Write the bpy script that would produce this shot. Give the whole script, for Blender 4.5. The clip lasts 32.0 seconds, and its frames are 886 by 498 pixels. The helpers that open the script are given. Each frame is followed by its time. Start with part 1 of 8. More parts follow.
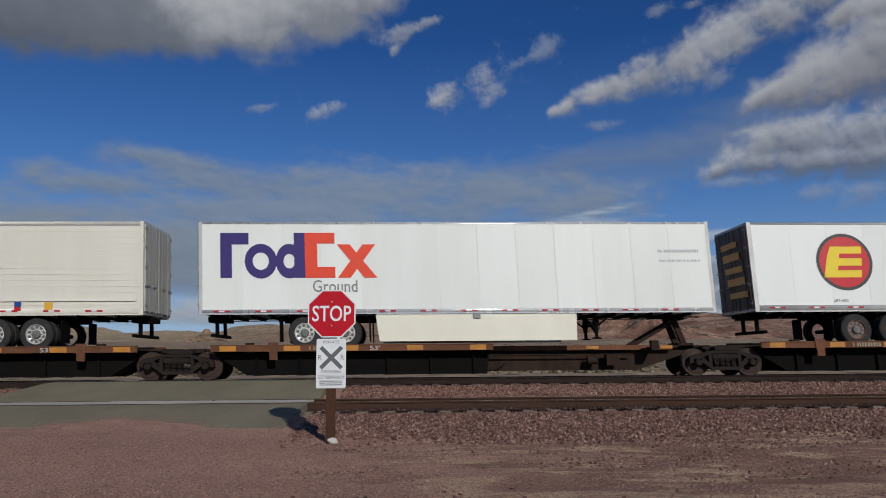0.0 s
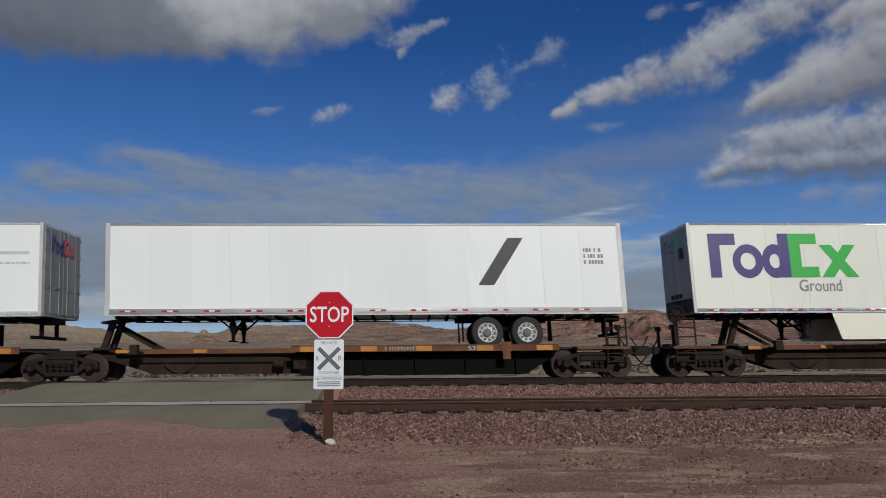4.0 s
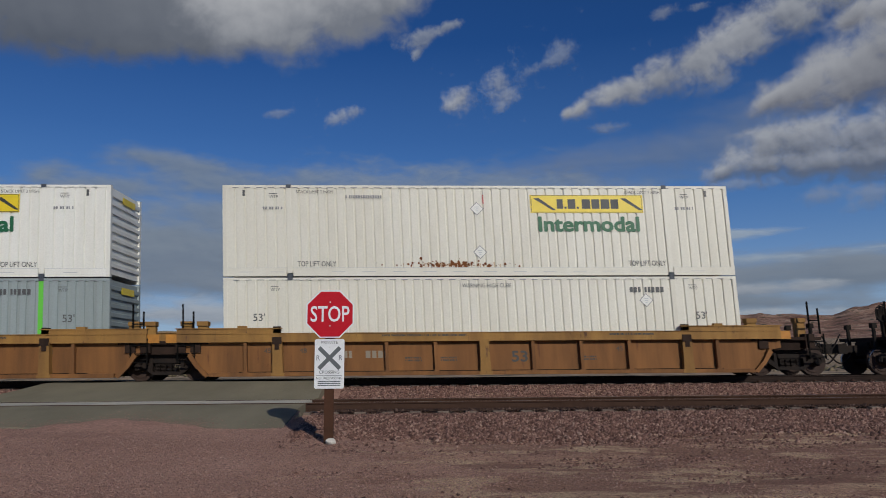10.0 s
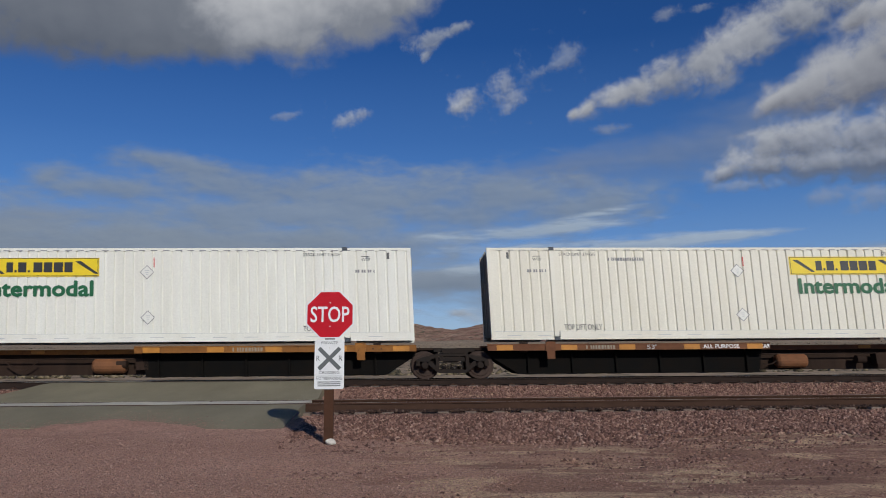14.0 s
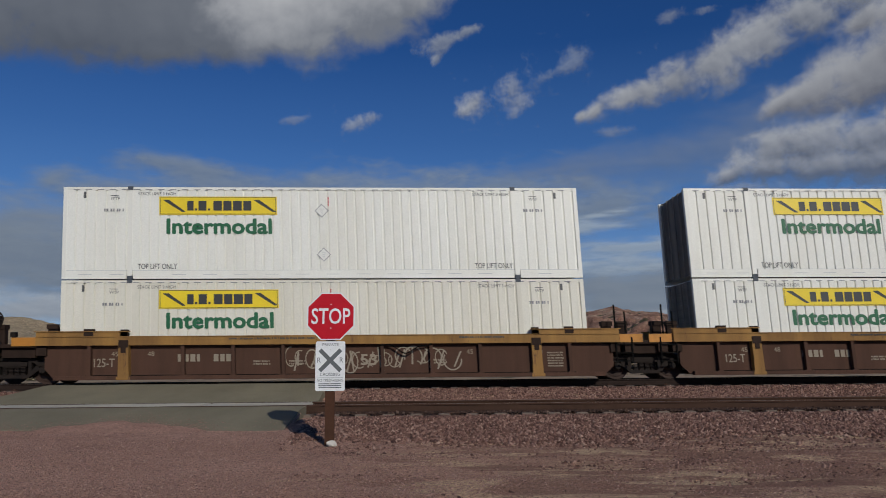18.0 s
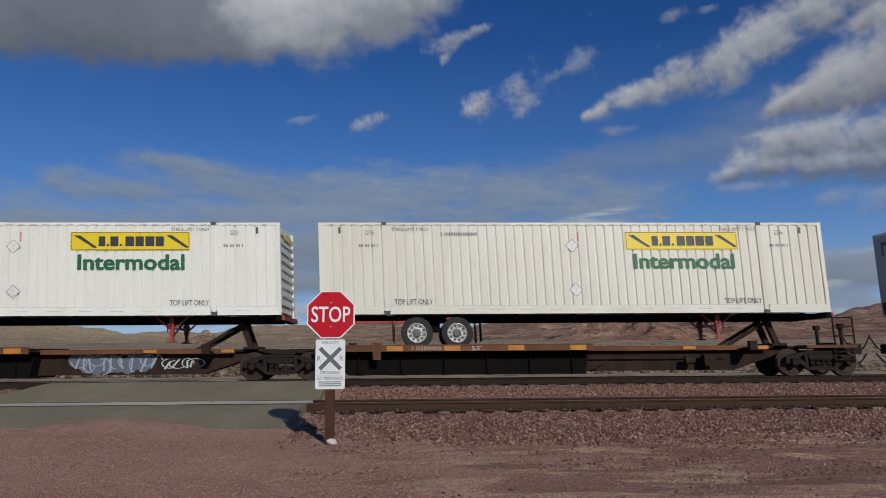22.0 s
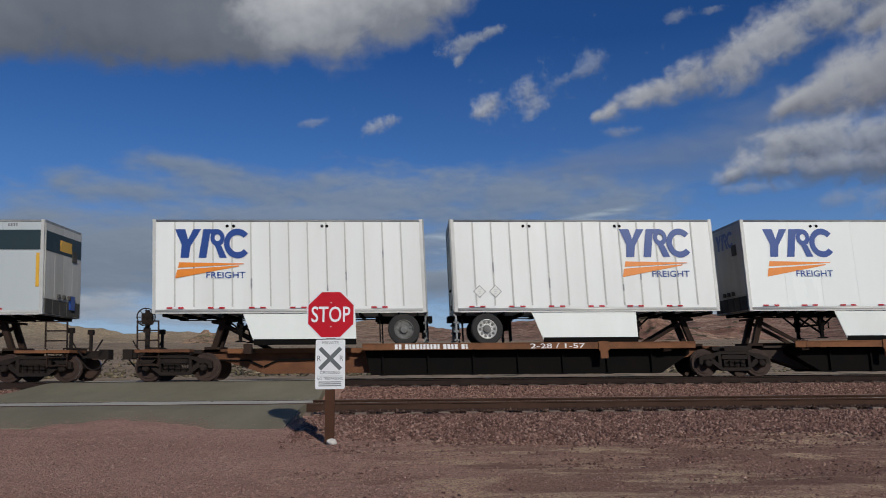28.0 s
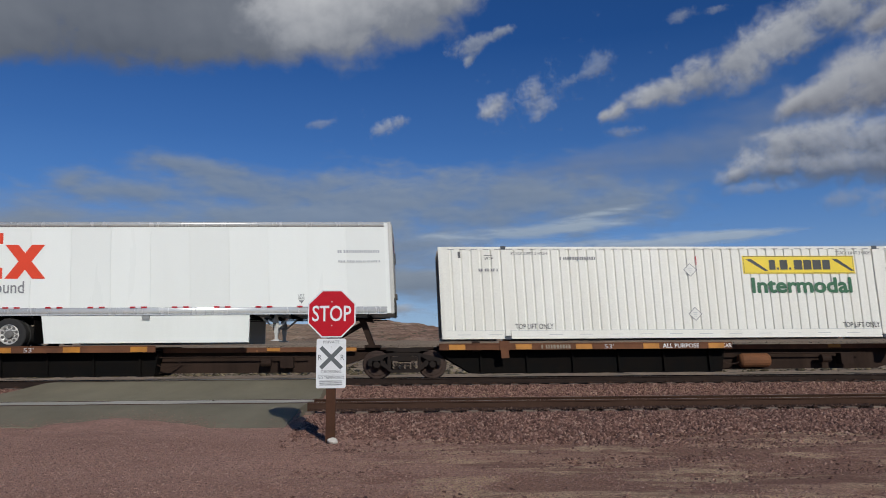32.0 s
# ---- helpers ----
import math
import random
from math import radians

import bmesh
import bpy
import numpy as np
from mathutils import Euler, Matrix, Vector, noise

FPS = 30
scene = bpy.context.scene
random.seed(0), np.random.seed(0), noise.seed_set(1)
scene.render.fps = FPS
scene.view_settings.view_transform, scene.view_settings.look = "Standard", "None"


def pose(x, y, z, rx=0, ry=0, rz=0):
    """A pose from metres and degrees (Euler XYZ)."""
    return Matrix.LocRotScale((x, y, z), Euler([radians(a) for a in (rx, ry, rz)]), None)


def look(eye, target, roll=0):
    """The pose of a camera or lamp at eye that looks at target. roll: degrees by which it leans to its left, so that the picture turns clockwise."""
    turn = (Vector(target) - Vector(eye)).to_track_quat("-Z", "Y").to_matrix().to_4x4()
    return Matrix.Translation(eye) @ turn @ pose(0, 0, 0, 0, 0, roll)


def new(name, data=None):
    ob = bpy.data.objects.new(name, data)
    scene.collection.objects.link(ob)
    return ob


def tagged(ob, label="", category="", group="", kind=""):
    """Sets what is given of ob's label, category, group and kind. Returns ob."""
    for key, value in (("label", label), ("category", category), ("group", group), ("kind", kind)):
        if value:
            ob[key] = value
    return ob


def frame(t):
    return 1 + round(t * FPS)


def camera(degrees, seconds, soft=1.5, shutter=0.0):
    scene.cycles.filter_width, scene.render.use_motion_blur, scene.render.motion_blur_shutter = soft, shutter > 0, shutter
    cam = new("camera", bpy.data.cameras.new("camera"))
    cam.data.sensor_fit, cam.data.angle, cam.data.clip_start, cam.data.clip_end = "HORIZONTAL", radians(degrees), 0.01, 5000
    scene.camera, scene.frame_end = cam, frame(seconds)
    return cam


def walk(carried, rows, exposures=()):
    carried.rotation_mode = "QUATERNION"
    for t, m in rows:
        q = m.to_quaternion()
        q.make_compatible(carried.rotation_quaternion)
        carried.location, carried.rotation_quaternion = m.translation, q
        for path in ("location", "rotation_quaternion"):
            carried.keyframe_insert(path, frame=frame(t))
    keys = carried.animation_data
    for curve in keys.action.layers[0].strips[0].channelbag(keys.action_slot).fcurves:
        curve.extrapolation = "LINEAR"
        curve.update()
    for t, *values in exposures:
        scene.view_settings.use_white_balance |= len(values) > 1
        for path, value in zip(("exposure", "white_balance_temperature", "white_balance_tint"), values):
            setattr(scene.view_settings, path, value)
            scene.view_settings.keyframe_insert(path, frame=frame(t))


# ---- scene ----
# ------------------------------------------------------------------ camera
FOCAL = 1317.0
EYE = Vector((0.0, 0.0, 0.518))
PITCH, YAW, ROLL = 8.65, 2.43, -0.44
cam = camera(61.53, 32.0, soft=0.88, shutter=0.72)
scene.cycles.rolling_shutter_type = "TOP"
scene.cycles.rolling_shutter_duration = 0.04


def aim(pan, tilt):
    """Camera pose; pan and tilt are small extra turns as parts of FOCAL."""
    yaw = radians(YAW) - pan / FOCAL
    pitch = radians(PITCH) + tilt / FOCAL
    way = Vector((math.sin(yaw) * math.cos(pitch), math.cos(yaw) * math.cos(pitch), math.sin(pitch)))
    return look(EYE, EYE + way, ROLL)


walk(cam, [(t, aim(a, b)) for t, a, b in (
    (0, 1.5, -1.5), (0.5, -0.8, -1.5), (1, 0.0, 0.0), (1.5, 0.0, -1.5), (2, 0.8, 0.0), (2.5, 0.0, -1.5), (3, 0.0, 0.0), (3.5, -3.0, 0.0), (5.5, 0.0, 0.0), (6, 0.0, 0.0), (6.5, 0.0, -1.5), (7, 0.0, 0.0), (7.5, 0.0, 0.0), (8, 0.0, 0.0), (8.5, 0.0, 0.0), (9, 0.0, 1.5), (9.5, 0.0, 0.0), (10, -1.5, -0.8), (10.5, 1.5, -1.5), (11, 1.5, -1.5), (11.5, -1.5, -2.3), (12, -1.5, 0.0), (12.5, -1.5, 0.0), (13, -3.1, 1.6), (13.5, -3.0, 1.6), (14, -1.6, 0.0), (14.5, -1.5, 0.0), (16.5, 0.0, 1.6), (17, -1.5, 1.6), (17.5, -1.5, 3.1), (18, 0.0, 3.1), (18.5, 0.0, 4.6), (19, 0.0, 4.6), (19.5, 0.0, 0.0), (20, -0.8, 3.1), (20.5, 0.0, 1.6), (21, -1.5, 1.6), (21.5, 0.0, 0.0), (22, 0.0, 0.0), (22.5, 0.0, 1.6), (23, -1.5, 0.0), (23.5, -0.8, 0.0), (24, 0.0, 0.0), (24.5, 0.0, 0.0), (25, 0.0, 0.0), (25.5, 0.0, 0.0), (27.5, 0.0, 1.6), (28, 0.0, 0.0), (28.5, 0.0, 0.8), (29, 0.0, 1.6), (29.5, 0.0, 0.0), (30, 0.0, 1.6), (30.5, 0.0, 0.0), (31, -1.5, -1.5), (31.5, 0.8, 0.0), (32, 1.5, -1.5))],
    exposures=[(0, -0.20), (1, -0.20), (2, -0.18), (3, -0.16), (6, -0.28), (7, -0.18), (8, -0.35), (9, -0.34), (10, -0.31), (11, -0.22), (12, -0.12), (13, -0.10), (14, -0.06),
               (17, 0.11), (18, -0.33), (19, -0.15), (20, -0.29), (21, -0.24), (22, -0.11), (23, -0.14), (24, -0.08), (25, -0.18), (28, -0.17), (29, 0.11), (30, 0.04), (31, -0.06), (32, -0.11)])

# ------------------------------------------------------------------ sky, sun, exposure
TO_SUN = Vector((1.26, -3.6, 1.85)).normalized()
world = bpy.data.worlds.new("world")
scene.world = world
world.use_nodes = True
wn = world.node_tree
sky = wn.nodes.new("ShaderNodeTexSky")
sky.sky_type = "NISHITA"
sky.sun_disc = False
sky.sun_elevation = math.asin(TO_SUN.z)
sky.sun_rotation = math.atan2(TO_SUN.x, TO_SUN.y)
sky.altitude = 700
sky.air_density, sky.dust_density, sky.ozone_density = 1.0, 0.35, 4.0
deep = wn.nodes.new("ShaderNodeMix")
deep.data_type, deep.blend_type = "RGBA", "MULTIPLY"
deep.inputs[0].default_value = 1.0
deep.inputs[7].default_value = (0.365, 0.85, 1.51, 1)
wn.links.new(sky.outputs[0], deep.inputs[6])
wn.links.new(deep.outputs[2], wn.nodes["Background"].inputs[0])
wn.nodes["Background"].inputs[1].default_value = 0.0455
sun = new("sun", bpy.data.lights.new("sun", "SUN"))
sun.data.energy, sun.data.angle, sun.data.color = 3.25, radians(0.53), (1.0, 0.972, 0.885)
sun.matrix_world = look(TO_SUN * 100, (0, 0, 0))

# ------------------------------------------------------------------ materials


def nodes_of(name):
    m = bpy.data.materials.new(name)
    m.use_nodes = True
    return m, m.node_tree, m.node_tree.nodes["Principled BSDF"]


def link(nt, a, b):
    nt.links.new(a, b)


def noise_node(nt, coord, scale, detail=6, rough=0.6, stretch=None):
    n = nt.nodes.new("ShaderNodeTexNoise")
    n.inputs["Scale"].default_value = scale
    n.inputs["Detail"].default_value = detail
    n.inputs["Roughness"].default_value = rough
    if stretch:
        mp = nt.nodes.new("ShaderNodeMapping")
        mp.inputs["Scale"].default_value = stretch
        link(nt, coord, mp.inputs[0])
        coord = mp.outputs[0]
    link(nt, coord, n.inputs["Vector"])
    return n.outputs["Fac"]


def ramp(nt, fac, stops):
    r = nt.nodes.new("ShaderNodeValToRGB")
    els = r.color_ramp.elements
    while len(els) < len(stops):
        els.new(0.5)
    for e, (p, c) in zip(els, stops):
        e.position = p
        e.color = (*c, 1) if len(c) == 3 else c
    link(nt, fac, r.inputs[0])
    return r.outputs[0]


def mixed(nt, fac, a, b, kind="MIX"):
    x = nt.nodes.new("ShaderNodeMix")
    x.data_type, x.blend_type = "RGBA", kind
    for sock, v in ((x.inputs[0], fac), (x.inputs[6], a), (x.inputs[7], b)):
        if isinstance(v, (int, float)):
            sock.default_value = v
        elif isinstance(v, tuple):
            sock.default_value = (*v, 1)
        else:
            link(nt, v, sock)
    return x.outputs[2]


def math_node(nt, op, a, b=0.0):
    x = nt.nodes.new("ShaderNodeMath")
    x.operation = op
    for sock, v in ((x.inputs[0], a), (x.inputs[1], b)):
        if isinstance(v, (int, float)):
            sock.default_value = v
        else:
            link(nt, v, sock)
    return x.outputs[0]


def paint(name, c, c2=None, rough=0.45, metal=0.0, scale=1.2, dirt=0.35, fine=40.0, bump=0.05, stretch=(1, 1, 1), spec=0.5, rust=None, rust_at=0.64, grain=0.6):
    """A worn surface: broad stains between c and c2, a fine grain, streaks, and rust spots if given."""
    m, nt, b = nodes_of(name)
    tc = nt.nodes.new("ShaderNodeTexCoord").outputs["Object"]
    info = nt.nodes.new("ShaderNodeObjectInfo")
    c2 = c2 or tuple(v * 0.6 for v in c)
    off = nt.nodes.new("ShaderNodeVectorMath")
    off.operation = "ADD"
    comb = nt.nodes.new("ShaderNodeCombineXYZ")
    k = math_node(nt, "MULTIPLY", info.outputs["Random"], 37.0)
    link(nt, k, comb.inputs[0]), link(nt, k, comb.inputs[2])
    link(nt, tc, off.inputs[0]), link(nt, comb.outputs[0], off.inputs[1])
    v = off.outputs[0]
    broad = noise_node(nt, v, scale, 5, 0.62, stretch)
    small = noise_node(nt, v, fine, 3, 0.6)
    f = ramp(nt, broad, [(0.35, (0, 0, 0)), (0.75, (1, 1, 1))])
    col = mixed(nt, math_node(nt, "MULTIPLY", f, dirt), c, c2)
    g = ramp(nt, small, [(0.3, (0.86, 0.86, 0.86)), (0.7, (1.08, 1.08, 1.08))])
    col = mixed(nt, grain, col, g, "MULTIPLY")
    own = math_node(nt, "ADD", math_node(nt, "MULTIPLY", info.outputs["Random"], 0.07), 0.94)
    tone = nt.nodes.new("ShaderNodeCombineColor")
    for q in range(3):
        link(nt, own, tone.inputs[q])
    col = mixed(nt, 1.0, col, tone.outputs[0], "MULTIPLY")
    if rust:
        spots = noise_node(nt, v, scale * 5.0, 8, 0.7, stretch)
        r = ramp(nt, spots, [(rust_at, (0, 0, 0)), (rust_at + 0.04, (1, 1, 1))])
        col = mixed(nt, r, col, rust)
    link(nt, col, b.inputs["Base Color"])
    rr = ramp(nt, broad, [(0.3, (rough * 0.85,) * 3), (0.8, (min(1, rough * 1.25),) * 3)])
    link(nt, rr, b.inputs["Roughness"])
    b.inputs["Metallic"].default_value = metal
    b.inputs["Specular IOR Level"].default_value = spec
    if bump:
        bp = nt.nodes.new("ShaderNodeBump")
        bp.inputs["Strength"].default_value = bump
        bp.inputs["Distance"].default_value = 0.02
        link(nt, small, bp.inputs["Height"])
        link(nt, bp.outputs[0], b.inputs["Normal"])
    return m


def plain(name, c, rough=0.5):
    return paint(name, c, tuple(v * 0.8 for v in c), rough, 0, 3.0, 0.4, 60, 0.0)


STREAK = (1.6, 1.6, 0.22)
M = {
    "van_white": paint("trailer_white", (0.80, 0.815, 0.77), (0.58, 0.57, 0.51), 0.35, 0, 0.5, 0.3, 25, 0.01, STREAK, grain=0.12, spec=0.4),
    "van_smooth": paint("trailer_white_smooth", (0.82, 0.835, 0.795), (0.68, 0.68, 0.64), 0.3, 0, 0.4, 0.25, 25, 0.0, STREAK, grain=0.12, spec=0.4),
    "van_cream": paint("trailer_aged_white", (0.75, 0.75, 0.655), (0.56, 0.54, 0.44), 0.4, 0, 0.5, 0.35, 25, 0.01, STREAK, grain=0.12, spec=0.35),
    "rust_stain": paint("rust_stain", (0.20, 0.075, 0.028), (0.10, 0.04, 0.02), 0.9, 0, 6, 0.7, 60, 0.1, spec=0.1),
    "rust_pale": paint("rust_run_pale", (0.52, 0.36, 0.22), (0.40, 0.25, 0.14), 0.8, 0, 6, 0.7, 60, 0.05, spec=0.15),
    "cream": paint("skirt_cream", (0.78, 0.75, 0.62), (0.6, 0.56, 0.44), 0.4, 0, 0.9, 0.4, 25, 0.02, (1, 1, 0.5), grain=0.12),
    "alu": paint("aluminium_rail", (0.56, 0.55, 0.52), (0.34, 0.33, 0.30), 0.5, 0.15, 1.5, 0.5, 60, 0.03),
    "alu_bright": paint("bright_aluminium_rail", (0.66, 0.66, 0.64), (0.50, 0.50, 0.48), 0.26, 0.35, 1.5, 0.5, 60, 0.0, STREAK, grain=0.2),
    "rib_grey": paint("side_rib_grey", (0.50, 0.49, 0.45), (0.36, 0.34, 0.30), 0.5, 0, 0.9, 0.5, 40, 0.02, STREAK, grain=0.2),
    "door_pale": plain("pale_grey_cap", (0.60, 0.61, 0.58), 0.45),
    "door_grey": paint("trailer_door_grey", (0.50, 0.52, 0.48), (0.28, 0.27, 0.23), 0.45, 0.0, 1.2, 0.6, 40, 0.02, STREAK, grain=0.2),
    "alu_dirty": paint("dirty_aluminium", (0.27, 0.275, 0.27), (0.11, 0.105, 0.095), 0.5, 0.1, 1.5, 0.7, 50, 0.04, STREAK),
    "van_grey": paint("trailer_grey", (0.345, 0.345, 0.31), (0.26, 0.256, 0.226), 0.4, 0, 0.5, 0.4, 25, 0.01, STREAK, grain=0.12, spec=0.35),
    "reefer": paint("reefer_white", (0.71, 0.68, 0.59), (0.50, 0.46, 0.37), 0.35, 0, 0.5, 0.4, 25, 0.01, STREAK, grain=0.12),
    "cont_white": paint("container_white", (0.78, 0.77, 0.71), (0.60, 0.56, 0.46), 0.42, 0, 0.7, 0.45, 30, 0.03, STREAK, rust=(0.22, 0.11, 0.05), rust_at=0.72),
    "cont_cream": paint("container_cream", (0.71, 0.68, 0.59), (0.54, 0.49, 0.385), 0.45, 0, 0.7, 0.5, 30, 0.03, STREAK, rust=(0.22, 0.11, 0.05), rust_at=0.70),
    "cont_rusty": paint("container_rusty", (0.74, 0.715, 0.63), (0.56, 0.50, 0.40), 0.45, 0, 0.7, 0.5, 30, 0.03, STREAK, rust=(0.25, 0.10, 0.04), rust_at=0.70),
    "cont_smooth": paint("container_new_white", (0.82, 0.82, 0.80), (0.72, 0.71, 0.67), 0.35, 0, 0.6, 0.3, 30, 0.01, STREAK, grain=0.12),
    "box_grey": paint("container_grey", (0.30, 0.345, 0.345), (0.20, 0.225, 0.215), 0.5, 0, 0.7, 0.5, 30, 0.03, STREAK, spec=0.3),
    "box_teal": paint("container_teal", (0.008, 0.20, 0.325), (0.006, 0.115, 0.19), 0.45, 0, 0.7, 0.45, 30, 0.03, STREAK, spec=0.25),
    "box_end": paint("container_end_grimy", (0.235, 0.20, 0.155), (0.06, 0.048, 0.036), 0.6, 0, 1.0, 0.85, 30, 0.05, STREAK),
    "nose_grey": paint("trailer_nose_grey", (0.52, 0.505, 0.46), (0.26, 0.24, 0.21), 0.6, 0, 0.9, 0.7, 30, 0.03, STREAK, spec=0.2),
    "nose_grime": paint("trailer_nose_grime", (0.09, 0.083, 0.075), (0.04, 0.037, 0.033), 0.8, 0, 1.5, 0.7, 30, 0.03, spec=0.1),
    "door_brown": paint("trailer_door_brown", (0.085, 0.045, 0.03), (0.045, 0.027, 0.02), 0.5, 0, 0.9, 0.6, 30, 0.03, STREAK),
    "casting": paint("casting_blue_grey", (0.052, 0.062, 0.08), (0.03, 0.034, 0.04), 0.6, 0, 3, 0.6, 40, 0.05),
    "maroon_tape": plain("reflector_maroon", (0.16, 0.03, 0.028), 0.45),
    "rim_rust": paint("wheel_rim_rusty", (0.19, 0.085, 0.06), (0.06, 0.035, 0.028), 0.6, 0.1, 5, 0.6, 60, 0.03),
    "green_post": plain("green_post_paint", (0.13, 0.55, 0.05)),
    "pup_white": paint("pup_trailer_white", (0.78, 0.78, 0.75), (0.58, 0.56, 0.5), 0.33, 0, 0.5, 0.35, 25, 0.01, STREAK, grain=0.12),
    "pup_silver": paint("pup_trailer_silver", (0.56, 0.59, 0.57), (0.42, 0.44, 0.42), 0.33, 0.25, 0.5, 0.35, 25, 0.01, STREAK, grain=0.12),
    "logo_yellow": plain("logo_yellow_paint", (0.80, 0.59, 0.02), 0.4),
    "logo_faded": plain("faded_logo_panel", (0.62, 0.60, 0.50), 0.5),
    "logo_dark": plain("logo_dark_paint", (0.035, 0.035, 0.035)),
    "logo_green": plain("logo_green_paint", (0.010, 0.115, 0.045)),
    "logo_purple": plain("logo_purple_paint", (0.05, 0.03, 0.16), 0.35),
    "logo_orange": plain("logo_orange_paint", (0.78, 0.07, 0.025), 0.35),
    "logo_leaf": plain("logo_light_green_paint", (0.03, 0.42, 0.05), 0.35),
    "logo_blue": plain("logo_blue_paint", (0.02, 0.06, 0.25), 0.35),
    "logo_amber": plain("logo_amber_paint", (0.80, 0.24, 0.02), 0.4),
    "logo_gray": plain("logo_grey_paint", (0.22, 0.22, 0.23), 0.45),
    "logo_ink": plain("stencil_dark_ink", (0.085, 0.085, 0.085), 0.5),
    "logo_pale": plain("logo_pale_grey_paint", (0.45, 0.46, 0.48), 0.45),
    "logo_dull": plain("stencil_dull_white", (0.25, 0.205, 0.15), 0.6),
    "logo_teal": plain("logo_dark_green_paint", (0.012, 0.03, 0.035)),
    "logo_green_faded": plain("logo_faded_green_paint", (0.10, 0.30, 0.19)),
    "logo_rustred": plain("logo_rust_red_paint", (0.20, 0.07, 0.04)),
    "logo_red": plain("logo_red_paint", (0.55, 0.015, 0.02), 0.4),
    "logo_white": plain("logo_white_paint", (0.8, 0.8, 0.8), 0.4),
    "placard_white": plain("placard_off_white", (0.74, 0.73, 0.68), 0.45),
    "logo_brown": plain("logo_brown_paint", (0.10, 0.05, 0.03), 0.4),
    "logo_gold": plain("logo_gold_paint", (0.70, 0.38, 0.03), 0.4),
    "tape_red": plain("reflective_red", (0.45, 0.02, 0.03), 0.3),
    "tape_white": plain("reflective_white", (0.72, 0.72, 0.72), 0.3),
    "rubber": paint("tyre_rubber", (0.025, 0.025, 0.026), (0.07, 0.06, 0.05), 0.85, 0, 4, 0.5, 60, 0.1, spec=0.2),
    "rim": paint("wheel_rim_white", (0.70, 0.69, 0.66), (0.26, 0.235, 0.205), 0.45, 0.25, 7, 0.7, 60, 0.03),
    "rim_dark": paint("wheel_rim_dark", (0.16, 0.155, 0.145), (0.05, 0.048, 0.045), 0.6, 0.1, 5, 0.7, 60, 0.03),
    # Darker than black paint: the shade beneath decks is put into this colour.
    "under": paint("underframe_shaded_black", (0.005, 0.005, 0.005), (0.012, 0.009, 0.007), 0.85, 0, 2, 0.7, 40, 0.08, spec=0.05),
    "red_steel": paint("chassis_red", (0.30, 0.035, 0.025), (0.14, 0.03, 0.02), 0.55, 0, 2, 0.6, 40, 0.05),
    "spine": paint("spine_car_brown", (0.036, 0.021, 0.015), (0.012, 0.009, 0.008), 0.8, 0, 1.2, 0.7, 30, 0.08, STREAK, spec=0.12, rust=(0.12, 0.05, 0.028), rust_at=0.68),
    "sill_dark": paint("sill_dark_brown", (0.052, 0.036, 0.029), (0.026, 0.019, 0.016), 0.8, 0, 0.9, 0.7, 30, 0.06, STREAK, spec=0.12, rust=(0.12, 0.055, 0.03), rust_at=0.70),
    "deck": paint("deck_edge_brown", (0.165, 0.068, 0.033), (0.045, 0.028, 0.022), 0.75, 0, 1.2, 0.7, 30, 0.08, rust=(0.25, 0.11, 0.05), rust_at=0.64, spec=0.15),
    "deck_yellow": paint("deck_edge_orange", (0.29, 0.12, 0.028), (0.13, 0.055, 0.024), 0.7, 0, 1.5, 0.75, 30, 0.06, rust=(0.075, 0.038, 0.024), rust_at=0.60, spec=0.15),
    "deck_rust": paint("deck_edge_rust", (0.21, 0.09, 0.042), (0.075, 0.042, 0.03), 0.78, 0, 1.2, 0.75, 30, 0.08, rust=(0.30, 0.13, 0.05), rust_at=0.62, spec=0.12),
    "hazard": paint("orange_marker_plate", (0.50, 0.20, 0.018), (0.25, 0.105, 0.022), 0.6, 0, 2, 0.7, 30, 0.02),
    "well_yellow": paint("well_car_yellow", (0.32, 0.168, 0.036), (0.115, 0.062, 0.024), 0.6, 0, 1.3, 0.95, 30, 0.05, STREAK, rust=(0.13, 0.062, 0.03), rust_at=0.66, spec=0.25),
    "well_orange": paint("well_car_orange", (0.25, 0.108, 0.034), (0.09, 0.043, 0.022), 0.68, 0, 0.9, 0.9, 30, 0.06, STREAK, rust=(0.13, 0.052, 0.024), rust_at=0.61, spec=0.2),
    "well_ochre": paint("well_car_ochre", (0.32, 0.168, 0.046), (0.13, 0.066, 0.028), 0.65, 0, 0.9, 0.85, 30, 0.06, STREAK, rust=(0.10, 0.05, 0.028), rust_at=0.62, spec=0.2),
    "well_brown": paint("well_car_brown", (0.085, 0.042, 0.028), (0.042, 0.026, 0.02), 0.75, 0, 0.9, 0.7, 30, 0.06, STREAK, rust=(0.12, 0.055, 0.035), rust_at=0.66, spec=0.12),
    "well_maroon": paint("well_car_maroon", (0.082, 0.031, 0.026), (0.042, 0.023, 0.019), 0.65, 0, 0.9, 0.6, 30, 0.05, STREAK, spec=0.2),
    "black_panel": plain("well_car_black_panel", (0.03, 0.032, 0.034), 0.55),
    "truck": paint("truck_iron", (0.014, 0.0105, 0.009), (0.034, 0.023, 0.018), 0.75, 0.0, 3, 0.7, 40, 0.12, spec=0.15),
    "wheel_iron": paint("rail_wheel_steel", (0.050, 0.029, 0.022), (0.018, 0.0125, 0.0105), 0.65, 0.0, 4, 0.7, 40, 0.06, spec=0.2),
    "tread": paint("rail_wheel_tread", (0.5, 0.5, 0.5), (0.35, 0.34, 0.33), 0.25, 0.9, 4, 0.5, 40, 0.0),
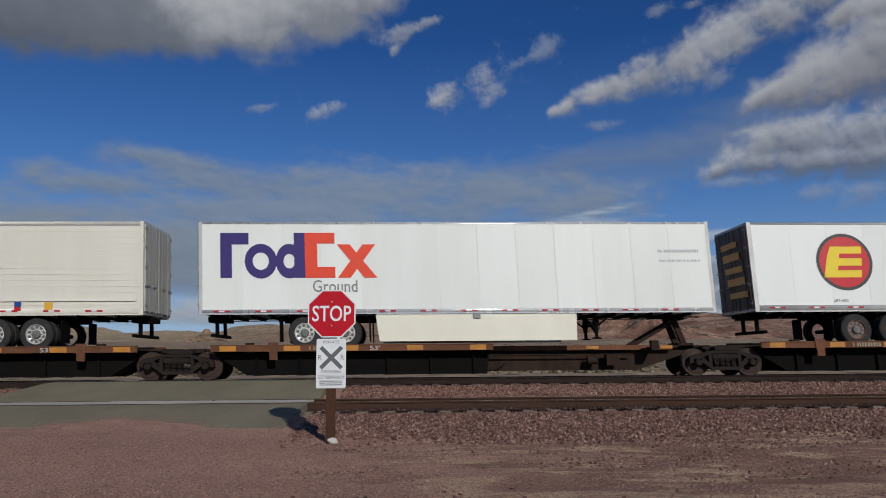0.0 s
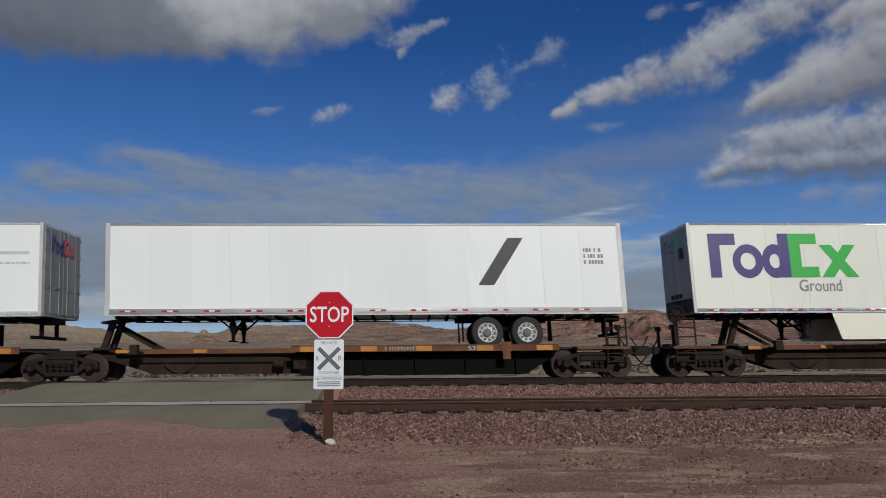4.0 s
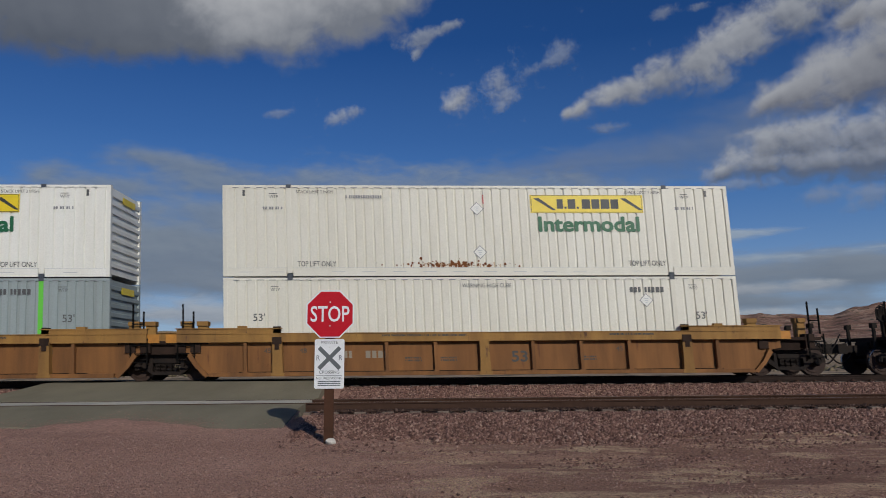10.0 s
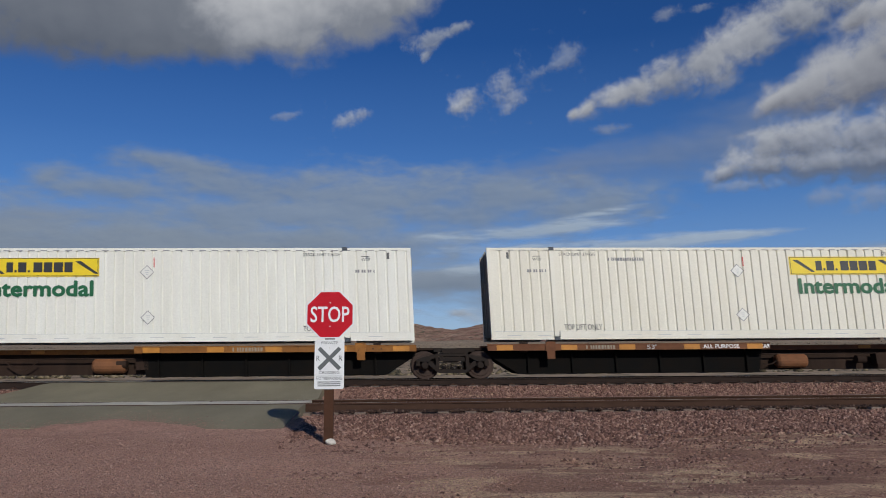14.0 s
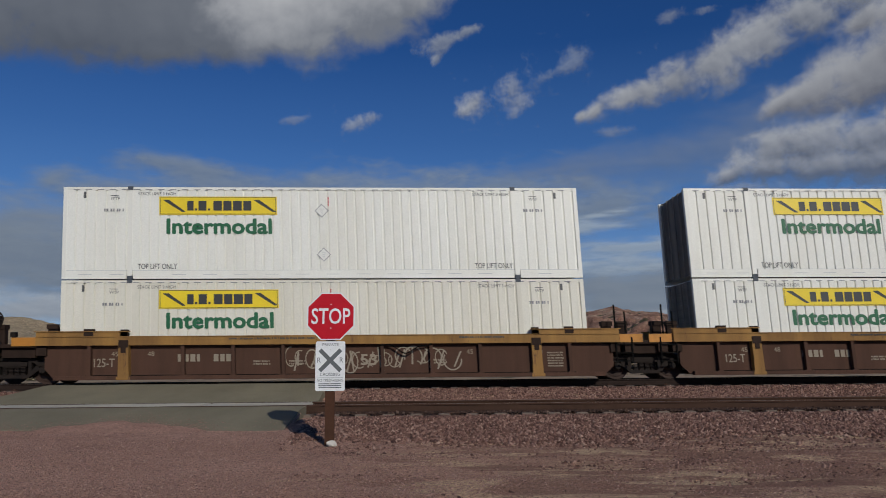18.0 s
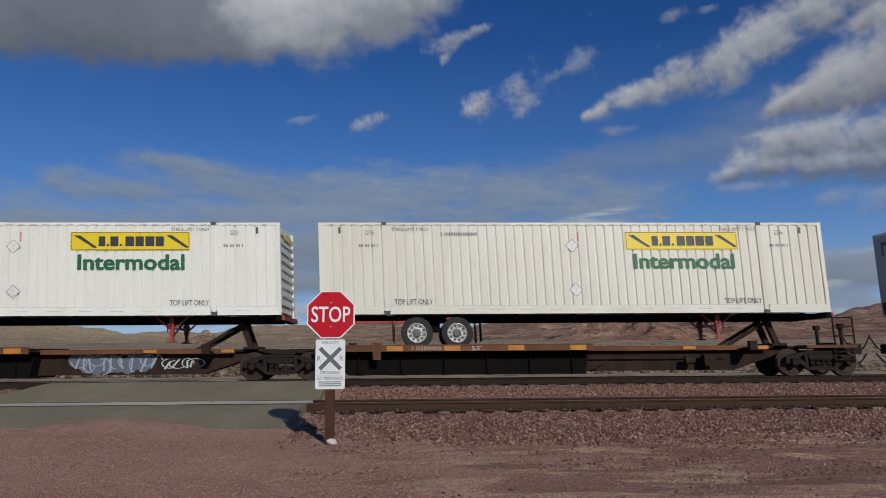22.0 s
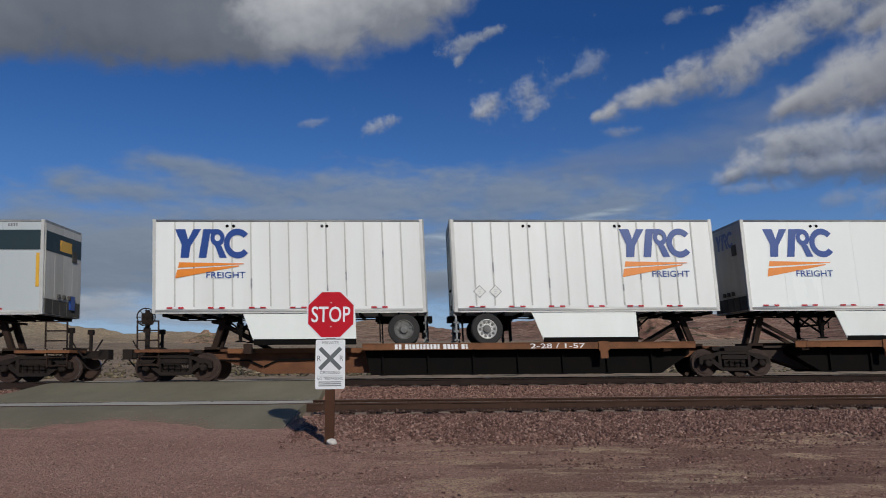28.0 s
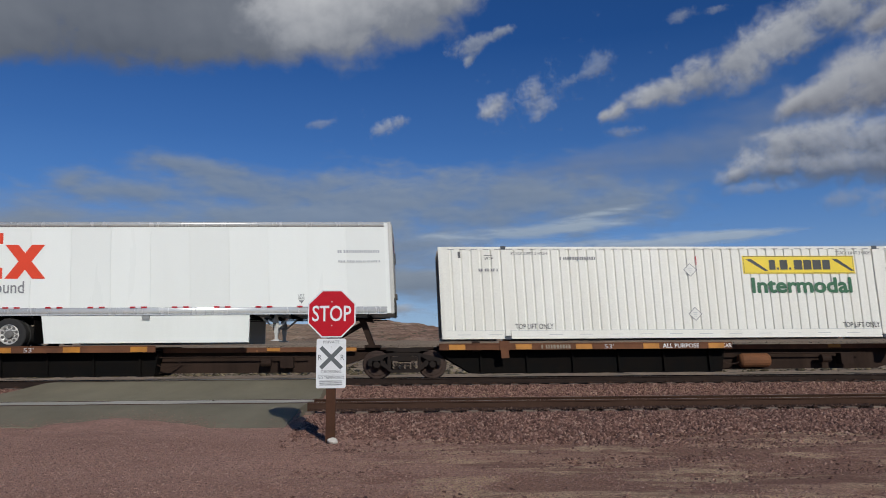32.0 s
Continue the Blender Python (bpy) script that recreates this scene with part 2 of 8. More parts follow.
    "rail_side": paint("rail_rusty_side", (0.068, 0.038, 0.027), (0.030, 0.018, 0.014), 0.9, 0, 3, 0.6, 40, 0.08, spec=0.05),
    "rail_oily": paint("rail_dark_side", (0.034, 0.023, 0.019), (0.018, 0.013, 0.012), 0.85, 0, 3, 0.6, 40, 0.08, spec=0.05),
    "rail_top": paint("rail_polished_top", (0.42, 0.40, 0.38), (0.25, 0.22, 0.20), 0.32, 0.9, 3, 0.4, 40, 0.0, (1, 6, 6)),
    "tie": paint("sleeper_concrete", (0.185, 0.135, 0.105), (0.10, 0.07, 0.055), 0.9, 0, 3, 0.7, 40, 0.1),
    "tie_dark": paint("sleeper_dark_concrete", (0.13, 0.10, 0.082), (0.07, 0.052, 0.043), 0.9, 0, 3, 0.7, 40, 0.1),
    "asphalt": paint("crossing_asphalt", (0.232, 0.204, 0.14), (0.145, 0.126, 0.087), 0.92, 0, 0.6, 0.7, 55, 0.25, (1, 0.4, 1), spec=0.12),
    "concrete": paint("crossing_panel_concrete", (0.50, 0.465, 0.40), (0.30, 0.27, 0.22), 0.9, 0, 0.8, 0.6, 50, 0.15, (1, 4, 1)),
    "sign_red": paint("sign_red_sheet", (0.47, 0.006, 0.018), (0.40, 0.008, 0.018), 0.5, 0, 3, 0.4, 50, 0.01, spec=0.15),
    "sign_white": paint("sign_white_sheet", (0.72, 0.73, 0.74), (0.6, 0.6, 0.6), 0.4, 0, 3, 0.4, 50, 0.01),
    "sign_ink": plain("sign_grey_ink", (0.10, 0.11, 0.115)),
    "post": paint("sign_post_rusty", (0.075, 0.034, 0.020), (0.04, 0.022, 0.016), 0.85, 0, 3, 0.7, 50, 0.12, spec=0.1),
    "white_rock": paint("pale_rock", (0.62, 0.57, 0.5), (0.45, 0.4, 0.35), 0.9, 0, 8, 0.6, 50, 0.2),
    "graffiti": plain("graffiti_pale_green", (0.42, 0.5, 0.44), 0.6),
    "graffiti_grey": plain("graffiti_slate", (0.10, 0.115, 0.14), 0.6),
    "graffiti_blue": plain("graffiti_pale_blue", (0.30, 0.34, 0.42), 0.6),
}


def ground_material(name, stops, scale, grain, bump, scrub=0.0, tracks=False):
    m, nt, b = nodes_of(name)
    tc = nt.nodes.new("ShaderNodeTexCoord").outputs["Object"]
    broad = noise_node(nt, tc, scale, 8, 0.65, (0.9, 1.1, 1))
    fine = noise_node(nt, tc, grain, 6, 0.75)
    mid = noise_node(nt, tc, grain * 0.12, 5, 0.7)
    f = math_node(nt, "ADD", math_node(nt, "MULTIPLY", broad, 0.7), math_node(nt, "MULTIPLY", mid, 0.3))
    col = ramp(nt, f, stops)
    g = ramp(nt, fine, [(0.3, (0.42, 0.41, 0.40)), (0.5, (1, 1, 1)), (0.72, (1.75, 1.7, 1.65))])
    if scrub:
        s = noise_node(nt, tc, scrub, 4, 0.6)
        col = mixed(nt, ramp(nt, s, [(0.56, (0, 0, 0)), (0.62, (1, 1, 1))]), col, (0.10, 0.085, 0.05))
    if name.startswith("desert_hill"):
        sep = nt.nodes.new("ShaderNodeSeparateXYZ")
        link(nt, tc, sep.inputs[0])
        side = nt.nodes.new("ShaderNodeMapRange")
        side.inputs[1].default_value, side.inputs[2].default_value = -900.0, 150.0
        side.inputs[3].default_value, side.inputs[4].default_value = 0.75, 0.0
        link(nt, sep.outputs[0], side.inputs[0])
        col = mixed(nt, side.outputs[0], col, mixed(nt, mid, (0.36, 0.28, 0.165), (0.56, 0.45, 0.285)))
    if tracks:
        # bare tan dirt, wheel-worn and wind-blown, on the side away from the road; damp red streaks
        sep = nt.nodes.new("ShaderNodeSeparateXYZ")
        link(nt, tc, sep.inputs[0])
        away = nt.nodes.new("ShaderNodeMapRange")
        away.inputs[1].default_value, away.inputs[2].default_value = -2.5, 1.5
        away.inputs[3].default_value, away.inputs[4].default_value = -0.14, 0.07
        link(nt, sep.outputs[0], away.inputs[0])
        dirt = nt.nodes.new("ShaderNodeMapRange")
        dirt.inputs[1].default_value, dirt.inputs[2].default_value = -1.0, 4.0
        link(nt, math_node(nt, "ADD", sep.outputs[0], math_node(nt, "MULTIPLY", mid, 3.0)), dirt.inputs[0])
        col = mixed(nt, math_node(nt, "MULTIPLY", dirt.outputs[0], 0.75), col, mixed(nt, mid, (0.335, 0.199, 0.136), (0.51, 0.316, 0.215)))
        worn = math_node(nt, "ADD", noise_node(nt, tc, 1.1, 10, 0.7, (0.35, 1.1, 1)), away.outputs[0])
        col = mixed(nt, ramp(nt, worn, [(0.50, (0, 0, 0)), (0.58, (0.8, 0.8, 0.8))]), col, (0.60, 0.428, 0.272))
        damp = math_node(nt, "ADD", noise_node(nt, tc, 1.7, 10, 0.7, (0.4, 1.2, 1)), math_node(nt, "MULTIPLY", away.outputs[0], 0.9))
        col = mixed(nt, ramp(nt, damp, [(0.505, (0, 0, 0)), (0.57, (0.85, 0.85, 0.85))]), col, (0.27, 0.140, 0.104))
    col = mixed(nt, 0.85, col, g, "MULTIPLY")
    link(nt, col, b.inputs["Base Color"])
    b.inputs["Roughness"].default_value = 0.95
    b.inputs["Specular IOR Level"].default_value = 0.15
    bp = nt.nodes.new("ShaderNodeBump")
    bp.inputs["Strength"].default_value = bump
    bp.inputs["Distance"].default_value = 0.05
    link(nt, fine, bp.inputs["Height"])
    link(nt, bp.outputs[0], b.inputs["Normal"])
    return m


M["gravel"] = ground_material("red_gravel_ground", [(0.34, (0.315, 0.178, 0.136)), (0.46, (0.405, 0.232, 0.177)), (0.56, (0.465, 0.276, 0.211)), (0.66, (0.545, 0.338, 0.260))], 0.35, 26, 1.0, tracks=True)
M["desert"] = ground_material("desert_ground", [(0.34, (0.20, 0.138, 0.088)), (0.5, (0.32, 0.23, 0.148)), (0.66, (0.45, 0.345, 0.235))], 0.02, 0.9, 0.8, 0.35)
M["hill"] = ground_material("desert_hill_rock", [(0.36, (0.13, 0.062, 0.045)), (0.46, (0.27, 0.145, 0.10)), (0.54, (0.37, 0.22, 0.152)), (0.66, (0.56, 0.40, 0.29))], 0.012, 0.13, 1.0, 0.045)
M["hill"].node_tree.nodes["Bump"].inputs["Distance"].default_value = 5.0


# ------------------------------------------------------------------ building helpers
MESHES = {}


def box(bm, x0, x1, y0, y1, z0, z1, mi=0):
    v = [bm.verts.new(p) for p in ((x0, y0, z0), (x1, y0, z0), (x1, y1, z0), (x0, y1, z0), (x0, y0, z1), (x1, y0, z1), (x1, y1, z1), (x0, y1, z1))]
    for q in ((3, 2, 1, 0), (4, 5, 6, 7), (0, 1, 5, 4), (1, 2, 6, 5), (2, 3, 7, 6), (3, 0, 4, 7)):
        bm.faces.new([v[i] for i in q]).material_index = mi


def beam(bm, a, b, w, mi=0):
    """A square bar from a to b."""
    a, b = Vector(a), Vector(b)
    d = (b - a).normalized()
    s = d.cross(Vector((0, 1, 0)) if abs(d.y) < 0.9 else Vector((1, 0, 0))).normalized() * w / 2
    u = d.cross(s).normalized() * w / 2
    v = [bm.verts.new(p + i * s + j * u) for p in (a, b) for i, j in ((-1, -1), (1, -1), (1, 1), (-1, 1))]
    for q in ((0, 1, 2, 3), (7, 6, 5, 4), (0, 4, 5, 1), (1, 5, 6, 2), (2, 6, 7, 3), (3, 7, 4, 0)):
        bm.faces.new([v[i] for i in q]).material_index = mi


def prism(bm, pts, y0, y1, mi=0):
    """An outline in x, z drawn out from y0 to y1."""
    a = [bm.verts.new((x, y0, z)) for x, z in pts]
    b = [bm.verts.new((x, y1, z)) for x, z in pts]
    n = len(pts)
    bm.faces.new(a).material_index = mi
    bm.faces.new(b[::-1]).material_index = mi
    for i in range(n):
        bm.faces.new((a[i], b[i], b[(i + 1) % n], a[(i + 1) % n])).material_index = mi


def turned(bm, prof, cx, cz, seg=20, mi=0, caps=None, closed=(True, True)):
    """A body turned round an axis along y: prof is a list of (y, radius)."""
    rings = []
    for y, r in prof:
        rings.append([bm.verts.new((cx + r * math.cos(2 * math.pi * i / seg), y, cz + r * math.sin(2 * math.pi * i / seg))) for i in range(seg)])
    for a, b in zip(rings, rings[1:]):
        for i in range(seg):
            bm.faces.new((a[i], a[(i + 1) % seg], b[(i + 1) % seg], b[i])).material_index = mi
    if closed[0]:
        bm.faces.new(rings[0][::-1]).material_index = mi if caps is None else caps
    if closed[1]:
        bm.faces.new(rings[-1]).material_index = mi if caps is None else caps


def along(bm, pts, x0, x1, curved=()):
    """An outline in y, z drawn out along x; curved: which of its sides are shaded as one bend."""
    a = [bm.verts.new((x0, y, z)) for y, z in pts]
    b = [bm.verts.new((x1, y, z)) for y, z in pts]
    n = len(pts)
    bm.faces.new(a), bm.faces.new(b[::-1])
    for i in range(n):
        bm.faces.new((a[i], a[(i + 1) % n], b[(i + 1) % n], b[i])).smooth = i in curved


def rod(bm, x0, x1, y, z, r, seg=14, mi=0):
    """A round bar along x."""
    rings = [[bm.verts.new((x, y + r * math.cos(2 * math.pi * i / seg), z + r * math.sin(2 * math.pi * i / seg))) for i in range(seg)] for x in (x0, x1)]
    for i in range(seg):
        bm.faces.new((rings[0][i], rings[0][(i + 1) % seg], rings[1][(i + 1) % seg], rings[1][i])).material_index = mi
    bm.faces.new(rings[0]).material_index = mi
    bm.faces.new(rings[1][::-1]).material_index = mi


def mesh_of(key, build, mats, bevel=0.0):
    """A cached mesh: build(bm) fills it once."""
    if key not in MESHES:
        bm = bmesh.new()
        build(bm)
        if bevel:
            bmesh.ops.bevel(bm, geom=[e for e in bm.edges], offset=bevel, segments=2, affect="EDGES")
        bmesh.ops.recalc_face_normals(bm, faces=bm.faces)
        me = bpy.data.meshes.new(key)
        bm.to_mesh(me)
        bm.free()
        for m in mats:
            me.materials.append(M[m])
        MESHES[key] = me
    return MESHES[key]


def part(name, key, build, mats, parent, label="", at=(0, 0, 0), turn=0.0, bevel=0.0):
    """One mesh object under a thing or a part."""
    ob = new(name, mesh_of(key, build, (mats,) if isinstance(mats, str) else mats, bevel))
    ob.parent = parent
    ob.location = at
    ob.rotation_euler = (0, 0, turn)
    if label:
        tagged(ob, label)
    return ob


def pieces(name, key, build, mat, parent, label="", at=(0, 0, 0)):
    """Like part(), but each separate piece of the shape becomes an object of its own."""
    if key not in MESHES:
        bm = bmesh.new()
        build(bm)
        bmesh.ops.recalc_face_normals(bm, faces=bm.faces)
        left, found = set(bm.verts), []
        while left:
            todo, isle = [next(iter(left))], set()
            while todo:
                v = todo.pop()
                if v not in isle:
                    isle.add(v)
                    todo += [e.other_vert(v) for e in v.link_edges]
            left -= isle
            found.append(isle)
        found.sort(key=lambda isle: tuple(round(c, 4) for c in min(tuple(v.co) for v in isle)))
        MESHES[key] = []
        for isle in found:
            vs = sorted(isle, key=lambda v: v.index)
            num = {v: i for i, v in enumerate(vs)}
            me = bpy.data.meshes.new(name)
            me.from_pydata([v.co for v in vs], [], [[num[v] for v in f.verts] for f in bm.faces if f.verts[0] in isle])
            me.materials.append(M[mat])
            MESHES[key].append(me)
        bm.free()
    for me in MESHES[key]:
        ob = new(name, me)
        ob.parent, ob.location = parent, at
        if label:
            tagged(ob, label)


def letters(text, width=None, height=0.3, bold=0.0):
    """A flat mesh of letters facing the camera's side; its lower left corner is the origin."""
    key = "letters_%s_%s_%.3f_%.3f" % (text, width, height, bold)
    if key not in MESHES:
        cu = bpy.data.curves.new(key, "FONT")
        cu.body, cu.size, cu.extrude, cu.resolution_u = text, 1.0, 0.0, 3
        ob = bpy.data.objects.new(key, cu)
        me = bpy.data.meshes.new_from_object(ob)
        bpy.data.objects.remove(ob)
        co = np.zeros(len(me.vertices) * 3)
        me.vertices.foreach_get("co", co)
        co = co.reshape(-1, 3)
        faces = [tuple(p.vertices) for p in me.polygons]
        if bold:
            around = [(bold * math.cos(radians(45 * k)), bold * math.sin(radians(45 * k))) for k in range(8)]
            n = len(co)
            co = np.concatenate([co] + [co + np.array((p, q, 0.0)) for p, q in around])
            faces = [tuple(v + n * k for v in f) for k in range(9) for f in faces]
            layer = np.repeat(np.arange(9), n) * -0.0004
        else:
            layer = np.zeros(len(co))
        lo, hi = co.min(0), co.max(0)
        sz = height / (hi[1] - lo[1])
        sx = (width / (hi[0] - lo[0])) if width else sz
        me = bpy.data.meshes.new(key)
        me.from_pydata(np.stack([(co[:, 0] - lo[0]) * sx, layer, (co[:, 1] - lo[1]) * sz], 1).tolist(), [], faces)
        me.update()
        me.materials.clear()
        MESHES[key] = me
    return MESHES[key]


def lettering(text, mat, parent, x, y, z, width=None, height=0.3, bold=0.0, name="lettering", turn=0.0):
    me = letters(text, width, height, bold)
    key = me.name + mat
    if key not in MESHES:
        MESHES[key] = me.copy()
        MESHES[key].materials.append(M[mat])
    ob = new(name, MESHES[key])
    ob.parent = parent
    ob.location = (x, y, z)
    ob.rotation_euler = (0, 0, turn)
    return ob


def thing(name, label, category, group=""):
    return tagged(new(name), label, category, group)


def flat_mesh(name, verts, faces, mat):
    me = bpy.data.meshes.new(name)
    me.from_pydata(verts, [], faces)
    me.materials.append(M[mat])
    return me


# ------------------------------------------------------------------ ground and distance
TRACK_Y, NEAR_Y = 24.475, 17.95
NEAR_Z = -0.37
PROFILE = [(-4000, -0.9), (2, -0.9), (9, -0.83), (12.1, -0.73), (13.3, -0.70), (15.7, -0.60), (16.3, -0.615), (19.6, -0.615), (21.0, -0.44),
           (22.6, -0.235), (26.4, -0.235), (28.6, -0.75), (33, -0.8), (80, -0.3), (200, 3.0), (1300, 37.0), (6000, 60.0)]


def relief(x, y):
    """Low ridges and wheel ruts in the bare ground before the bank."""
    k = np.clip((12.9 - y) / 1.2, 0, 1) * np.clip((x + 4) / 3, 0.3, 1)
    return k * (0.024 * np.sin(0.9 * x + 1.7 * np.sin(0.35 * y) + 0.4) * np.sin(2.9 * y + 1.1 * np.sin(0.7 * x))
                + 0.013 * np.sin(2.3 * x + 2.1 * y) * np.sin(5.1 * y - 0.8 * x + 1) + 0.006 * np.sin(6.1 * x + 1.3 * y) * np.sin(7.7 * y + 0.5 * x))


def ground_z(x, y):
    return np.interp(y, [p[0] for p in PROFILE], [p[1] for p in PROFILE]) + relief(x, y)


def spread(a, b, step, far, grow):
    mid = list(np.arange(a, b + 1e-6, step))
    lo, hi, s = a, b, step
    left, right = [], []
    while hi < far:
        s *= grow
        lo, hi = lo - s, hi + s
        left.append(lo), right.append(hi)
    return np.array(left[::-1] + mid + right)


def build_ground():
    xs, ys = spread(-16, 16, 0.25, 1900, 1.16), spread(5, 30, 0.12, 1500, 1.16)
    verts = []
    for y in ys:
        for x in xs:
            z = float(ground_z(x, y))
            if y > 30:
                z += min(2.2, 0.004 * (y - 30)) * noise.fractal(Vector((x * 0.01, y * 0.01, 3.3)), 1.0, 2.0, 4)
            verts.append((x, y, z))
    n = len(xs)
    faces = [(j * n + i, j * n + i + 1, (j + 1) * n + i + 1, (j + 1) * n + i) for j in range(len(ys) - 1) for i in range(n - 1)]
    me = flat_mesh("ground", verts, faces, "gravel")
    me.materials.append(M["desert"])
    me.polygons.foreach_set("use_smooth", [True] * len(me.polygons))
    idx = [1 if me.polygons[k].center.y > 27.5 else 0 for k in range(len(me.polygons))]
    me.polygons.foreach_set("material_index", idx)
    tagged(new("ground", me), "reddish gravel and dirt ground of a desert railway siding", "ground", kind="structure")


build_ground()

# skyline of the hills: bearing in degrees from straight across the track, height in degrees
SKYLINE = [(-60, 2.0), (-34, 2.3), (-31, 2.9), (-27, 3.1), (-24, 2.5), (-20, 2.1), (-17.6, 2.2), (-15, 2.15), (-12, 2.6), (-8, 2.9), (-4, 2.95), (0, 3.1),
           (3, 2.85), (6, 3.15), (9.5, 3.1), (12, 3.5), (15.2, 4.0), (18, 3.55), (21, 3.3), (25.5, 3.5), (27.5, 3.2), (30, 3.0), (31, 3.3), (33, 3.4), (36, 3.6), (42, 3.5), (60, 3.0)]


def build_hills():
    def sheet(name, radii, scale, amp, ridge, seed, label):
        az = np.radians(np.arange(-62, 62.01, 0.2))
        verts = []
        for r in radii:
            k = min(1.0, max(0.0, (r - radii[0]) / (ridge - radii[0])))
            for a in az:
                d = math.degrees(a)
                e = np.interp(d, [s[0] for s in SKYLINE], [s[1] for s in SKYLINE]) * scale
                top = math.tan(radians(float(e))) * ridge
                base = float(ground_z(0, radii[0])) - 6
                x, y = r * math.sin(a), r * math.cos(a)
                n = noise.fractal(Vector((x * 0.0032, y * 0.0032, seed)), 0.9, 2.1, 7)
                g = 1 - abs(noise.fractal(Vector((x * 0.006, y * 0.006, seed + 9)), 0.8, 2.2, 6))
                s = k ** 1.5 if r <= ridge else max(0.0, 1 - ((r - ridge) / 700.0) ** 2)
                z = base + (top - base) * s + amp * (n * 0.7 + (g - 0.7) * 0.5) * (0.25 + s)
                verts.append((x, y, z))
        n = len(az)
        faces = [(j * n + i, (j + 1) * n + i, (j + 1) * n + i + 1, j * n + i + 1) for j in range(len(radii) - 1) for i in range(n - 1)]
        me = flat_mesh(name, verts, faces, "hill")
        me.polygons.foreach_set("use_smooth", [True] * len(me.polygons))
        tagged(new(name, me), label, "hills", kind="structure")
    sheet("backdrop_hills", list(np.linspace(1150, 3300, 60)), 1.0, 26.0, 2700, 1.7, "bare reddish brown desert hills on the horizon")


build_hills()


def build_butte(az, dist, height, width):
    x, y = dist * math.sin(radians(az)), dist * math.cos(radians(az))
    z0 = float(ground_z(x, y)) - 3
    verts, faces = [], []
    rings, seg = 16, 64
    for j in range(rings):
        k = j / (rings - 1)
        rad = width * ((1 - k) ** 1.5 * 0.92 + 0.08)
        for i in range(seg):
            a = 2 * math.pi * i / seg
            w = 1 + 0.22 * noise.fractal(Vector((math.cos(a) * 2, math.sin(a) * 2, k * 3 + az)), 0.8, 2.1, 4)
            verts.append((x + rad * w * math.cos(a), y + rad * w * math.sin(a), z0 + height * k + 1.5 * noise.noise(Vector((i, j, 4.0)))))
    faces = [(j * seg + i, j * seg + (i + 1) % seg, (j + 1) * seg + (i + 1) % seg, (j + 1) * seg + i) for j in range(rings - 1) for i in range(seg)]
    faces.append([(rings - 1) * seg + i for i in range(seg)])
    tagged(new("butte", flat_mesh("butte", verts, faces, "hill")), "small pointed brown butte on the desert plain", "butte")


build_butte(-15.2, 1000, 20, 38)


def build_mound(az, dist, height, width, seed):
    """A broad eroded hill of red rock, gullied, that rises from the plain."""
    cx, cy = dist * math.sin(radians(az)), dist * math.cos(radians(az))
    n, verts = 60, []
    for j in range(n + 1):
        for i in range(n + 1):
            u, v = 2 * i / n - 1, 2 * j / n - 1
            x, y = cx + u * width, cy + v * width
            body = max(0.0, 1 - (u * u + v * v)) ** 1.3
            rough = noise.fractal(Vector((x * 0.02, y * 0.02, seed)), 0.8, 2.1, 6)
            gully = 1 - abs(noise.fractal(Vector((x * 0.035, y * 0.02, seed + 5)), 0.9, 2.1, 4))
            verts.append((x, y, float(ground_z(x, y)) - 3 + height * body * (0.75 + 0.45 * rough + 0.3 * (gully - 0.6))))
    faces = [(j * (n + 1) + i, j * (n + 1) + i + 1, (j + 1) * (n + 1) + i + 1, (j + 1) * (n + 1) + i) for j in range(n) for i in range(n)]
    tagged(new("butte", flat_mesh("butte", verts, faces, "hill")), "broad eroded red rock mound on the desert plain", "butte")


build_mound(16.6, 950, 34, 130, 2.0)
build_mound(22.0, 1000, 20, 120, 6.0)



# ------------------------------------------------------------------ tracks
def rail_outline(y, z):
    return [(y - 0.075, z - 0.186), (y + 0.075, z - 0.186), (y + 0.075, z - 0.172), (y + 0.012, z - 0.15), (y + 0.012, z - 0.045), (y + 0.037, z - 0.036),
            (y + 0.037, z - 0.006), (y + 0.028, z), (y - 0.028, z), (y - 0.037, z - 0.006), (y - 0.037, z - 0.036), (y - 0.012, z - 0.045), (y - 0.012, z - 0.15), (y - 0.075, z - 0.172)]


def rail(y, z, label, side):
    pts = rail_outline(y, z)
    ob = thing("rail", label, "rail", "rails of the two tracks")

    def run(name, idx, mats, top=None):
        n = len(idx)
        verts = [(x, *pts[k]) for x in (-700, 700) for k in idx]
        me = flat_mesh(name, verts, [(i, (i + 1) % n, n + (i + 1) % n, n + i) for i in range(n)], mats[0])
        if top is not None:
            me.materials.append(M[mats[1]])
            me.polygons[top].material_index = 1
        new(name, me).parent = ob
    run("rail_head", [4, 5, 6, 7, 8, 9, 10, 11], (side, "rail_top"), 3)
    run("rail_foot", [0, 1, 2, 3, 4, 11, 12, 13], (side,))
    return ob


for yy, zz in ((NEAR_Y - 0.754, NEAR_Z), (NEAR_Y + 0.754, NEAR_Z), (TRACK_Y - 0.754, 0.0), (TRACK_Y + 0.754, 0.0)):
    rail(yy, zz, "rust-brown steel rail with a worn top on concrete sleepers" if zz else "dark oily steel rail with a bright top under the train", "rail_side" if zz else "rail_oily")


def sleeper_mesh(bm):
    box(bm, -0.13, 0.13, -1.29, 1.29, -0.2, 0)


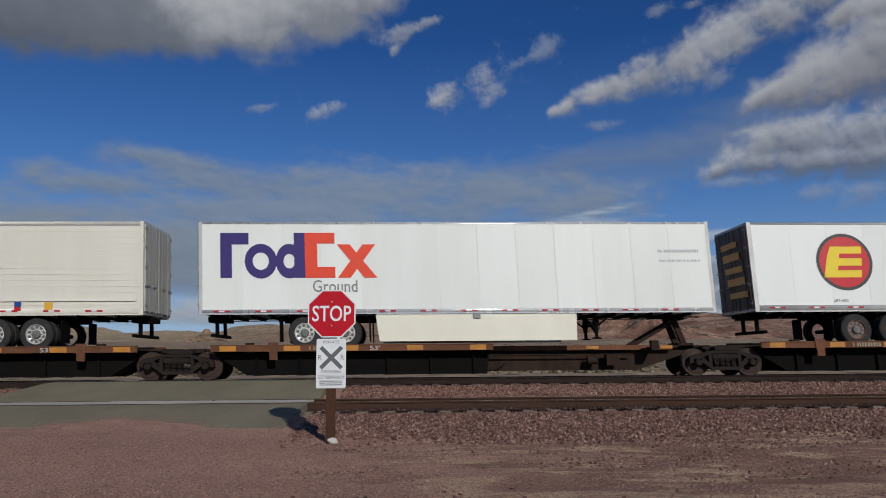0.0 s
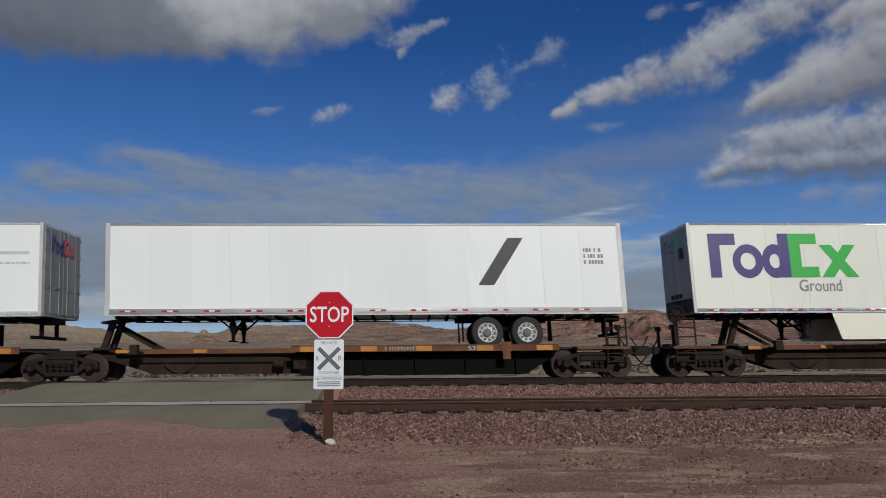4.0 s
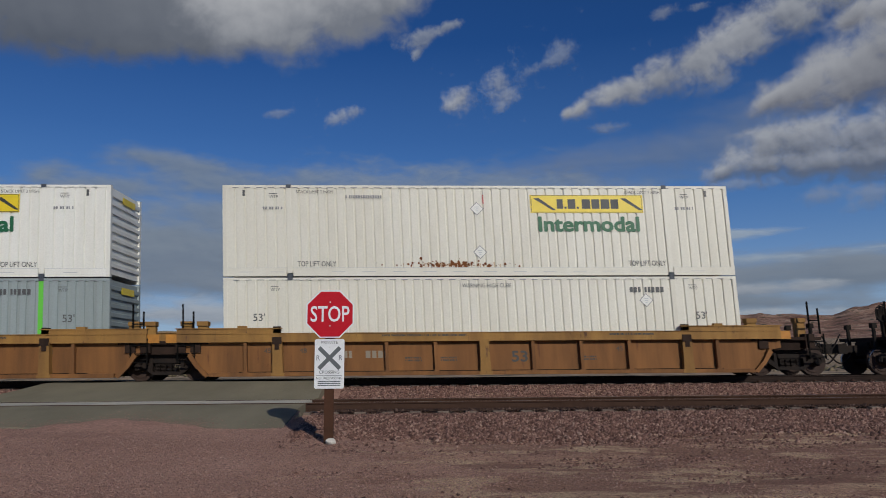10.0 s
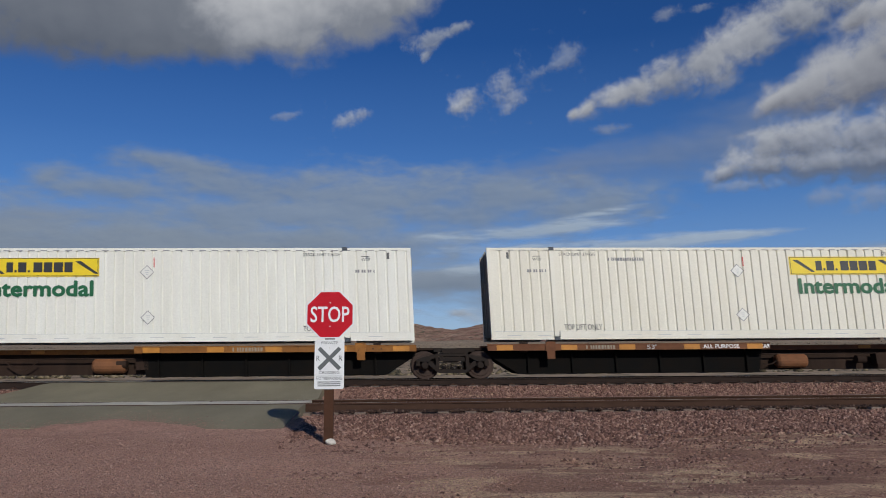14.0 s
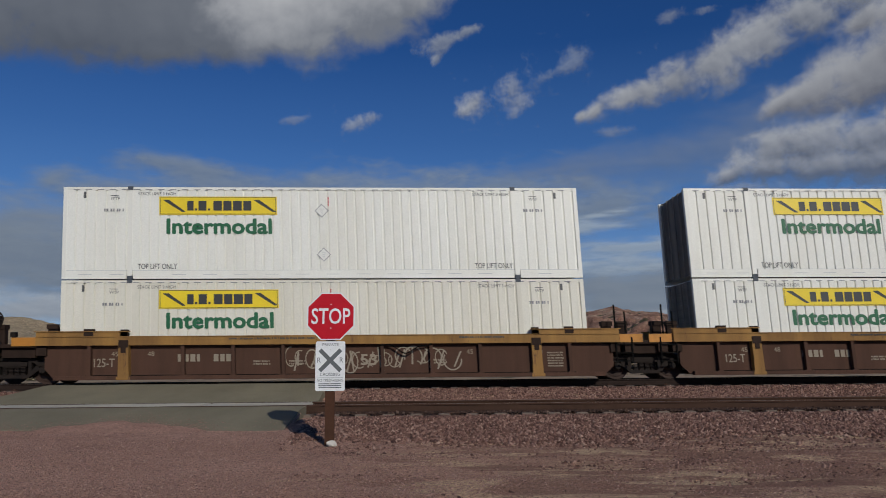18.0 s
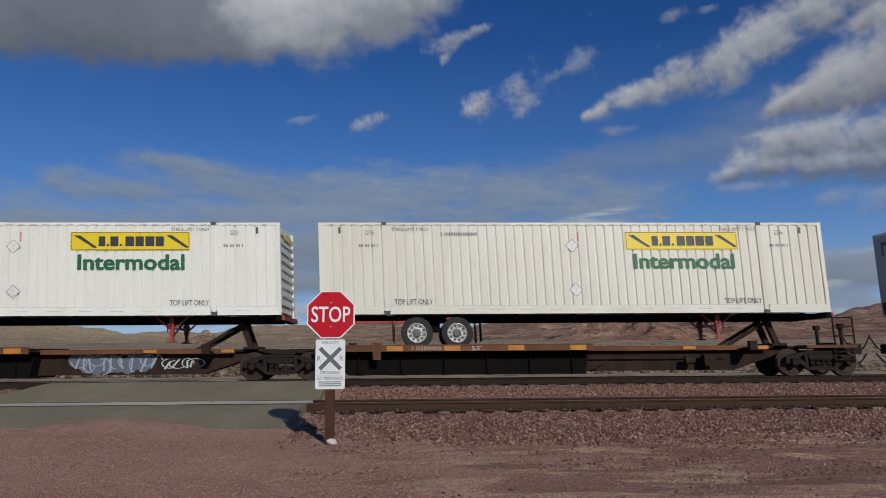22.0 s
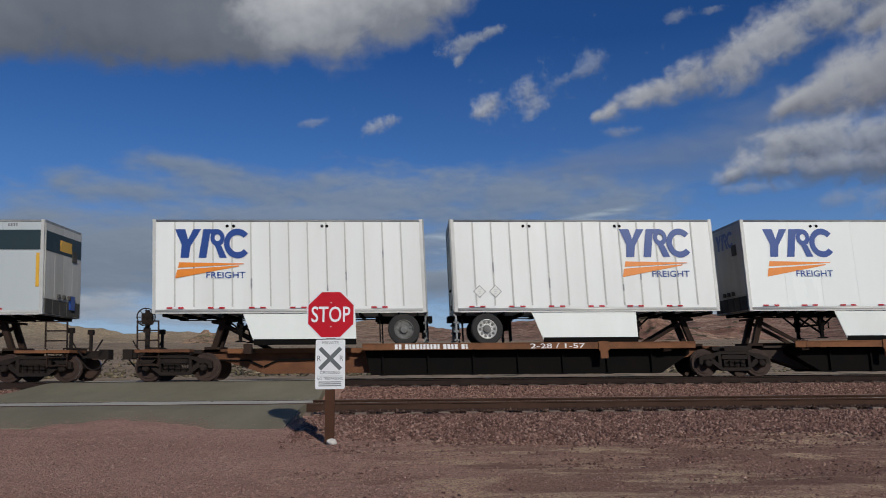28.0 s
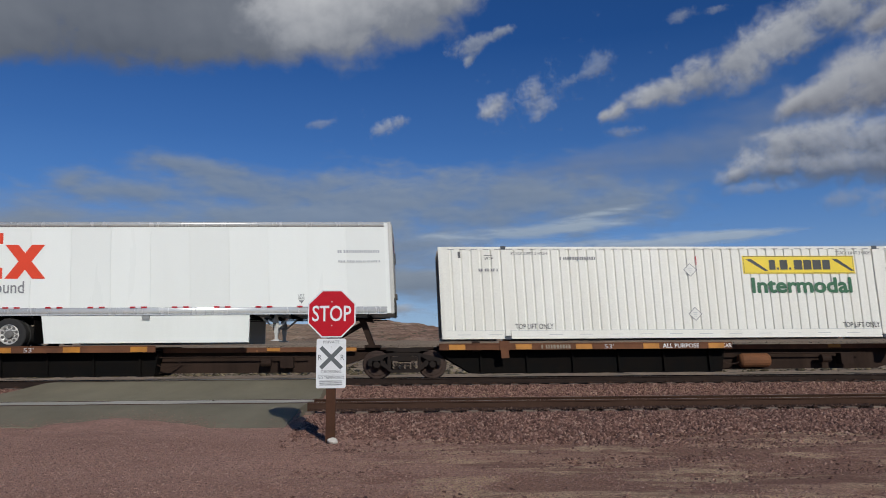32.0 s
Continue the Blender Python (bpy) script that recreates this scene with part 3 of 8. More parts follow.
def clip_mesh(bm):
    box(bm, -0.09, 0.09, -0.17, 0.17, 0, 0.02)
    box(bm, -0.035, 0.035, -0.15, -0.07, 0.02, 0.05)
    box(bm, -0.035, 0.035, 0.07, 0.15, 0.02, 0.05)


def sleepers(yc, ztop, mat):
    for k in range(-25, 26):
        x = k * 0.61 + 0.1
        s = tagged(new("sleeper", mesh_of("sleeper_" + mat, sleeper_mesh, (mat,), 0.01)), "weathered concrete sleeper bedded in ballast", "sleeper", "sleepers")
        s.location = (x, yc, ztop)
        s.rotation_euler = (0, 0, random.uniform(-0.008, 0.008))
        for dy in (-0.754, 0.754):
            part("rail_clip", "rail_clip", clip_mesh, "rail_side", s, at=(0, dy, 0.0))


sleepers(NEAR_Y, NEAR_Z - 0.19, "tie")
sleepers(TRACK_Y, -0.19, "tie_dark")


# ------------------------------------------------------------------ road crossing
def crossing():
    xl, xr = -10.9, -2.35
    rows = [(13.9, -0.73), (14.4, -0.62), (16.2, -0.41), (17.0, -0.378)]
    xs = np.linspace(xl, xr, 40)

    def sheet(name, rows, mat, label, wob=0.0):
        verts = []
        for j, (y, z) in enumerate(rows):
            for i, x in enumerate(xs):
                e = 0.0
                if i == len(xs) - 1:
                    e = 0.25 * noise.noise(Vector((y * 1.3, 0, 2)))
                if i == 0:
                    e = 0.25 * noise.noise(Vector((y * 1.3, 4, 2))) - 0.12 * max(0.0, 22.0 - y)
                yy = y + (wob * noise.noise(Vector((x * 0.5, 5, 1))) + 0.09 * (x - xr) * -0.25 if j == 0 and wob else 0)
                verts.append((x + e, yy, z + 0.01 * noise.noise(Vector((x, y, 0)))))
        n = len(xs)
        top = len(verts)
        verts += [(v[0], v[1], v[2] - 0.3) for v in verts]
        faces = [(j * n + i, j * n + i + 1, (j + 1) * n + i + 1, (j + 1) * n + i) for j in range(len(rows) - 1) for i in range(n - 1)]
        for j in range(len(rows) - 1):
            a, b = j * n + n - 1, (j + 1) * n + n - 1
            faces.append((a, top + a, top + b, b))
            a, b = j * n, (j + 1) * n
            faces.append((b, top + b, top + a, a))
        for i in range(n - 1):
            faces.append((i, top + i, top + i + 1, i + 1))
        me = flat_mesh(name, verts, faces, mat)
        tagged(new(name, me), label, "road", kind="structure")
    sheet("road_approach", rows, "asphalt", "grey worn asphalt road climbing to the crossing", 0.5)
    sheet("road_middle", [(18.85, -0.37), (19.4, -0.37), (21.2, -0.21), (22.6, -0.03), (23.55, -0.012)], "asphalt", "grey worn asphalt road between the two tracks")
    sheet("road_far", [(25.42, -0.012), (26.5, -0.03), (29.5, -0.55), (40, -0.62)], "asphalt", "grey worn asphalt road beyond the tracks")

    def panel(bm):
        box(bm, -1.2, 1.2, -0.62, 0.62, -0.15, 0)
    for yc, z in ((NEAR_Y, NEAR_Z), (TRACK_Y, 0.0)):
        for k in range(4):
            p = tagged(new("crossing_panel", mesh_of("crossing_panel", panel, ("concrete",), 0.015)), "pale concrete panel between the rails of the crossing", "crossing panel", "crossing panels")
            p.location = (-3.6 - 2.43 * k, yc, z - 0.004 + random.uniform(-0.004, 0.004))


crossing()


# ------------------------------------------------------------------ loose stones
def stones(name, count, area, size, mats, label, seed, flat=1.0, height=ground_z):
    """Many small angular stones on the ground, in one mesh."""
    rng = np.random.default_rng(seed)
    x, y = area(rng, count)
    z = height(x, y)
    n = len(x)
    base = np.array([(1, 0, 0), (0, 1, 0), (-1, 0, 0), (0, -1, 0), (0.1, 0.1, 0.85), (-0.1, 0, -0.6)], float)
    r = size[0] + (size[1] - size[0]) * rng.random(n) ** 2.2
    v = base[None] * (0.7 + 0.6 * rng.random((n, 6, 1))) + 0.25 * rng.standard_normal((n, 6, 3))
    a = rng.random(n) * 6.283
    ca, sa = np.cos(a)[:, None], np.sin(a)[:, None]
    vx, vy, vz = v[..., 0] * ca - v[..., 1] * sa, v[..., 0] * sa + v[..., 1] * ca, v[..., 2] * flat
    co = np.stack([x[:, None] + vx * r[:, None], y[:, None] + vy * r[:, None], z[:, None] + vz * r[:, None] + 0.15 * r[:, None]], 2).reshape(-1, 3)
    tri = np.array([(0, 1, 4), (1, 2, 4), (2, 3, 4), (3, 0, 4), (1, 0, 5), (2, 1, 5), (3, 2, 5), (0, 3, 5)])
    f = (tri[None] + 6 * np.arange(n)[:, None, None]).reshape(-1)
    me = bpy.data.meshes.new(name)
    me.vertices.add(len(co)), me.loops.add(len(f)), me.polygons.add(len(f) // 3)
    me.vertices.foreach_set("co", co.ravel())
    me.polygons.foreach_set("loop_start", np.arange(0, len(f), 3))
    me.loops.foreach_set("vertex_index", f)
    me.update(calc_edges=True)
    me.materials.append(M[mats])
    tagged(new(name, me), label, "gravel", kind="stuff")


def stone_material(name, stops):
    m, nt, b = nodes_of(name)
    geo = nt.nodes.new("ShaderNodeNewGeometry")
    tc = nt.nodes.new("ShaderNodeTexCoord").outputs["Object"]
    col = ramp(nt, geo.outputs["Random Per Island"], stops)
    col = mixed(nt, 0.6, col, ramp(nt, noise_node(nt, tc, 60, 3), [(0.3, (0.7, 0.7, 0.7)), (0.7, (1.15, 1.15, 1.15))]), "MULTIPLY")
    link(nt, col, b.inputs["Base Color"])
    b.inputs["Roughness"].default_value = 0.9
    b.inputs["Specular IOR Level"].default_value = 0.2
    return m


M["stone"] = stone_material("ballast_stone", [(0.0, (0.080, 0.039, 0.030)), (0.3, (0.145, 0.076, 0.058)), (0.6, (0.215, 0.116, 0.089)), (0.85, (0.30, 0.170, 0.132)), (1.0, (0.43, 0.285, 0.220))])
M["pebble"] = stone_material("loose_gravel_stone", [(0.0, (0.19, 0.105, 0.082)), (0.3, (0.27, 0.154, 0.121)), (0.65, (0.34, 0.20, 0.160)), (0.92, (0.39, 0.235, 0.186)), (1.0, (0.47, 0.32, 0.255))])


def bank(rng, n):
    x, y = rng.uniform(-2.1, 15, n), 11.6 + rng.random(n) * 5.0
    keep = rng.random(n) < np.clip((y - 11.9 + 0.5 * np.sin(x * 0.8)) / 1.3, 0.04, 1)
    return x[keep], y[keep]


def between(rng, n):
    return rng.uniform(-2.0, 16.5, n), rng.uniform(18.9, 23.15, n)


def shoulder_left(rng, n):
    x, y = rng.uniform(-16.5, -10.6, n), rng.uniform(14.0, 23.3, n)
    keep = ((y > 18.9) | (y < 16.6)) & (x < -10.75 - 0.12 * np.maximum(0, 22.0 - y))
    return x[keep], y[keep]


def foreground(rng, n):
    y = 7.0 + 8.2 * rng.random(n) ** 1.1
    x = (rng.random(n) - 0.5) * 2 * (0.66 * y + 0.6) + 0.04 * y
    drift = np.sin(0.8 * x + 1.9 * np.sin(0.5 * y)) * np.sin(2.7 * y + 1.2 * np.sin(0.6 * x)) + 0.5 * np.sin(1.9 * x + 3.3 * y)
    bare = (rng.random(n) > 0.35 + 0.5 * drift) & (x > 1.0 + 0.4 * np.sin(3 * y))
    keep = ~((y > 14.2) & (x < -2.0)) & ~((y > 13.6) & (x > -2)) & ~bare
    return x[keep], y[keep]


def wash_line(x):
    """How far dirt has washed up over the near edge of the asphalt."""
    return 14.0 + 1.15 * np.exp(-((x + 5.6) / 1.25) ** 2) + 0.35 * np.clip((-7.0 - x) / 2.5, 0, 1) + 0.12 * np.sin(2.9 * x + 1) + 0.06 * np.sin(7.3 * x)


def road_edge(rng, n):
    x, y = rng.uniform(-14.5, -2.0, n), 13.6 + 2.8 * rng.random(n) ** 1.5
    keep = (y < wash_line(x) + 0.15 + 1.1 * rng.random(n) ** 3) & (y > 13.6)
    return x[keep], y[keep]


def road_z(x, y):
    return np.interp(y, [13.9, 14.4, 16.2, 17.0], [-0.71, -0.62, -0.41, -0.378])


def behind(rng, n):
    return rng.uniform(-20, 20, n), rng.uniform(25.3, 29.0, n)


def plain_beyond(rng, n):
    y = 60 + 420 * rng.random(n) ** 1.7
    x = (rng.random(n) - 0.47) * 2 * (0.68 * y + 6)
    keep = ~((x > -16) & (x < -2) & (y < 45))
    return x[keep], y[keep]


def gravel_apron():
    xs, ys = np.linspace(-14.5, -2.3, 120), np.linspace(13.3, 15.9, 34)
    verts = []
    for y in ys:
        for x in xs:
            cover = 0.028 * float(np.clip((wash_line(x) - y) / 0.35, -1, 1)) + 0.016 * noise.fractal(Vector((x * 2.2, y * 2.2, 7.1)), 1.0, 2.0, 4)
            verts.append((x, y, min(float(road_z(x, y)) + cover, float(ground_z(x, y)) + 0.08 * (y - 13.25))))
    n = len(xs)
    me = flat_mesh("gravel_apron", verts, [(j * n + i, j * n + i + 1, (j + 1) * n + i + 1, (j + 1) * n + i) for j in range(len(ys) - 1) for i in range(n - 1)], "gravel")
    me.polygons.foreach_set("use_smooth", [True] * len(me.polygons))
    tagged(new("gravel_apron", me), "red gravel washed over the worn edge of the asphalt", "gravel", kind="structure")


gravel_apron()
M["scrub"] = stone_material("dry_desert_scrub", [(0.0, (0.055, 0.045, 0.028)), (0.5, (0.11, 0.088, 0.052)), (0.8, (0.20, 0.155, 0.095)), (1.0, (0.34, 0.27, 0.17))])
stones("desert_scrub", 9000, plain_beyond, (0.07, 0.42), "scrub", "low dry scrub scattered over the desert plain", 8, 0.8)
stones("ballast_bank", 93000, bank, (0.015, 0.046), "stone", "coarse reddish ballast on the bank of the near track", 1)
stones("ballast_between", 44000, between, (0.015, 0.046), "stone", "coarse reddish ballast between the two tracks", 2)
def on_dirt(rng, n):
    x, y = rng.uniform(-1.5, 14, n), 7.5 + 4.6 * rng.random(n) ** 0.8
    clump = np.sin(x * 0.9 + 1.3 * np.sin(y * 1.7)) * np.sin(y * 2.6 + 0.8 * np.sin(x * 0.6)) + 0.35 * (y - 10)
    keep = rng.random(n) < np.clip(0.25 + 0.6 * clump, 0.03, 1)
    return x[keep], y[keep]


def rail_side_strip(rng, n):
    return rng.uniform(-2.0, 14.5, n), NEAR_Y - 0.754 - 0.08 - 0.3 * rng.random(n) ** 1.4


M["oily_stone"] = stone_material("oily_ballast_stone", [(0.0, (0.022, 0.013, 0.010)), (0.5, (0.052, 0.029, 0.021)), (0.9, (0.10, 0.058, 0.043)), (1.0, (0.20, 0.135, 0.105))])
stones("oily_ballast", 6500, rail_side_strip, (0.018, 0.046), "oily_stone", "dark oily ballast along the foot of the near rail", 12, 1.0, lambda x, y: np.full_like(x, NEAR_Z - 0.195))
stones("stones_on_dirt", 22000, on_dirt, (0.006, 0.032), "stone", "broken reddish stones strewn over the bare dirt", 9, 0.8)
stones("ballast_beyond", 9000, behind, (0.02, 0.05), "stone", "coarse reddish ballast beyond the far track", 3)
stones("ballast_verge", 22000, shoulder_left, (0.016, 0.048), "stone", "coarse reddish ballast beside the road crossing", 5)
stones("gravel_on_road", 52000, road_edge, (0.004, 0.014), "pebble", "loose reddish gravel strewn over the edge of the asphalt", 6, 0.7, road_z)
stones("loose_gravel", 125000, foreground, (0.004, 0.018), "pebble", "loose reddish gravel on the hard ground", 4, 0.7)


# ------------------------------------------------------------------ stop sign
def octagon(r, cx=0.0, cz=0.0):
    return [(cx + r * math.cos(radians(22.5 + 45 * i)), cz + r * math.sin(radians(22.5 + 45 * i))) for i in range(8)]


def stop_sign():
    s = thing("stop_sign", "red octagonal stop sign and white crossing plate on rusty post", "road sign")
    r = 0.381 / math.cos(radians(22.5))

    def post(bm):
        box(bm, -0.075, -0.068, -0.03, 0.03, -0.3, 2.3)
        box(bm, 0.068, 0.075, -0.03, 0.03, -0.3, 2.3)
        box(bm, -0.068, 0.068, -0.03, -0.022, -0.3, 2.3)
    part("post", "sign_post", post, "post", s, "rusty brown steel channel post")

    def plate(bm):
        prism(bm, octagon(r, 0, 2.03), -0.05, -0.044)
    o = part("octagon_plate", "sign_octagon_white", plate, "sign_white", s, "white-edged octagonal plate")

    def face(bm):
        prism(bm, octagon(r * 0.945, 0, 2.03), -0.054, -0.05)
    part("red_face", "sign_octagon_red", face, "sign_red", o, "red reflective face")
    lettering("STOP", "sign_white", o, -0.31, -0.0565, 1.905, 0.62, 0.255, 0.012)

    def plate2(bm):
        prism(bm, [(-0.215, 0.85), (0.215, 0.85), (0.235, 0.87), (0.235, 1.61), (0.215, 1.63), (-0.215, 1.63), (-0.235, 1.61), (-0.235, 0.87)], -0.05, -0.045)
    p = part("crossing_plate", "sign_plate", plate2, "sign_white", s, "white plate with a dark crossbuck")

    def crossed(bm):
        for a in (1, -1):
            d = 0.023
            prism(bm, [(-0.165 - d, 1.33 - a * 0.165 + a * d), (-0.165 + d, 1.33 - a * 0.165 - a * d), (0.165 + d, 1.33 + a * 0.165 - a * d), (0.165 - d, 1.33 + a * 0.165 + a * d)], -0.0535 - 0.0004 * a, -0.05)
    part("crossbuck", "sign_cross", crossed, "sign_ink", p, "dark grey crossbuck")
    lettering("PRIVATE", "sign_ink", p, -0.13, -0.0525, 1.555, 0.26, 0.045)
    lettering("R", "sign_ink", p, -0.205, -0.0525, 1.295, 0.055, 0.08)
    lettering("R", "sign_ink", p, 0.15, -0.0525, 1.295, 0.055, 0.08)
    lettering("CROSSING", "sign_ink", p, -0.16, -0.0525, 1.085, 0.32, 0.05)
    lettering("NO TRESPASSING", "sign_ink", p, -0.205, -0.0525, 0.995, 0.41, 0.042)

    def bars(bm):
        box(bm, -0.2, 0.2, -0.0525, -0.05, 1.052, 1.058)
        for z in (0.955, 0.925, 0.895):
            box(bm, -0.18, 0.18, -0.0525, -0.05, z, z + 0.014)
    part("small_print", "sign_bars", bars, "sign_ink", p)

    def bolts(bm):
        for z in (2.22, 1.84, 1.5, 0.97):
            turned(bm, [(-0.062, 0.006), (-0.06, 0.011), (-0.045, 0.011)], 0.0, z, 8)
    part("bolt", "sign_bolts", bolts, "alu", s)
    s.matrix_world = pose(-1.30, 12.1, -0.74, 0, 0, 1.0)
    rock = new("pale_rock", None)
    bpy.data.objects.remove(rock)
    bm = bmesh.new()
    bmesh.ops.create_icosphere(bm, subdivisions=2, radius=0.09)
    for v in bm.verts:
        v.co *= 1 + 0.3 * noise.noise(v.co * 14)
        v.co.z *= 0.6
    me = bpy.data.meshes.new("pale_rock")
    bm.to_mesh(me)
    bm.free()
    me.materials.append(M["white_rock"])
    ro = tagged(new("pale_rock", me), "pale broken rock lying at the foot of the sign post", "rock")
    ro.location = (-1.25, 12.0, -0.70)


stop_sign()

# ------------------------------------------------------------------ things that ride on the train
SPEED = 30.22
RIDERS = []
ROLLING = []
HALF = 1.295
FACE = -HALF


def riding(ob, s):
    RIDERS.append((ob, s))
    return ob


def mirror_y(bm):
    for v in bm.verts:
        v.co.y = -v.co.y


def tyre_mesh(bm):
    turned(bm, [(-0.14, 0.30), (-0.14, 0.46), (-0.11, 0.495), (0.11, 0.495), (0.14, 0.46), (0.14, 0.30), (-0.14, 0.30)], 0, 0, 28, closed=(False, False))


def rim_mesh(bm):
    turned(bm, [(-0.145, 0.305), (-0.15, 0.29), (-0.10, 0.265), (-0.075, 0.2), (-0.085, 0.135)], 0, 0, 24, closed=(False, False))
    turned(bm, [(-0.085, 0.135), (-0.16, 0.115), (-0.17, 0.09), (-0.172, 0.02)], 0, 0, 16, 1, closed=(False, True))
    for i in range(10):
        a = i * math.pi / 5 + 0.31
        turned(bm, [(-0.106, 0.047), (-0.06, 0.047)], 0.222 * math.cos(a), 0.222 * math.sin(a), 8, 1)


def nuts_mesh(bm):
    for i in range(10):
        a = i * math.pi / 5
        turned(bm, [(-0.105, 0.014), (-0.08, 0.016)], 0.165 * math.cos(a), 0.165 * math.sin(a), 6)
    turned(bm, [(-0.178, 0.05), (-0.165, 0.07)], 0, 0, 10)


def road_wheel(parent, x, y, z, rim="rim"):
    w = part("wheel", "tyre", tyre_mesh, "rubber", parent, at=(x, y, z))
    w.rotation_euler = (0, random.uniform(0, 6), 0)
    part("rim", "rim_" + rim, rim_mesh, (rim, "rim_dark"), w)
    part("lug_nuts", "nuts", nuts_mesh, "rim_dark", w)


def tandem(parent, xa, rim="rim", axles=2):
    hub = 1.42 if axles == 2 else 1.53
    for k in range(axles):
        x = xa + 1.25 * k
        road_wheel(parent, x, FACE + 0.16, hub, rim)
        road_wheel(parent, x, FACE + 0.47, hub, rim)
        part("wheel", "tyre", tyre_mesh, "rubber", parent, at=(x, HALF - 0.3, hub))
        part("axle", "axle", lambda bm: turned(bm, [(-1.1, 0.07), (1.1, 0.07)], 0, 0, 10), "under", parent, at=(x, 0, hub))

    def slider(bm):
        for y in (-0.55, 0.55):
            box(bm, -0.9, 0.9 + 1.25 * (axles - 1), y - 0.05, y + 0.05, 1.8, 1.98)
            box(bm, 0.45, 0.75, y - 0.06, y + 0.06, 1.5, 1.82)
    pieces("axle_slider", "slider%d" % axles, slider, "under", parent, at=(xa, 0, 0))

    def flaps(bm):
        for y in (-0.98, 0.98):
            box(bm, -0.01, 0.01, y - 0.3, y + 0.3, 1.15, 1.85)
    pieces("mud_flap", "flap", flaps, "under", parent, at=(xa - 0.75, 0, 0))
    pieces("mud_flap", "flap", flaps, "under", parent, at=(xa + 1.25 * (axles - 1) + 0.75, 0, 0))


def landing_gear(parent, x, mat="under"):
    def leg(bm):
        box(bm, -0.065, 0.065, -0.065, 0.065, 1.45, 2.0)
        box(bm, -0.045, 0.045, -0.045, 0.045, 1.24, 1.45)
        prism(bm, [(-0.15, 1.19), (0.15, 1.19), (0.13, 1.215), (0.05, 1.24), (-0.05, 1.24), (-0.13, 1.215)], -0.12, 0.12)
        box(bm, -0.09, 0.09, -0.09, 0.09, 1.62, 1.78)
        for q in (-0.5, 0.5):
            beam(bm, (0, 0, 1.55), (q, 0, 1.98), 0.05)

    def brace(bm):
        box(bm, -0.025, 0.025, -0.69, 0.69, 1.6, 1.66)
        beam(bm, (0, -0.66, 1.38), (0, 0.66, 1.95), 0.05)
    for y in (-0.75, 0.75):
        part("landing_leg", "landing_leg_" + mat, leg, mat, parent, at=(x, y, 0))
    part("landing_brace", "landing_brace_" + mat, brace, mat, parent, at=(x, 0, 0))
    part("crank_handle", "landing_crank", lambda bm: (beam(bm, (0, 0, 0), (0, -0.34, 0), 0.03), beam(bm, (0, -0.34, 0.012), (0.0, -0.34, -0.22), 0.025)), "under", parent, at=(x, -0.84, 1.72))


def rear_guard(parent, x):
    def guard(bm):
        box(bm, -0.05, 0.05, -1.1, 1.1, 1.32, 1.42)
        for y in (-0.5, 0.5):
            box(bm, -0.05, 0.05, y - 0.05, y + 0.05, 1.42, 2.0)
        box(bm, -0.3, 0.3, -0.45, 0.45, 1.8, 1.98)
    part("rear_guard", "guard", guard, "under", parent, "black underride guard", at=(x, 0, 0))


def rear_doors(parent, x, side, z0, z1, mat):
    """Two doors with lock rods and hinges; side is -1 at the low-x end, +1 at the other."""
    def leaf(bm):
        box(bm, 0, 0.04, 0.02, HALF - 0.1, z0 + 0.12, z1 - 0.1)

    def rods(bm):
        for y in (0.28, 0.85):
            box(bm, 0.045, 0.065, y - 0.012, y + 0.012, z0 + 0.05, z1 - 0.06)
            box(bm, 0.06, 0.072, y - 0.02, y + 0.3, z0 + 0.9, z0 + 0.94)
        for k in range(5):
            z = z0 + 0.25 + k * (z1 - z0 - 0.5) / 4
            box(bm, 0.04, 0.052, HALF - 0.25, HALF - 0.04, z, z + 0.06)
    for flip in (0, 1):
        turn = (0 if side > 0 else math.pi)
        d = new("door", mesh_of("door_%.2f_%.2f_%d_%s" % (z0, z1, flip, mat), (lambda bm: (leaf(bm), mirror_y(bm) if flip else 0)), (mat,)))
        d.parent, d.location, d.rotation_euler = parent, (x, 0, 0), (0, 0, turn)
        r = new("lock_bar", mesh_of("rods_%.2f_%.2f_%d" % (z0, z1, flip), (lambda bm: (rods(bm), mirror_y(bm) if flip else 0)), ("alu_dirty",)))
        r.parent = d


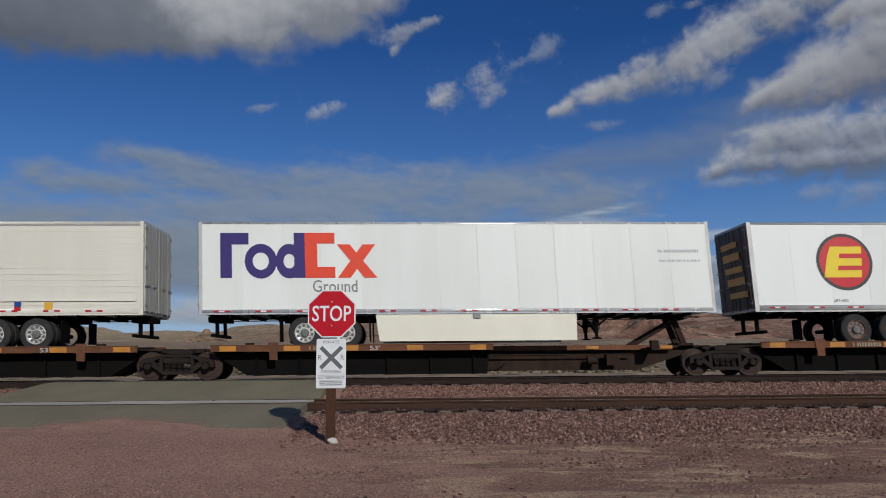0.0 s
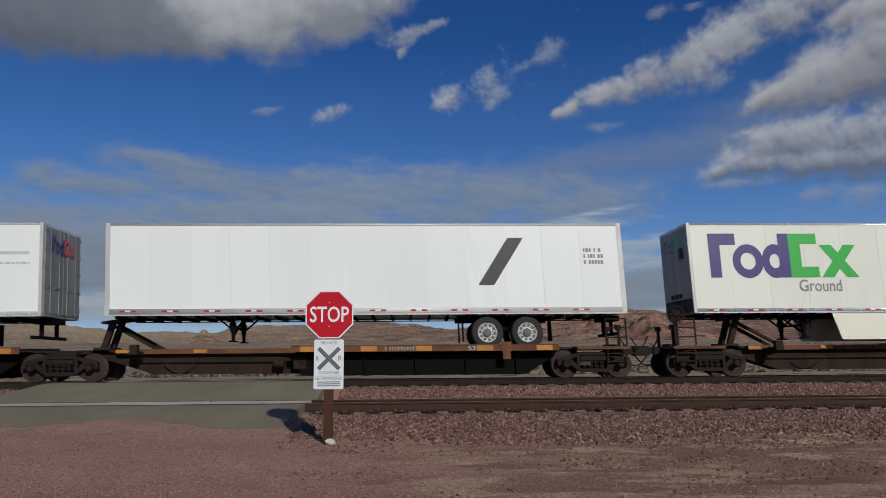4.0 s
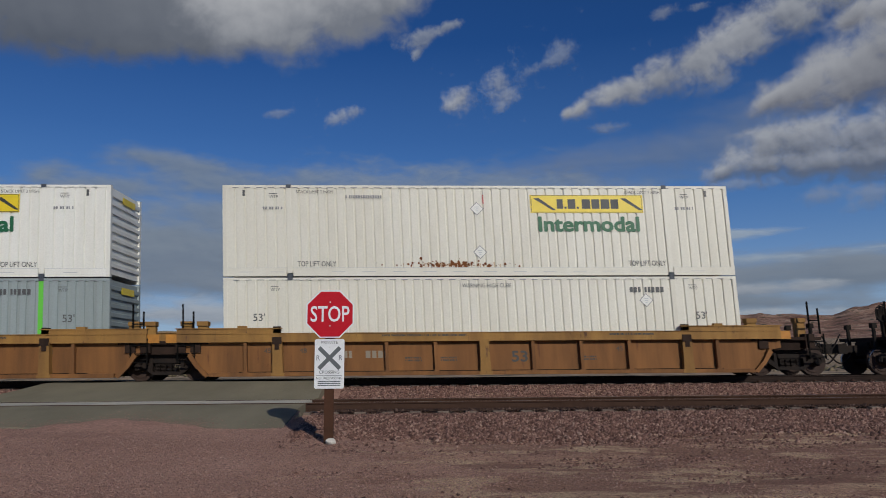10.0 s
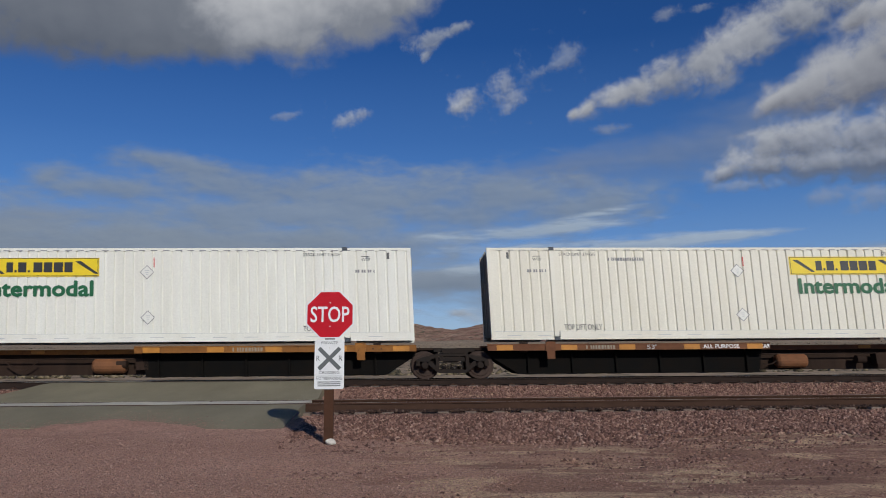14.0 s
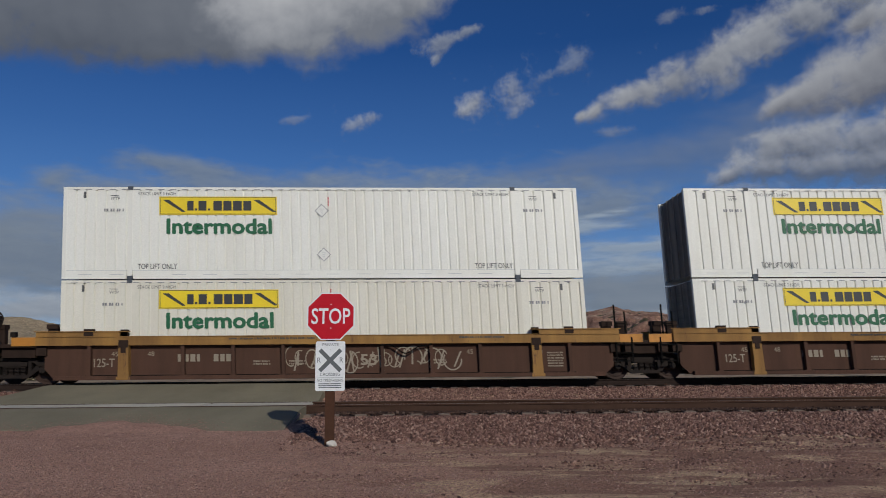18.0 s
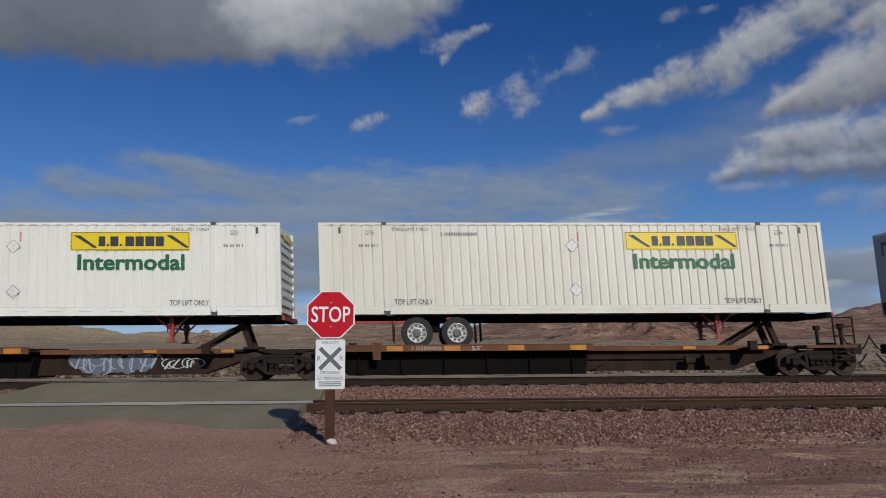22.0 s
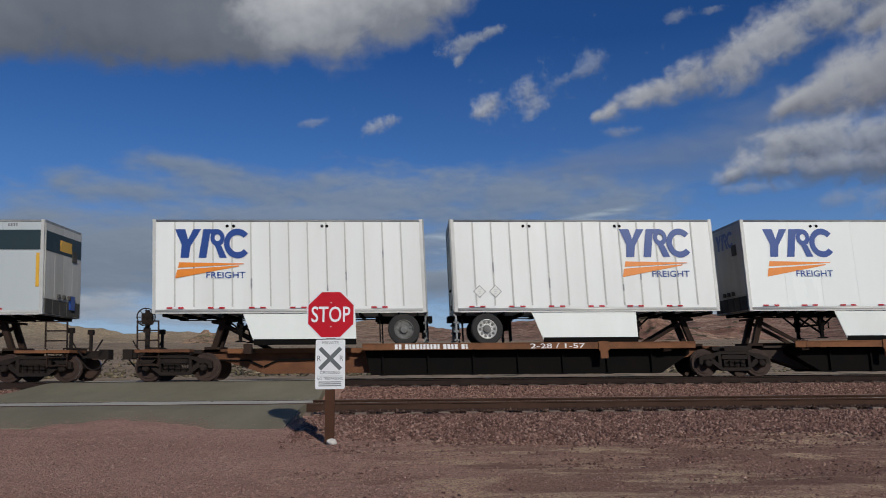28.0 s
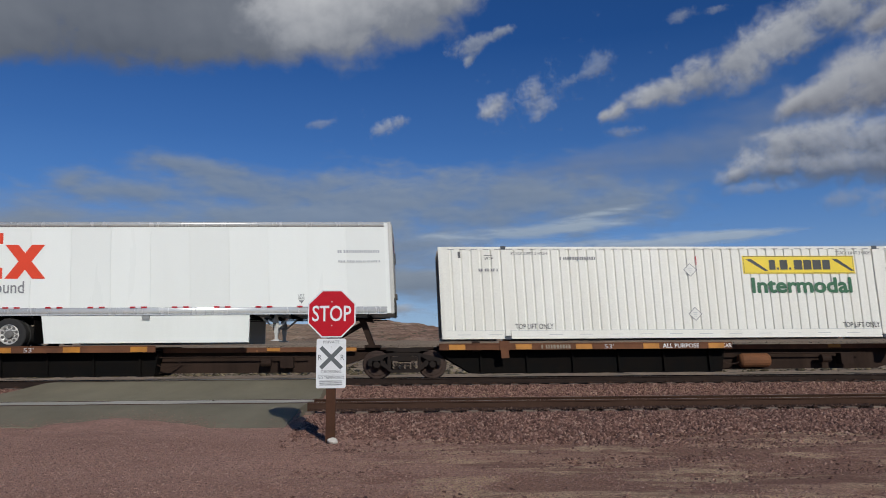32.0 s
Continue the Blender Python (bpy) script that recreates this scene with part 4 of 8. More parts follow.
def roll_door(parent, x, side, z0, z1, dark=False):
    """A roll-up rear door of level slats in a dark frame, with a badge, hazard card, latch and steps."""
    turn = 0 if side > 0 else math.pi
    tone = "nose_grime" if dark else "door_grey"

    def frame_(bm):
        for y in (-HALF, HALF - 0.13):
            box(bm, 0, 0.05, y, y + 0.13, z0, z1)
        box(bm, 0, 0.05, -HALF + 0.13, HALF - 0.13, z1 - 0.22, z1)
        box(bm, 0, 0.06, -HALF + 0.13, HALF - 0.13, z0 - 0.1, z0 + 0.08)
    d = part("door_frame", "roll_frame_%.2f_%.2f" % (z0, z1), frame_, "alu_dirty", parent, "dark grey rear door frame", at=(x, 0, 0), turn=turn)

    def slats(bm):
        n = 7
        h = (z1 - 0.22 - z0 - 0.08) / n
        for k in range(n):
            box(bm, 0.0, 0.028, -HALF + 0.13, HALF - 0.13, z0 + 0.08 + k * h + 0.008, z0 + 0.08 + (k + 1) * h - 0.008)
    pieces("door_slat", "roll_slats_%.2f_%.2f_%s" % (z0, z1, tone), slats, tone, d)

    def hardware(bm):
        box(bm, 0.03, 0.07, -0.3, 0.3, z0 + 0.75, z0 + 0.8)
        box(bm, 0.03, 0.06, -0.08, 0.08, z0 + 0.14, z0 + 0.3)
        for y in (-0.95, 0.95):
            box(bm, 0.03, 0.05, y - 0.06, y + 0.06, z0 - 0.02, z0 + 0.12)
    part("latch", "roll_latch_%.2f" % z0, hardware, "under", d)

    def badge(bm):
        pts = [(0.32 * math.cos(radians(60 * k)), 0.24 * math.sin(radians(60 * k))) for k in range(6)]
        a = [bm.verts.new((0.031, -0.35 + p, z1 - 0.75 + q)) for p, q in pts]
        bm.faces.new(a)
    if not dark:
        part("logo", "roll_badge_%.2f" % z1, badge, "logo_gray", d, "grey six-sided badge")

    def steps(bm):
        for z in (1.18, 1.45, 1.72):
            box(bm, -0.1, 0.05, -0.275, 0.275, z, z + 0.05)
        for y in (-0.275, 0.235):
            box(bm, -0.05, 0.0, y, y + 0.04, 1.18, z0 - 0.1)
    for y in (-0.875, 0.875):
        part("rear_step", "roll_steps_%.2f" % z0, steps, "alu_dirty", d, "grey steel rear steps", at=(0, y, 0))


def nose_wall(parent, x, side, z0, z1, logo=None):
    """The kingpin end: a riveted grey sheet, dark with road grime low down, with hose couplings."""
    turn = 0 if side > 0 else math.pi

    def wall(bm):
        n = 4
        for k in range(n):
            a, b = -HALF + 0.06 + k * (2 * HALF - 0.12) / n, -HALF + 0.06 + (k + 1) * (2 * HALF - 0.12) / n
            box(bm, 0, 0.022, a + 0.006, b - 0.006, z0 + 0.5, z1 - 0.09)
    w = part("nose_wall", "nose_%.2f_%.2f" % (z0, z1), wall, "nose_grey", parent, "grey riveted front wall", at=(x, 0, 0), turn=turn)

    def low(bm):
        for k in range(5):
            a, b = -HALF + 0.08 + k * (2 * HALF - 0.16) / 5, -HALF + 0.08 + (k + 1) * (2 * HALF - 0.16) / 5
            box(bm, 0, 0.03, a + 0.03, b - 0.03, z0 + 0.04, z0 + 0.48)
    part("nose_scuff_plate", "nose_low_%.2f" % z0, low, "nose_grime", w, "grimy scuff plates")

    def hoses(bm):
        for y in (-0.35, 0.0, 0.35):
            box(bm, 0.02, 0.09, y - 0.06, y + 0.06, z0 + 0.55, z0 + 0.68)
        box(bm, 0.02, 0.06, 0.55, 0.85, z1 - 1.1, z1 - 0.75)
    part("hose_couplings", "nose_hose_%.2f_%.2f" % (z0, z1), hoses, "nose_grime", w)
    if logo:
        courier_logo(parent, x + side * 0.028, z1 - 0.82, 1.7, 0.5, logo, -0.85 * side, math.pi / 2 * side)


def tape(parent, L, z, y=FACE - 0.032):
    def red(bm):
        n = int(L / 1.3)
        for i in range(n):
            x = 0.45 + i * (L - 0.9) / n
            box(bm, x, x + 0.17, y, y + 0.02, z, z + 0.05, 0)
            box(bm, x + 0.17, x + 0.34, y, y + 0.02, z, z + 0.05, 1)
            box(bm, x + 0.34, x + 0.51, y, y + 0.02, z, z + 0.05, 0)
    part("reflective_tape", "tape_%.1f_%.2f_%.3f" % (L, z, y), red, ("tape_red", "tape_white"), parent, "red and white reflective strips")


def trailer_box(t, L, z0, z1, mat, panels, frame_mat="alu", post_w=0.12, top_w=0.1, rail_h=0.16, top_mat=None, rail_mat=None):
    """Body shell: core, side panels one by one, corner posts, top and bottom rails, roof."""
    def core(bm):
        box(bm, 0.02, L - 0.02, FACE + 0.02, HALF - 0.02, z0 + 0.02, z1 - 0.03)
    part("body", "core_%.2f_%.2f_%.2f_%s" % (L, z0, z1, mat), core, mat, t)
    w = (L - 2 * post_w) / panels

    def panel(bm):
        box(bm, 0.003, w - 0.003, 0, 0.016, z0 + rail_h, z1 - top_w)
    for i in range(panels):
        part("side_panel", "panel_%.2f_%d_%.2f_%.2f_%s" % (L, panels, z0, z1, mat), panel, mat, t, at=(post_w + i * w, FACE + 0.004 + random.uniform(0, 0.003), 0))

    def frame_part(bm):
        for x in (0, L - post_w):
            for y in (FACE, HALF - 0.06):
                box(bm, x, x + post_w, y, y + 0.06, z0, z1 - 0.002)
    pieces("corner_post", "posts_%.2f_%.2f_%.2f_%s" % (L, z0, z1, frame_mat), frame_part, frame_mat, t)

    def bottom(bm):
        bulge = [(FACE - 0.006 - 0.012 * math.sin(math.pi * k / 8), z0 + 0.035 + (rail_h - 0.035) * k / 8) for k in range(9)]
        along(bm, bulge + [(FACE + 0.05, z0 + rail_h), (FACE + 0.05, z0 + 0.035)], post_w, L - post_w, range(8))
        box(bm, post_w, L - post_w, HALF - 0.05, HALF + 0.012, z0, z0 + rail_h)
        for y in (FACE - 0.012, HALF - 0.05):
            box(bm, post_w, L - post_w, y - 0.006, y + 0.066, z0 - 0.012, z0 + 0.03)
    part("bottom_rail", "brail_%.2f_%.2f_%.2f_%s" % (L, z0, rail_h, rail_mat or frame_mat), bottom, rail_mat or frame_mat, t)

    def top(bm):
        r = min(0.07, top_w - 0.01)
        bend = [(FACE - 0.008 + r * (1 - math.cos(radians(11.25 * k))), z1 - r + r * math.sin(radians(11.25 * k))) for k in range(9)]
        along(bm, [(FACE + 0.06, z1 - top_w), (FACE - 0.008, z1 - top_w)] + bend, post_w, L - post_w, range(1, 10))
        box(bm, post_w, L - post_w, HALF - 0.05, HALF + 0.01, z1 - top_w, z1)
        for x in (0, L - 0.06):
            box(bm, x, x + 0.06, FACE + 0.06, HALF - 0.06, z1 - top_w, z1)
    part("top_rail", "trail_%.2f_%.2f_%.2f_%s" % (L, z1, top_w, top_mat or frame_mat), top, top_mat or frame_mat, t)

    def roof(bm):
        n = 14
        for i in range(n):
            x0, x1 = 0.06 + (L - 0.12) * i / n, 0.06 + (L - 0.12) * (i + 1) / n
            box(bm, x0 + 0.004, x1 - 0.004, FACE + 0.05, HALF - 0.05, z1 - 0.028, z1 - 0.012)
    part("roof", "roof_%.2f_%.2f" % (L, z1), roof, "alu", t)

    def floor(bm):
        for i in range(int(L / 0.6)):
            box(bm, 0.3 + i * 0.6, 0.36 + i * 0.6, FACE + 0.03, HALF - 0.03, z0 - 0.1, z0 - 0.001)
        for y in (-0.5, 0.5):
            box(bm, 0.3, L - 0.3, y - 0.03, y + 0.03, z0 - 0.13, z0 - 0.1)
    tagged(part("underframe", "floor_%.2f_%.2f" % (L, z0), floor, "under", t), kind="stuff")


def skirt(t, x0, x1, mat, z0=1.14, z1=2.0, lean=0.25):
    def plate(bm):
        prism(bm, [(x0 + lean, z0), (x1 - 0.05, z0), (x1, z1), (x0, z1)], FACE + 0.02, FACE + 0.05)
        prism(bm, [(x0 + lean, z0), (x1 - 0.05, z0), (x1, z1), (x0, z1)], HALF - 0.05, HALF - 0.02)

    def struts(bm):
        for k in range(4):
            x = x0 + 0.5 + k * (x1 - x0 - 1) / 3
            beam(bm, (x, FACE + 0.06, z0 + 0.2), (x, -0.6, z1), 0.04)
    pieces("side_skirt", "skirt_%.2f_%.2f_%s_%.2f" % (x0, x1, mat, lean), plate, mat, t, "pale aerodynamic side skirt")
    pieces("skirt_strut", "skirt_struts_%.2f_%.2f" % (x0, x1), struts, "under", t)

    def box_(bm):
        box(bm, -0.11, 0.11, -0.03, 0.02, z1 - 0.16, z1 - 0.03)
    part("marker_lamp", "skirt_lamp", box_, "alu_dirty", t, at=((x0 + x1) / 2, FACE, 0))


def poly_plate(bm, pts, y, mi=0):
    f = bm.faces.new([bm.verts.new((x, y, z)) for x, z in pts])
    f.material_index = mi


def ring(bm, cx, cz, rx, rz, inner, y, mi=0, a0=0, a1=360, seg=24):
    for i in range(seg):
        a, b = radians(a0 + (a1 - a0) * i / seg), radians(a0 + (a1 - a0) * (i + 1) / seg)
        poly_plate(bm, [(cx + rx * math.cos(a), cz + rz * math.sin(a)), (cx + rx * math.cos(b), cz + rz * math.sin(b)),
                        (cx + rx * inner * math.cos(b), cz + rz * inner * math.sin(b)), (cx + rx * inner * math.cos(a), cz + rz * inner * math.sin(a))], y, mi)


def courier_logo(t, x, z, w, h, second, y, turn=0.0):
    """The courier's mark as plain blocks, rings and wedges: a dark group and a bright group."""
    def dark(bm):
        k = w / 4.85
        poly_plate(bm, [(0, 0), (0.36 * k, 0), (0.36 * k, h), (0, h)], 0)
        poly_plate(bm, [(0.36 * k, 0.74 * h), (0.88 * k, 0.74 * h), (0.88 * k, h), (0.36 * k, h)], 0)
        ring(bm, 1.25 * k, 0.37 * h, 0.5 * k, 0.385 * h, 0.5, 0)
        ring(bm, 2.13 * k, 0.37 * h, 0.42 * k, 0.385 * h, 0.42, 0)
        poly_plate(bm, [(2.28 * k, 0), (2.62 * k, 0), (2.62 * k, h), (2.28 * k, h)], -0.001)

    def bright(bm):
        k = w / 4.85
        poly_plate(bm, [(2.62 * k, 0), (3.55 * k, 0), (3.55 * k, 0.24 * h), (3.0 * k, 0.24 * h), (3.0 * k, 0.76 * h), (3.55 * k, 0.76 * h), (3.55 * k, h), (2.62 * k, h)], 0)
        poly_plate(bm, [(3.62 * k, 0), (4.02 * k, 0), (4.82 * k, 0.74 * h), (4.42 * k, 0.74 * h)], 0)
        poly_plate(bm, [(3.62 * k, 0.74 * h), (4.02 * k, 0.74 * h), (4.85 * k, 0), (4.45 * k, 0)], -0.001)
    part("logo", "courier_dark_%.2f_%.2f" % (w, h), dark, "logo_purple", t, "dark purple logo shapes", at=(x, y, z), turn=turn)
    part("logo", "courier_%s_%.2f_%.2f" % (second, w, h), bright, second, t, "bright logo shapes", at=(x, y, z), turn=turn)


def bar_text(t, x, z, w, h, mat, y, rows=1, gap=0.6, name="small_print"):
    """Writing too small or private to copy, as plain bars broken like words."""
    def bars(bm):
        rng = random.Random(int(w * 100 + h * 1000))
        for r in range(rows):
            u = 0.0
            while u < w - 0.5 * h:
                l = min(h * rng.uniform(0.38, 0.7), w - u)
                poly_plate(bm, [(u, -r * h * (1 + gap)), (u + l, -r * h * (1 + gap)), (u + l, h - r * h * (1 + gap)), (u, h - r * h * (1 + gap))], 0)
                u += l + h * (0.22 if h > 0.26 or rng.random() < 0.8 else 0.75)
    p = part(name, "bars_%.2f_%.3f_%d_%s" % (w, h, rows, mat), bars, mat, t, at=(x, y, z))
    if h < 0.2:
        tagged(p, kind="stuff")


def placard(t, x, z, y, mat="logo_pale", size=0.16, name="placard"):
    def dia(bm):
        poly_plate(bm, [(-size, 0), (0, -size), (size, 0), (0, size)], 0)
        poly_plate(bm, [(-size * 0.88, 0), (0, -size * 0.88), (size * 0.88, 0), (0, size * 0.88)], -0.002, 1)
        for k in range(3):
            w = size * (0.3 - 0.08 * k)
            poly_plate(bm, [(-w, (0.2 - 0.28 * k) * size), (w, (0.2 - 0.28 * k) * size), (w, (0.28 - 0.28 * k) * size), (-w, (0.28 - 0.28 * k) * size)], -0.004, 2)
    part(name, "placard_%s_%.2f" % (mat, size), dia, (("logo_gray", "placard_white", "logo_pale") if mat == "logo_pale" else ("logo_white", mat, "logo_ink")), t, at=(x, y, z))


def lift_mark(t, x, z, y):
    lettering("LIFT", "logo_gray", t, x, y, z + 0.09, 0.2, 0.075, 0.0)
    lettering("HERE", "logo_gray", t, x, y, z, 0.2, 0.075, 0.0)
    part("arrow_mark", "lift_arrow", lambda bm: poly_plate(bm, [(0.02, -0.03), (0.1, -0.13), (0.18, -0.03)], 0), "logo_gray", t, at=(x, y, z))


TL = 16.154


def courier_trailer(s, second="logo_orange", nose="left", smooth=False, skirt_mat="cream", lift=False, z1=4.9, mat=None, mark=3.12):
    """A 53-foot courier van. nose: which end carries the kingpin; mark: height of its logo."""
    colour = "orange" if second == "logo_orange" else "green"
    t = thing("van_trailer", "long white box van trailer with purple and %s logo" % colour, "trailer", "trailers on the train")
    z0 = 2.0
    mat = mat or ("van_smooth" if smooth else "van_white")
    trailer_box(t, TL, z0, z1, mat, 13, "alu", post_w=0.22 if smooth else 0.1, top_w=0.17 if smooth else 0.08, rail_h=0.22 if smooth else 0.14, top_mat="alu_bright", rail_mat="alu_bright")
    y = FACE - 0.006
    courier_logo(t, 0.66, mark, 4.85, 1.42, second, y)
    lettering("Ground", "logo_gray", t, 3.5, y, mark - 0.45, 1.38, 0.38, 0.006)
    bar_text(t, 14.45, 3.9, 1.35, 0.09, "logo_pale", y)
    bar_text(t, 14.47, 3.6, 1.33, 0.065, "logo_pale", y)
    tape(t, TL, z0 + (0.2 if smooth else 0.06))
    legs = "alu" if skirt_mat == "van_white" else "under"
    if nose == "left":
        wx, sk = 11.7, (4.45, 10.75)
        landing_gear(t, 3.75, legs)
        rear_doors(t, TL, 1, z0, z1, "alu_dirty")
        nose_wall(t, 0, -1, z0, z1, second)
        courier_logo(t, TL + 0.078, 4.05, 1.6, 0.5, second, -0.9, math.pi / 2)
        rear_guard(t, TL - 0.35)
        skirt(t, sk[0], sk[1], skirt_mat)
    else:
        wx, sk = TL - 11.7 - 1.25, (TL - 10.75, TL - 4.45)
        landing_gear(t, TL - 3.75, legs)
        rear_doors(t, 0, -1, z0, z1, "alu_dirty")
        nose_wall(t, TL, 1, z0, z1, second)
        courier_logo(t, -0.078, 4.05, 1.6, 0.5, second, 0.9, -math.pi / 2)
        rear_guard(t, 0.35)
        skirt(t, sk[0], sk[1], skirt_mat, lean=0.1)
    tandem(t, wx)
    if lift:
        lift_mark(t, 2.8, 2.45, y)
        lift_mark(t, 13.2, 2.45, y)
        part("sticker", "sticker", lambda bm: poly_plate(bm, [(0, 0), (0.11, 0), (0.11, 0.13), (0, 0.13)], 0), "logo_gold", t, at=(3.95, y, 2.35))
    return riding(t, s)


def grey_trailer(s):
    t = thing("van_trailer", "long grey box van trailer with brown and gold shield logo", "trailer", "trailers on the train")
    z0, z1, y = 2.0, 4.9, FACE - 0.006
    trailer_box(t, TL, z0, z1, "van_grey", 13, "alu", 0.12, 0.07, 0.3)

    def shield(bm):
        poly_plate(bm, [(0, 0.35), (0.12, 0.15), (0.5, 0), (0.88, 0.15), (1, 0.35), (1, 1.25), (0.5, 1.4), (0, 1.25)], 0, 0)
        poly_plate(bm, [(0.08, 0.4), (0.5, 0.1), (0.92, 0.4), (0.92, 0.98), (0.5, 0.9), (0.08, 0.8)], -0.002, 1)
        poly_plate(bm, [(0.08, 0.88), (0.5, 1.0), (0.92, 1.08), (0.92, 1.2), (0.5, 1.32), (0.08, 1.2)], -0.002, 1)
        for x in (0.16, 0.42, 0.68):
            poly_plate(bm, [(x, 0.4), (x + 0.18, 0.4), (x + 0.18, 0.75), (x, 0.75)], -0.004, 2)
    part("logo", "shield", shield, ("logo_gold", "logo_brown", "logo_gold"), t, "brown and gold shield", at=(0.9, y, 2.95))
    lettering("53'", "logo_gray", t, 0.45, y, 2.72, 0.3, 0.18)
    bar_text(t, 12.4, 3.33, 0.85, 0.34, "logo_dark", y, name="logo")
    lettering("Freight", "logo_dark", t, 13.4, y, 3.25, 1.5, 0.45, 0.02)
    placard(t, 7.2, 2.75, y), placard(t, 7.75, 2.75, y, "logo_gray")
    tape(t, TL, z0 + 0.2)
    landing_gear(t, 3.75)
    rear_doors(t, TL, 1, z0, z1, "alu_dirty"), rear_guard(t, TL - 0.35), nose_wall(t, 0, -1, z0, z1)
    skirt(t, 4.3, 10.75, "van_grey", lean=1.4)
    tandem(t, 11.75, "rim_dark")
    return riding(t, s)


def reefer_trailer(s):
    t = thing("reefer_trailer", "white ribbed refrigerated trailer with cooling unit on its nose", "trailer", "trailers on the train")
    z0, z1, y = 2.0, 4.92, FACE - 0.006
    trailer_box(t, TL, z0, z1, "reefer", 1, "reefer", 0.1, 0.14, 0.2, top_mat="alu")

    def ribs(bm):
        for k in range(13):
            z = z0 + 0.3 + k * 0.19
            box(bm, 0.15, TL - 0.15, FACE - 0.004, FACE + 0.01, z, z + 0.02)
    part("side_ribs", "reefer_ribs", ribs, "reefer", t)

    def guard(bm):
        box(bm, 0.6, TL - 0.2, FACE - 0.045, FACE, 2.42, 2.5)
    part("scuff_rail", "reefer_scuff", guard, "reefer", t)

    def unit(bm):
        box(bm, -0.55, 0.0, -0.95, 0.95, 2.55, 4.7)
        box(bm, -0.62, -0.55, -0.8, 0.8, 3.5, 4.5)
    part("cooling_unit", "reefer_unit", unit, "black_panel", t, "black cooling unit with grilles", bevel=0.05)

    def cowl(bm):
        box(bm, -0.62, -0.02, -0.97, 0.97, 2.62, 3.35)
        box(bm, -0.3, -0.01, -0.965, 0.965, 3.36, 4.6)
    part("unit_cowl", "reefer_cowl", cowl, "reefer", t, "white cowl panels of the cooling unit", bevel=0.04)

    def grille(bm):
        for k in range(8):
            box(bm, -0.64, -0.62, -0.7, 0.7, 3.55 + k * 0.11, 3.6 + k * 0.11)
        for z in (3.0, 2.75):
            box(bm, -0.635, -0.61, -0.6, -0.1, z, z + 0.15)
            box(bm, -0.45, -0.25, -0.982, -0.95, z - 0.1, z + 0.1)
    part("grille", "reefer_grille", grille, "under", t)

    def hood(bm):
        for k in range(9):
            a0, a1 = k * 10, (k + 1) * 10
            p = lambda a: (-0.05 - 0.75 * math.sin(radians(a)), 4.05 + 0.8 * math.cos(radians(a)))
            for yy in (-1.0, 1.0):
                beam(bm, (p(a0)[0], yy, p(a0)[1]), (p(a1)[0], yy, p(a1)[1]), 0.08)
    part("air_guard", "reefer_hood", hood, "under", t)
    bar_text(t, 5.3, 4.12, 1.75, 0.55, "logo_dark", y - 0.01, name="logo")
    lettering("INTERMODAL", "logo_dark", t, 7.2, y - 0.01, 4.15, 3.7, 0.42, 0.0)

    def crest(bm):
        poly_plate(bm, [(0, 0.75), (0.15, 0.95), (0.8, 1.1), (1.45, 0.95), (1.6, 0.75), (1.3, 0.25), (0.8, 0), (0.3, 0.25)], 0, 0)
        poly_plate(bm, [(0.45, 0.3), (0.8, 0.1), (1.15, 0.3), (0.95, 0.85), (0.65, 0.85)], -0.002, 1)
        for z in (0.3, 0.5, 0.7):
            poly_plate(bm, [(0.62, z), (0.98, z), (0.96, z + 0.07), (0.64, z + 0.07)], -0.004, 0)
    part("logo", "crest", crest, ("logo_dark", "logo_white"), t, "dark crest", at=(7.05, y - 0.01, 2.85))
    bar_text(t, 6.7, 2.3, 2.6, 0.12, "logo_gray", y - 0.01)
    part("sticker", "reefer_sticker", lambda bm: (box(bm, 0, 0.2, -0.004, 0, 0, 0.12, 0), box(bm, 0, 0.2, -0.004, 0, 0.121, 0.3, 1)), ("logo_red", "logo_blue"), t, "red and blue sticker", at=(12.3, y - 0.012, 2.13))
    part("sticker", "reefer_sticker_gold", lambda bm: box(bm, 0, 0.24, -0.004, 0, 0, 0.26), "logo_gold", t, "orange sticker", at=(13.2, y - 0.012, 2.13))
    tape(t, TL, z0 + 0.1)
    landing_gear(t, 3.75)
    skirt(t, 4.4, 9.9, "black_panel", lean=0.5)

    def marks(bm):
        ring(bm, 0.25, 0.3, 0.26, 0.26, 0.55, 0, 1)
        poly_plate(bm, [(1.75, 0.12), (2.95, 0.12), (2.95, 0.52), (1.75, 0.52)], 0, 1)
        poly_plate(bm, [(1.8, 0.17), (2.9, 0.17), (2.9, 0.47), (1.8, 0.47)], -0.002, 0)
        poly_plate(bm, [(4.2, 0.3), (4.45, 0.05), (4.7, 0.3), (4.45, 0.55)], 0, 1)
        poly_plate(bm, [(-1.0, 0.1), (-0.8, 0.1), (-0.45, 0.55), (-0.65, 0.55)], 0, 1)
    part("skirt_marks", "reefer_marks", marks, ("logo_leaf", "logo_white"), t, at=(5.0, FACE + 0.012, 1.3))
    rear_doors(t, TL, 1, z0, z1, "nose_grey"), rear_guard(t, TL - 0.35)
    tandem(t, 11.7)
    return riding(t, s)


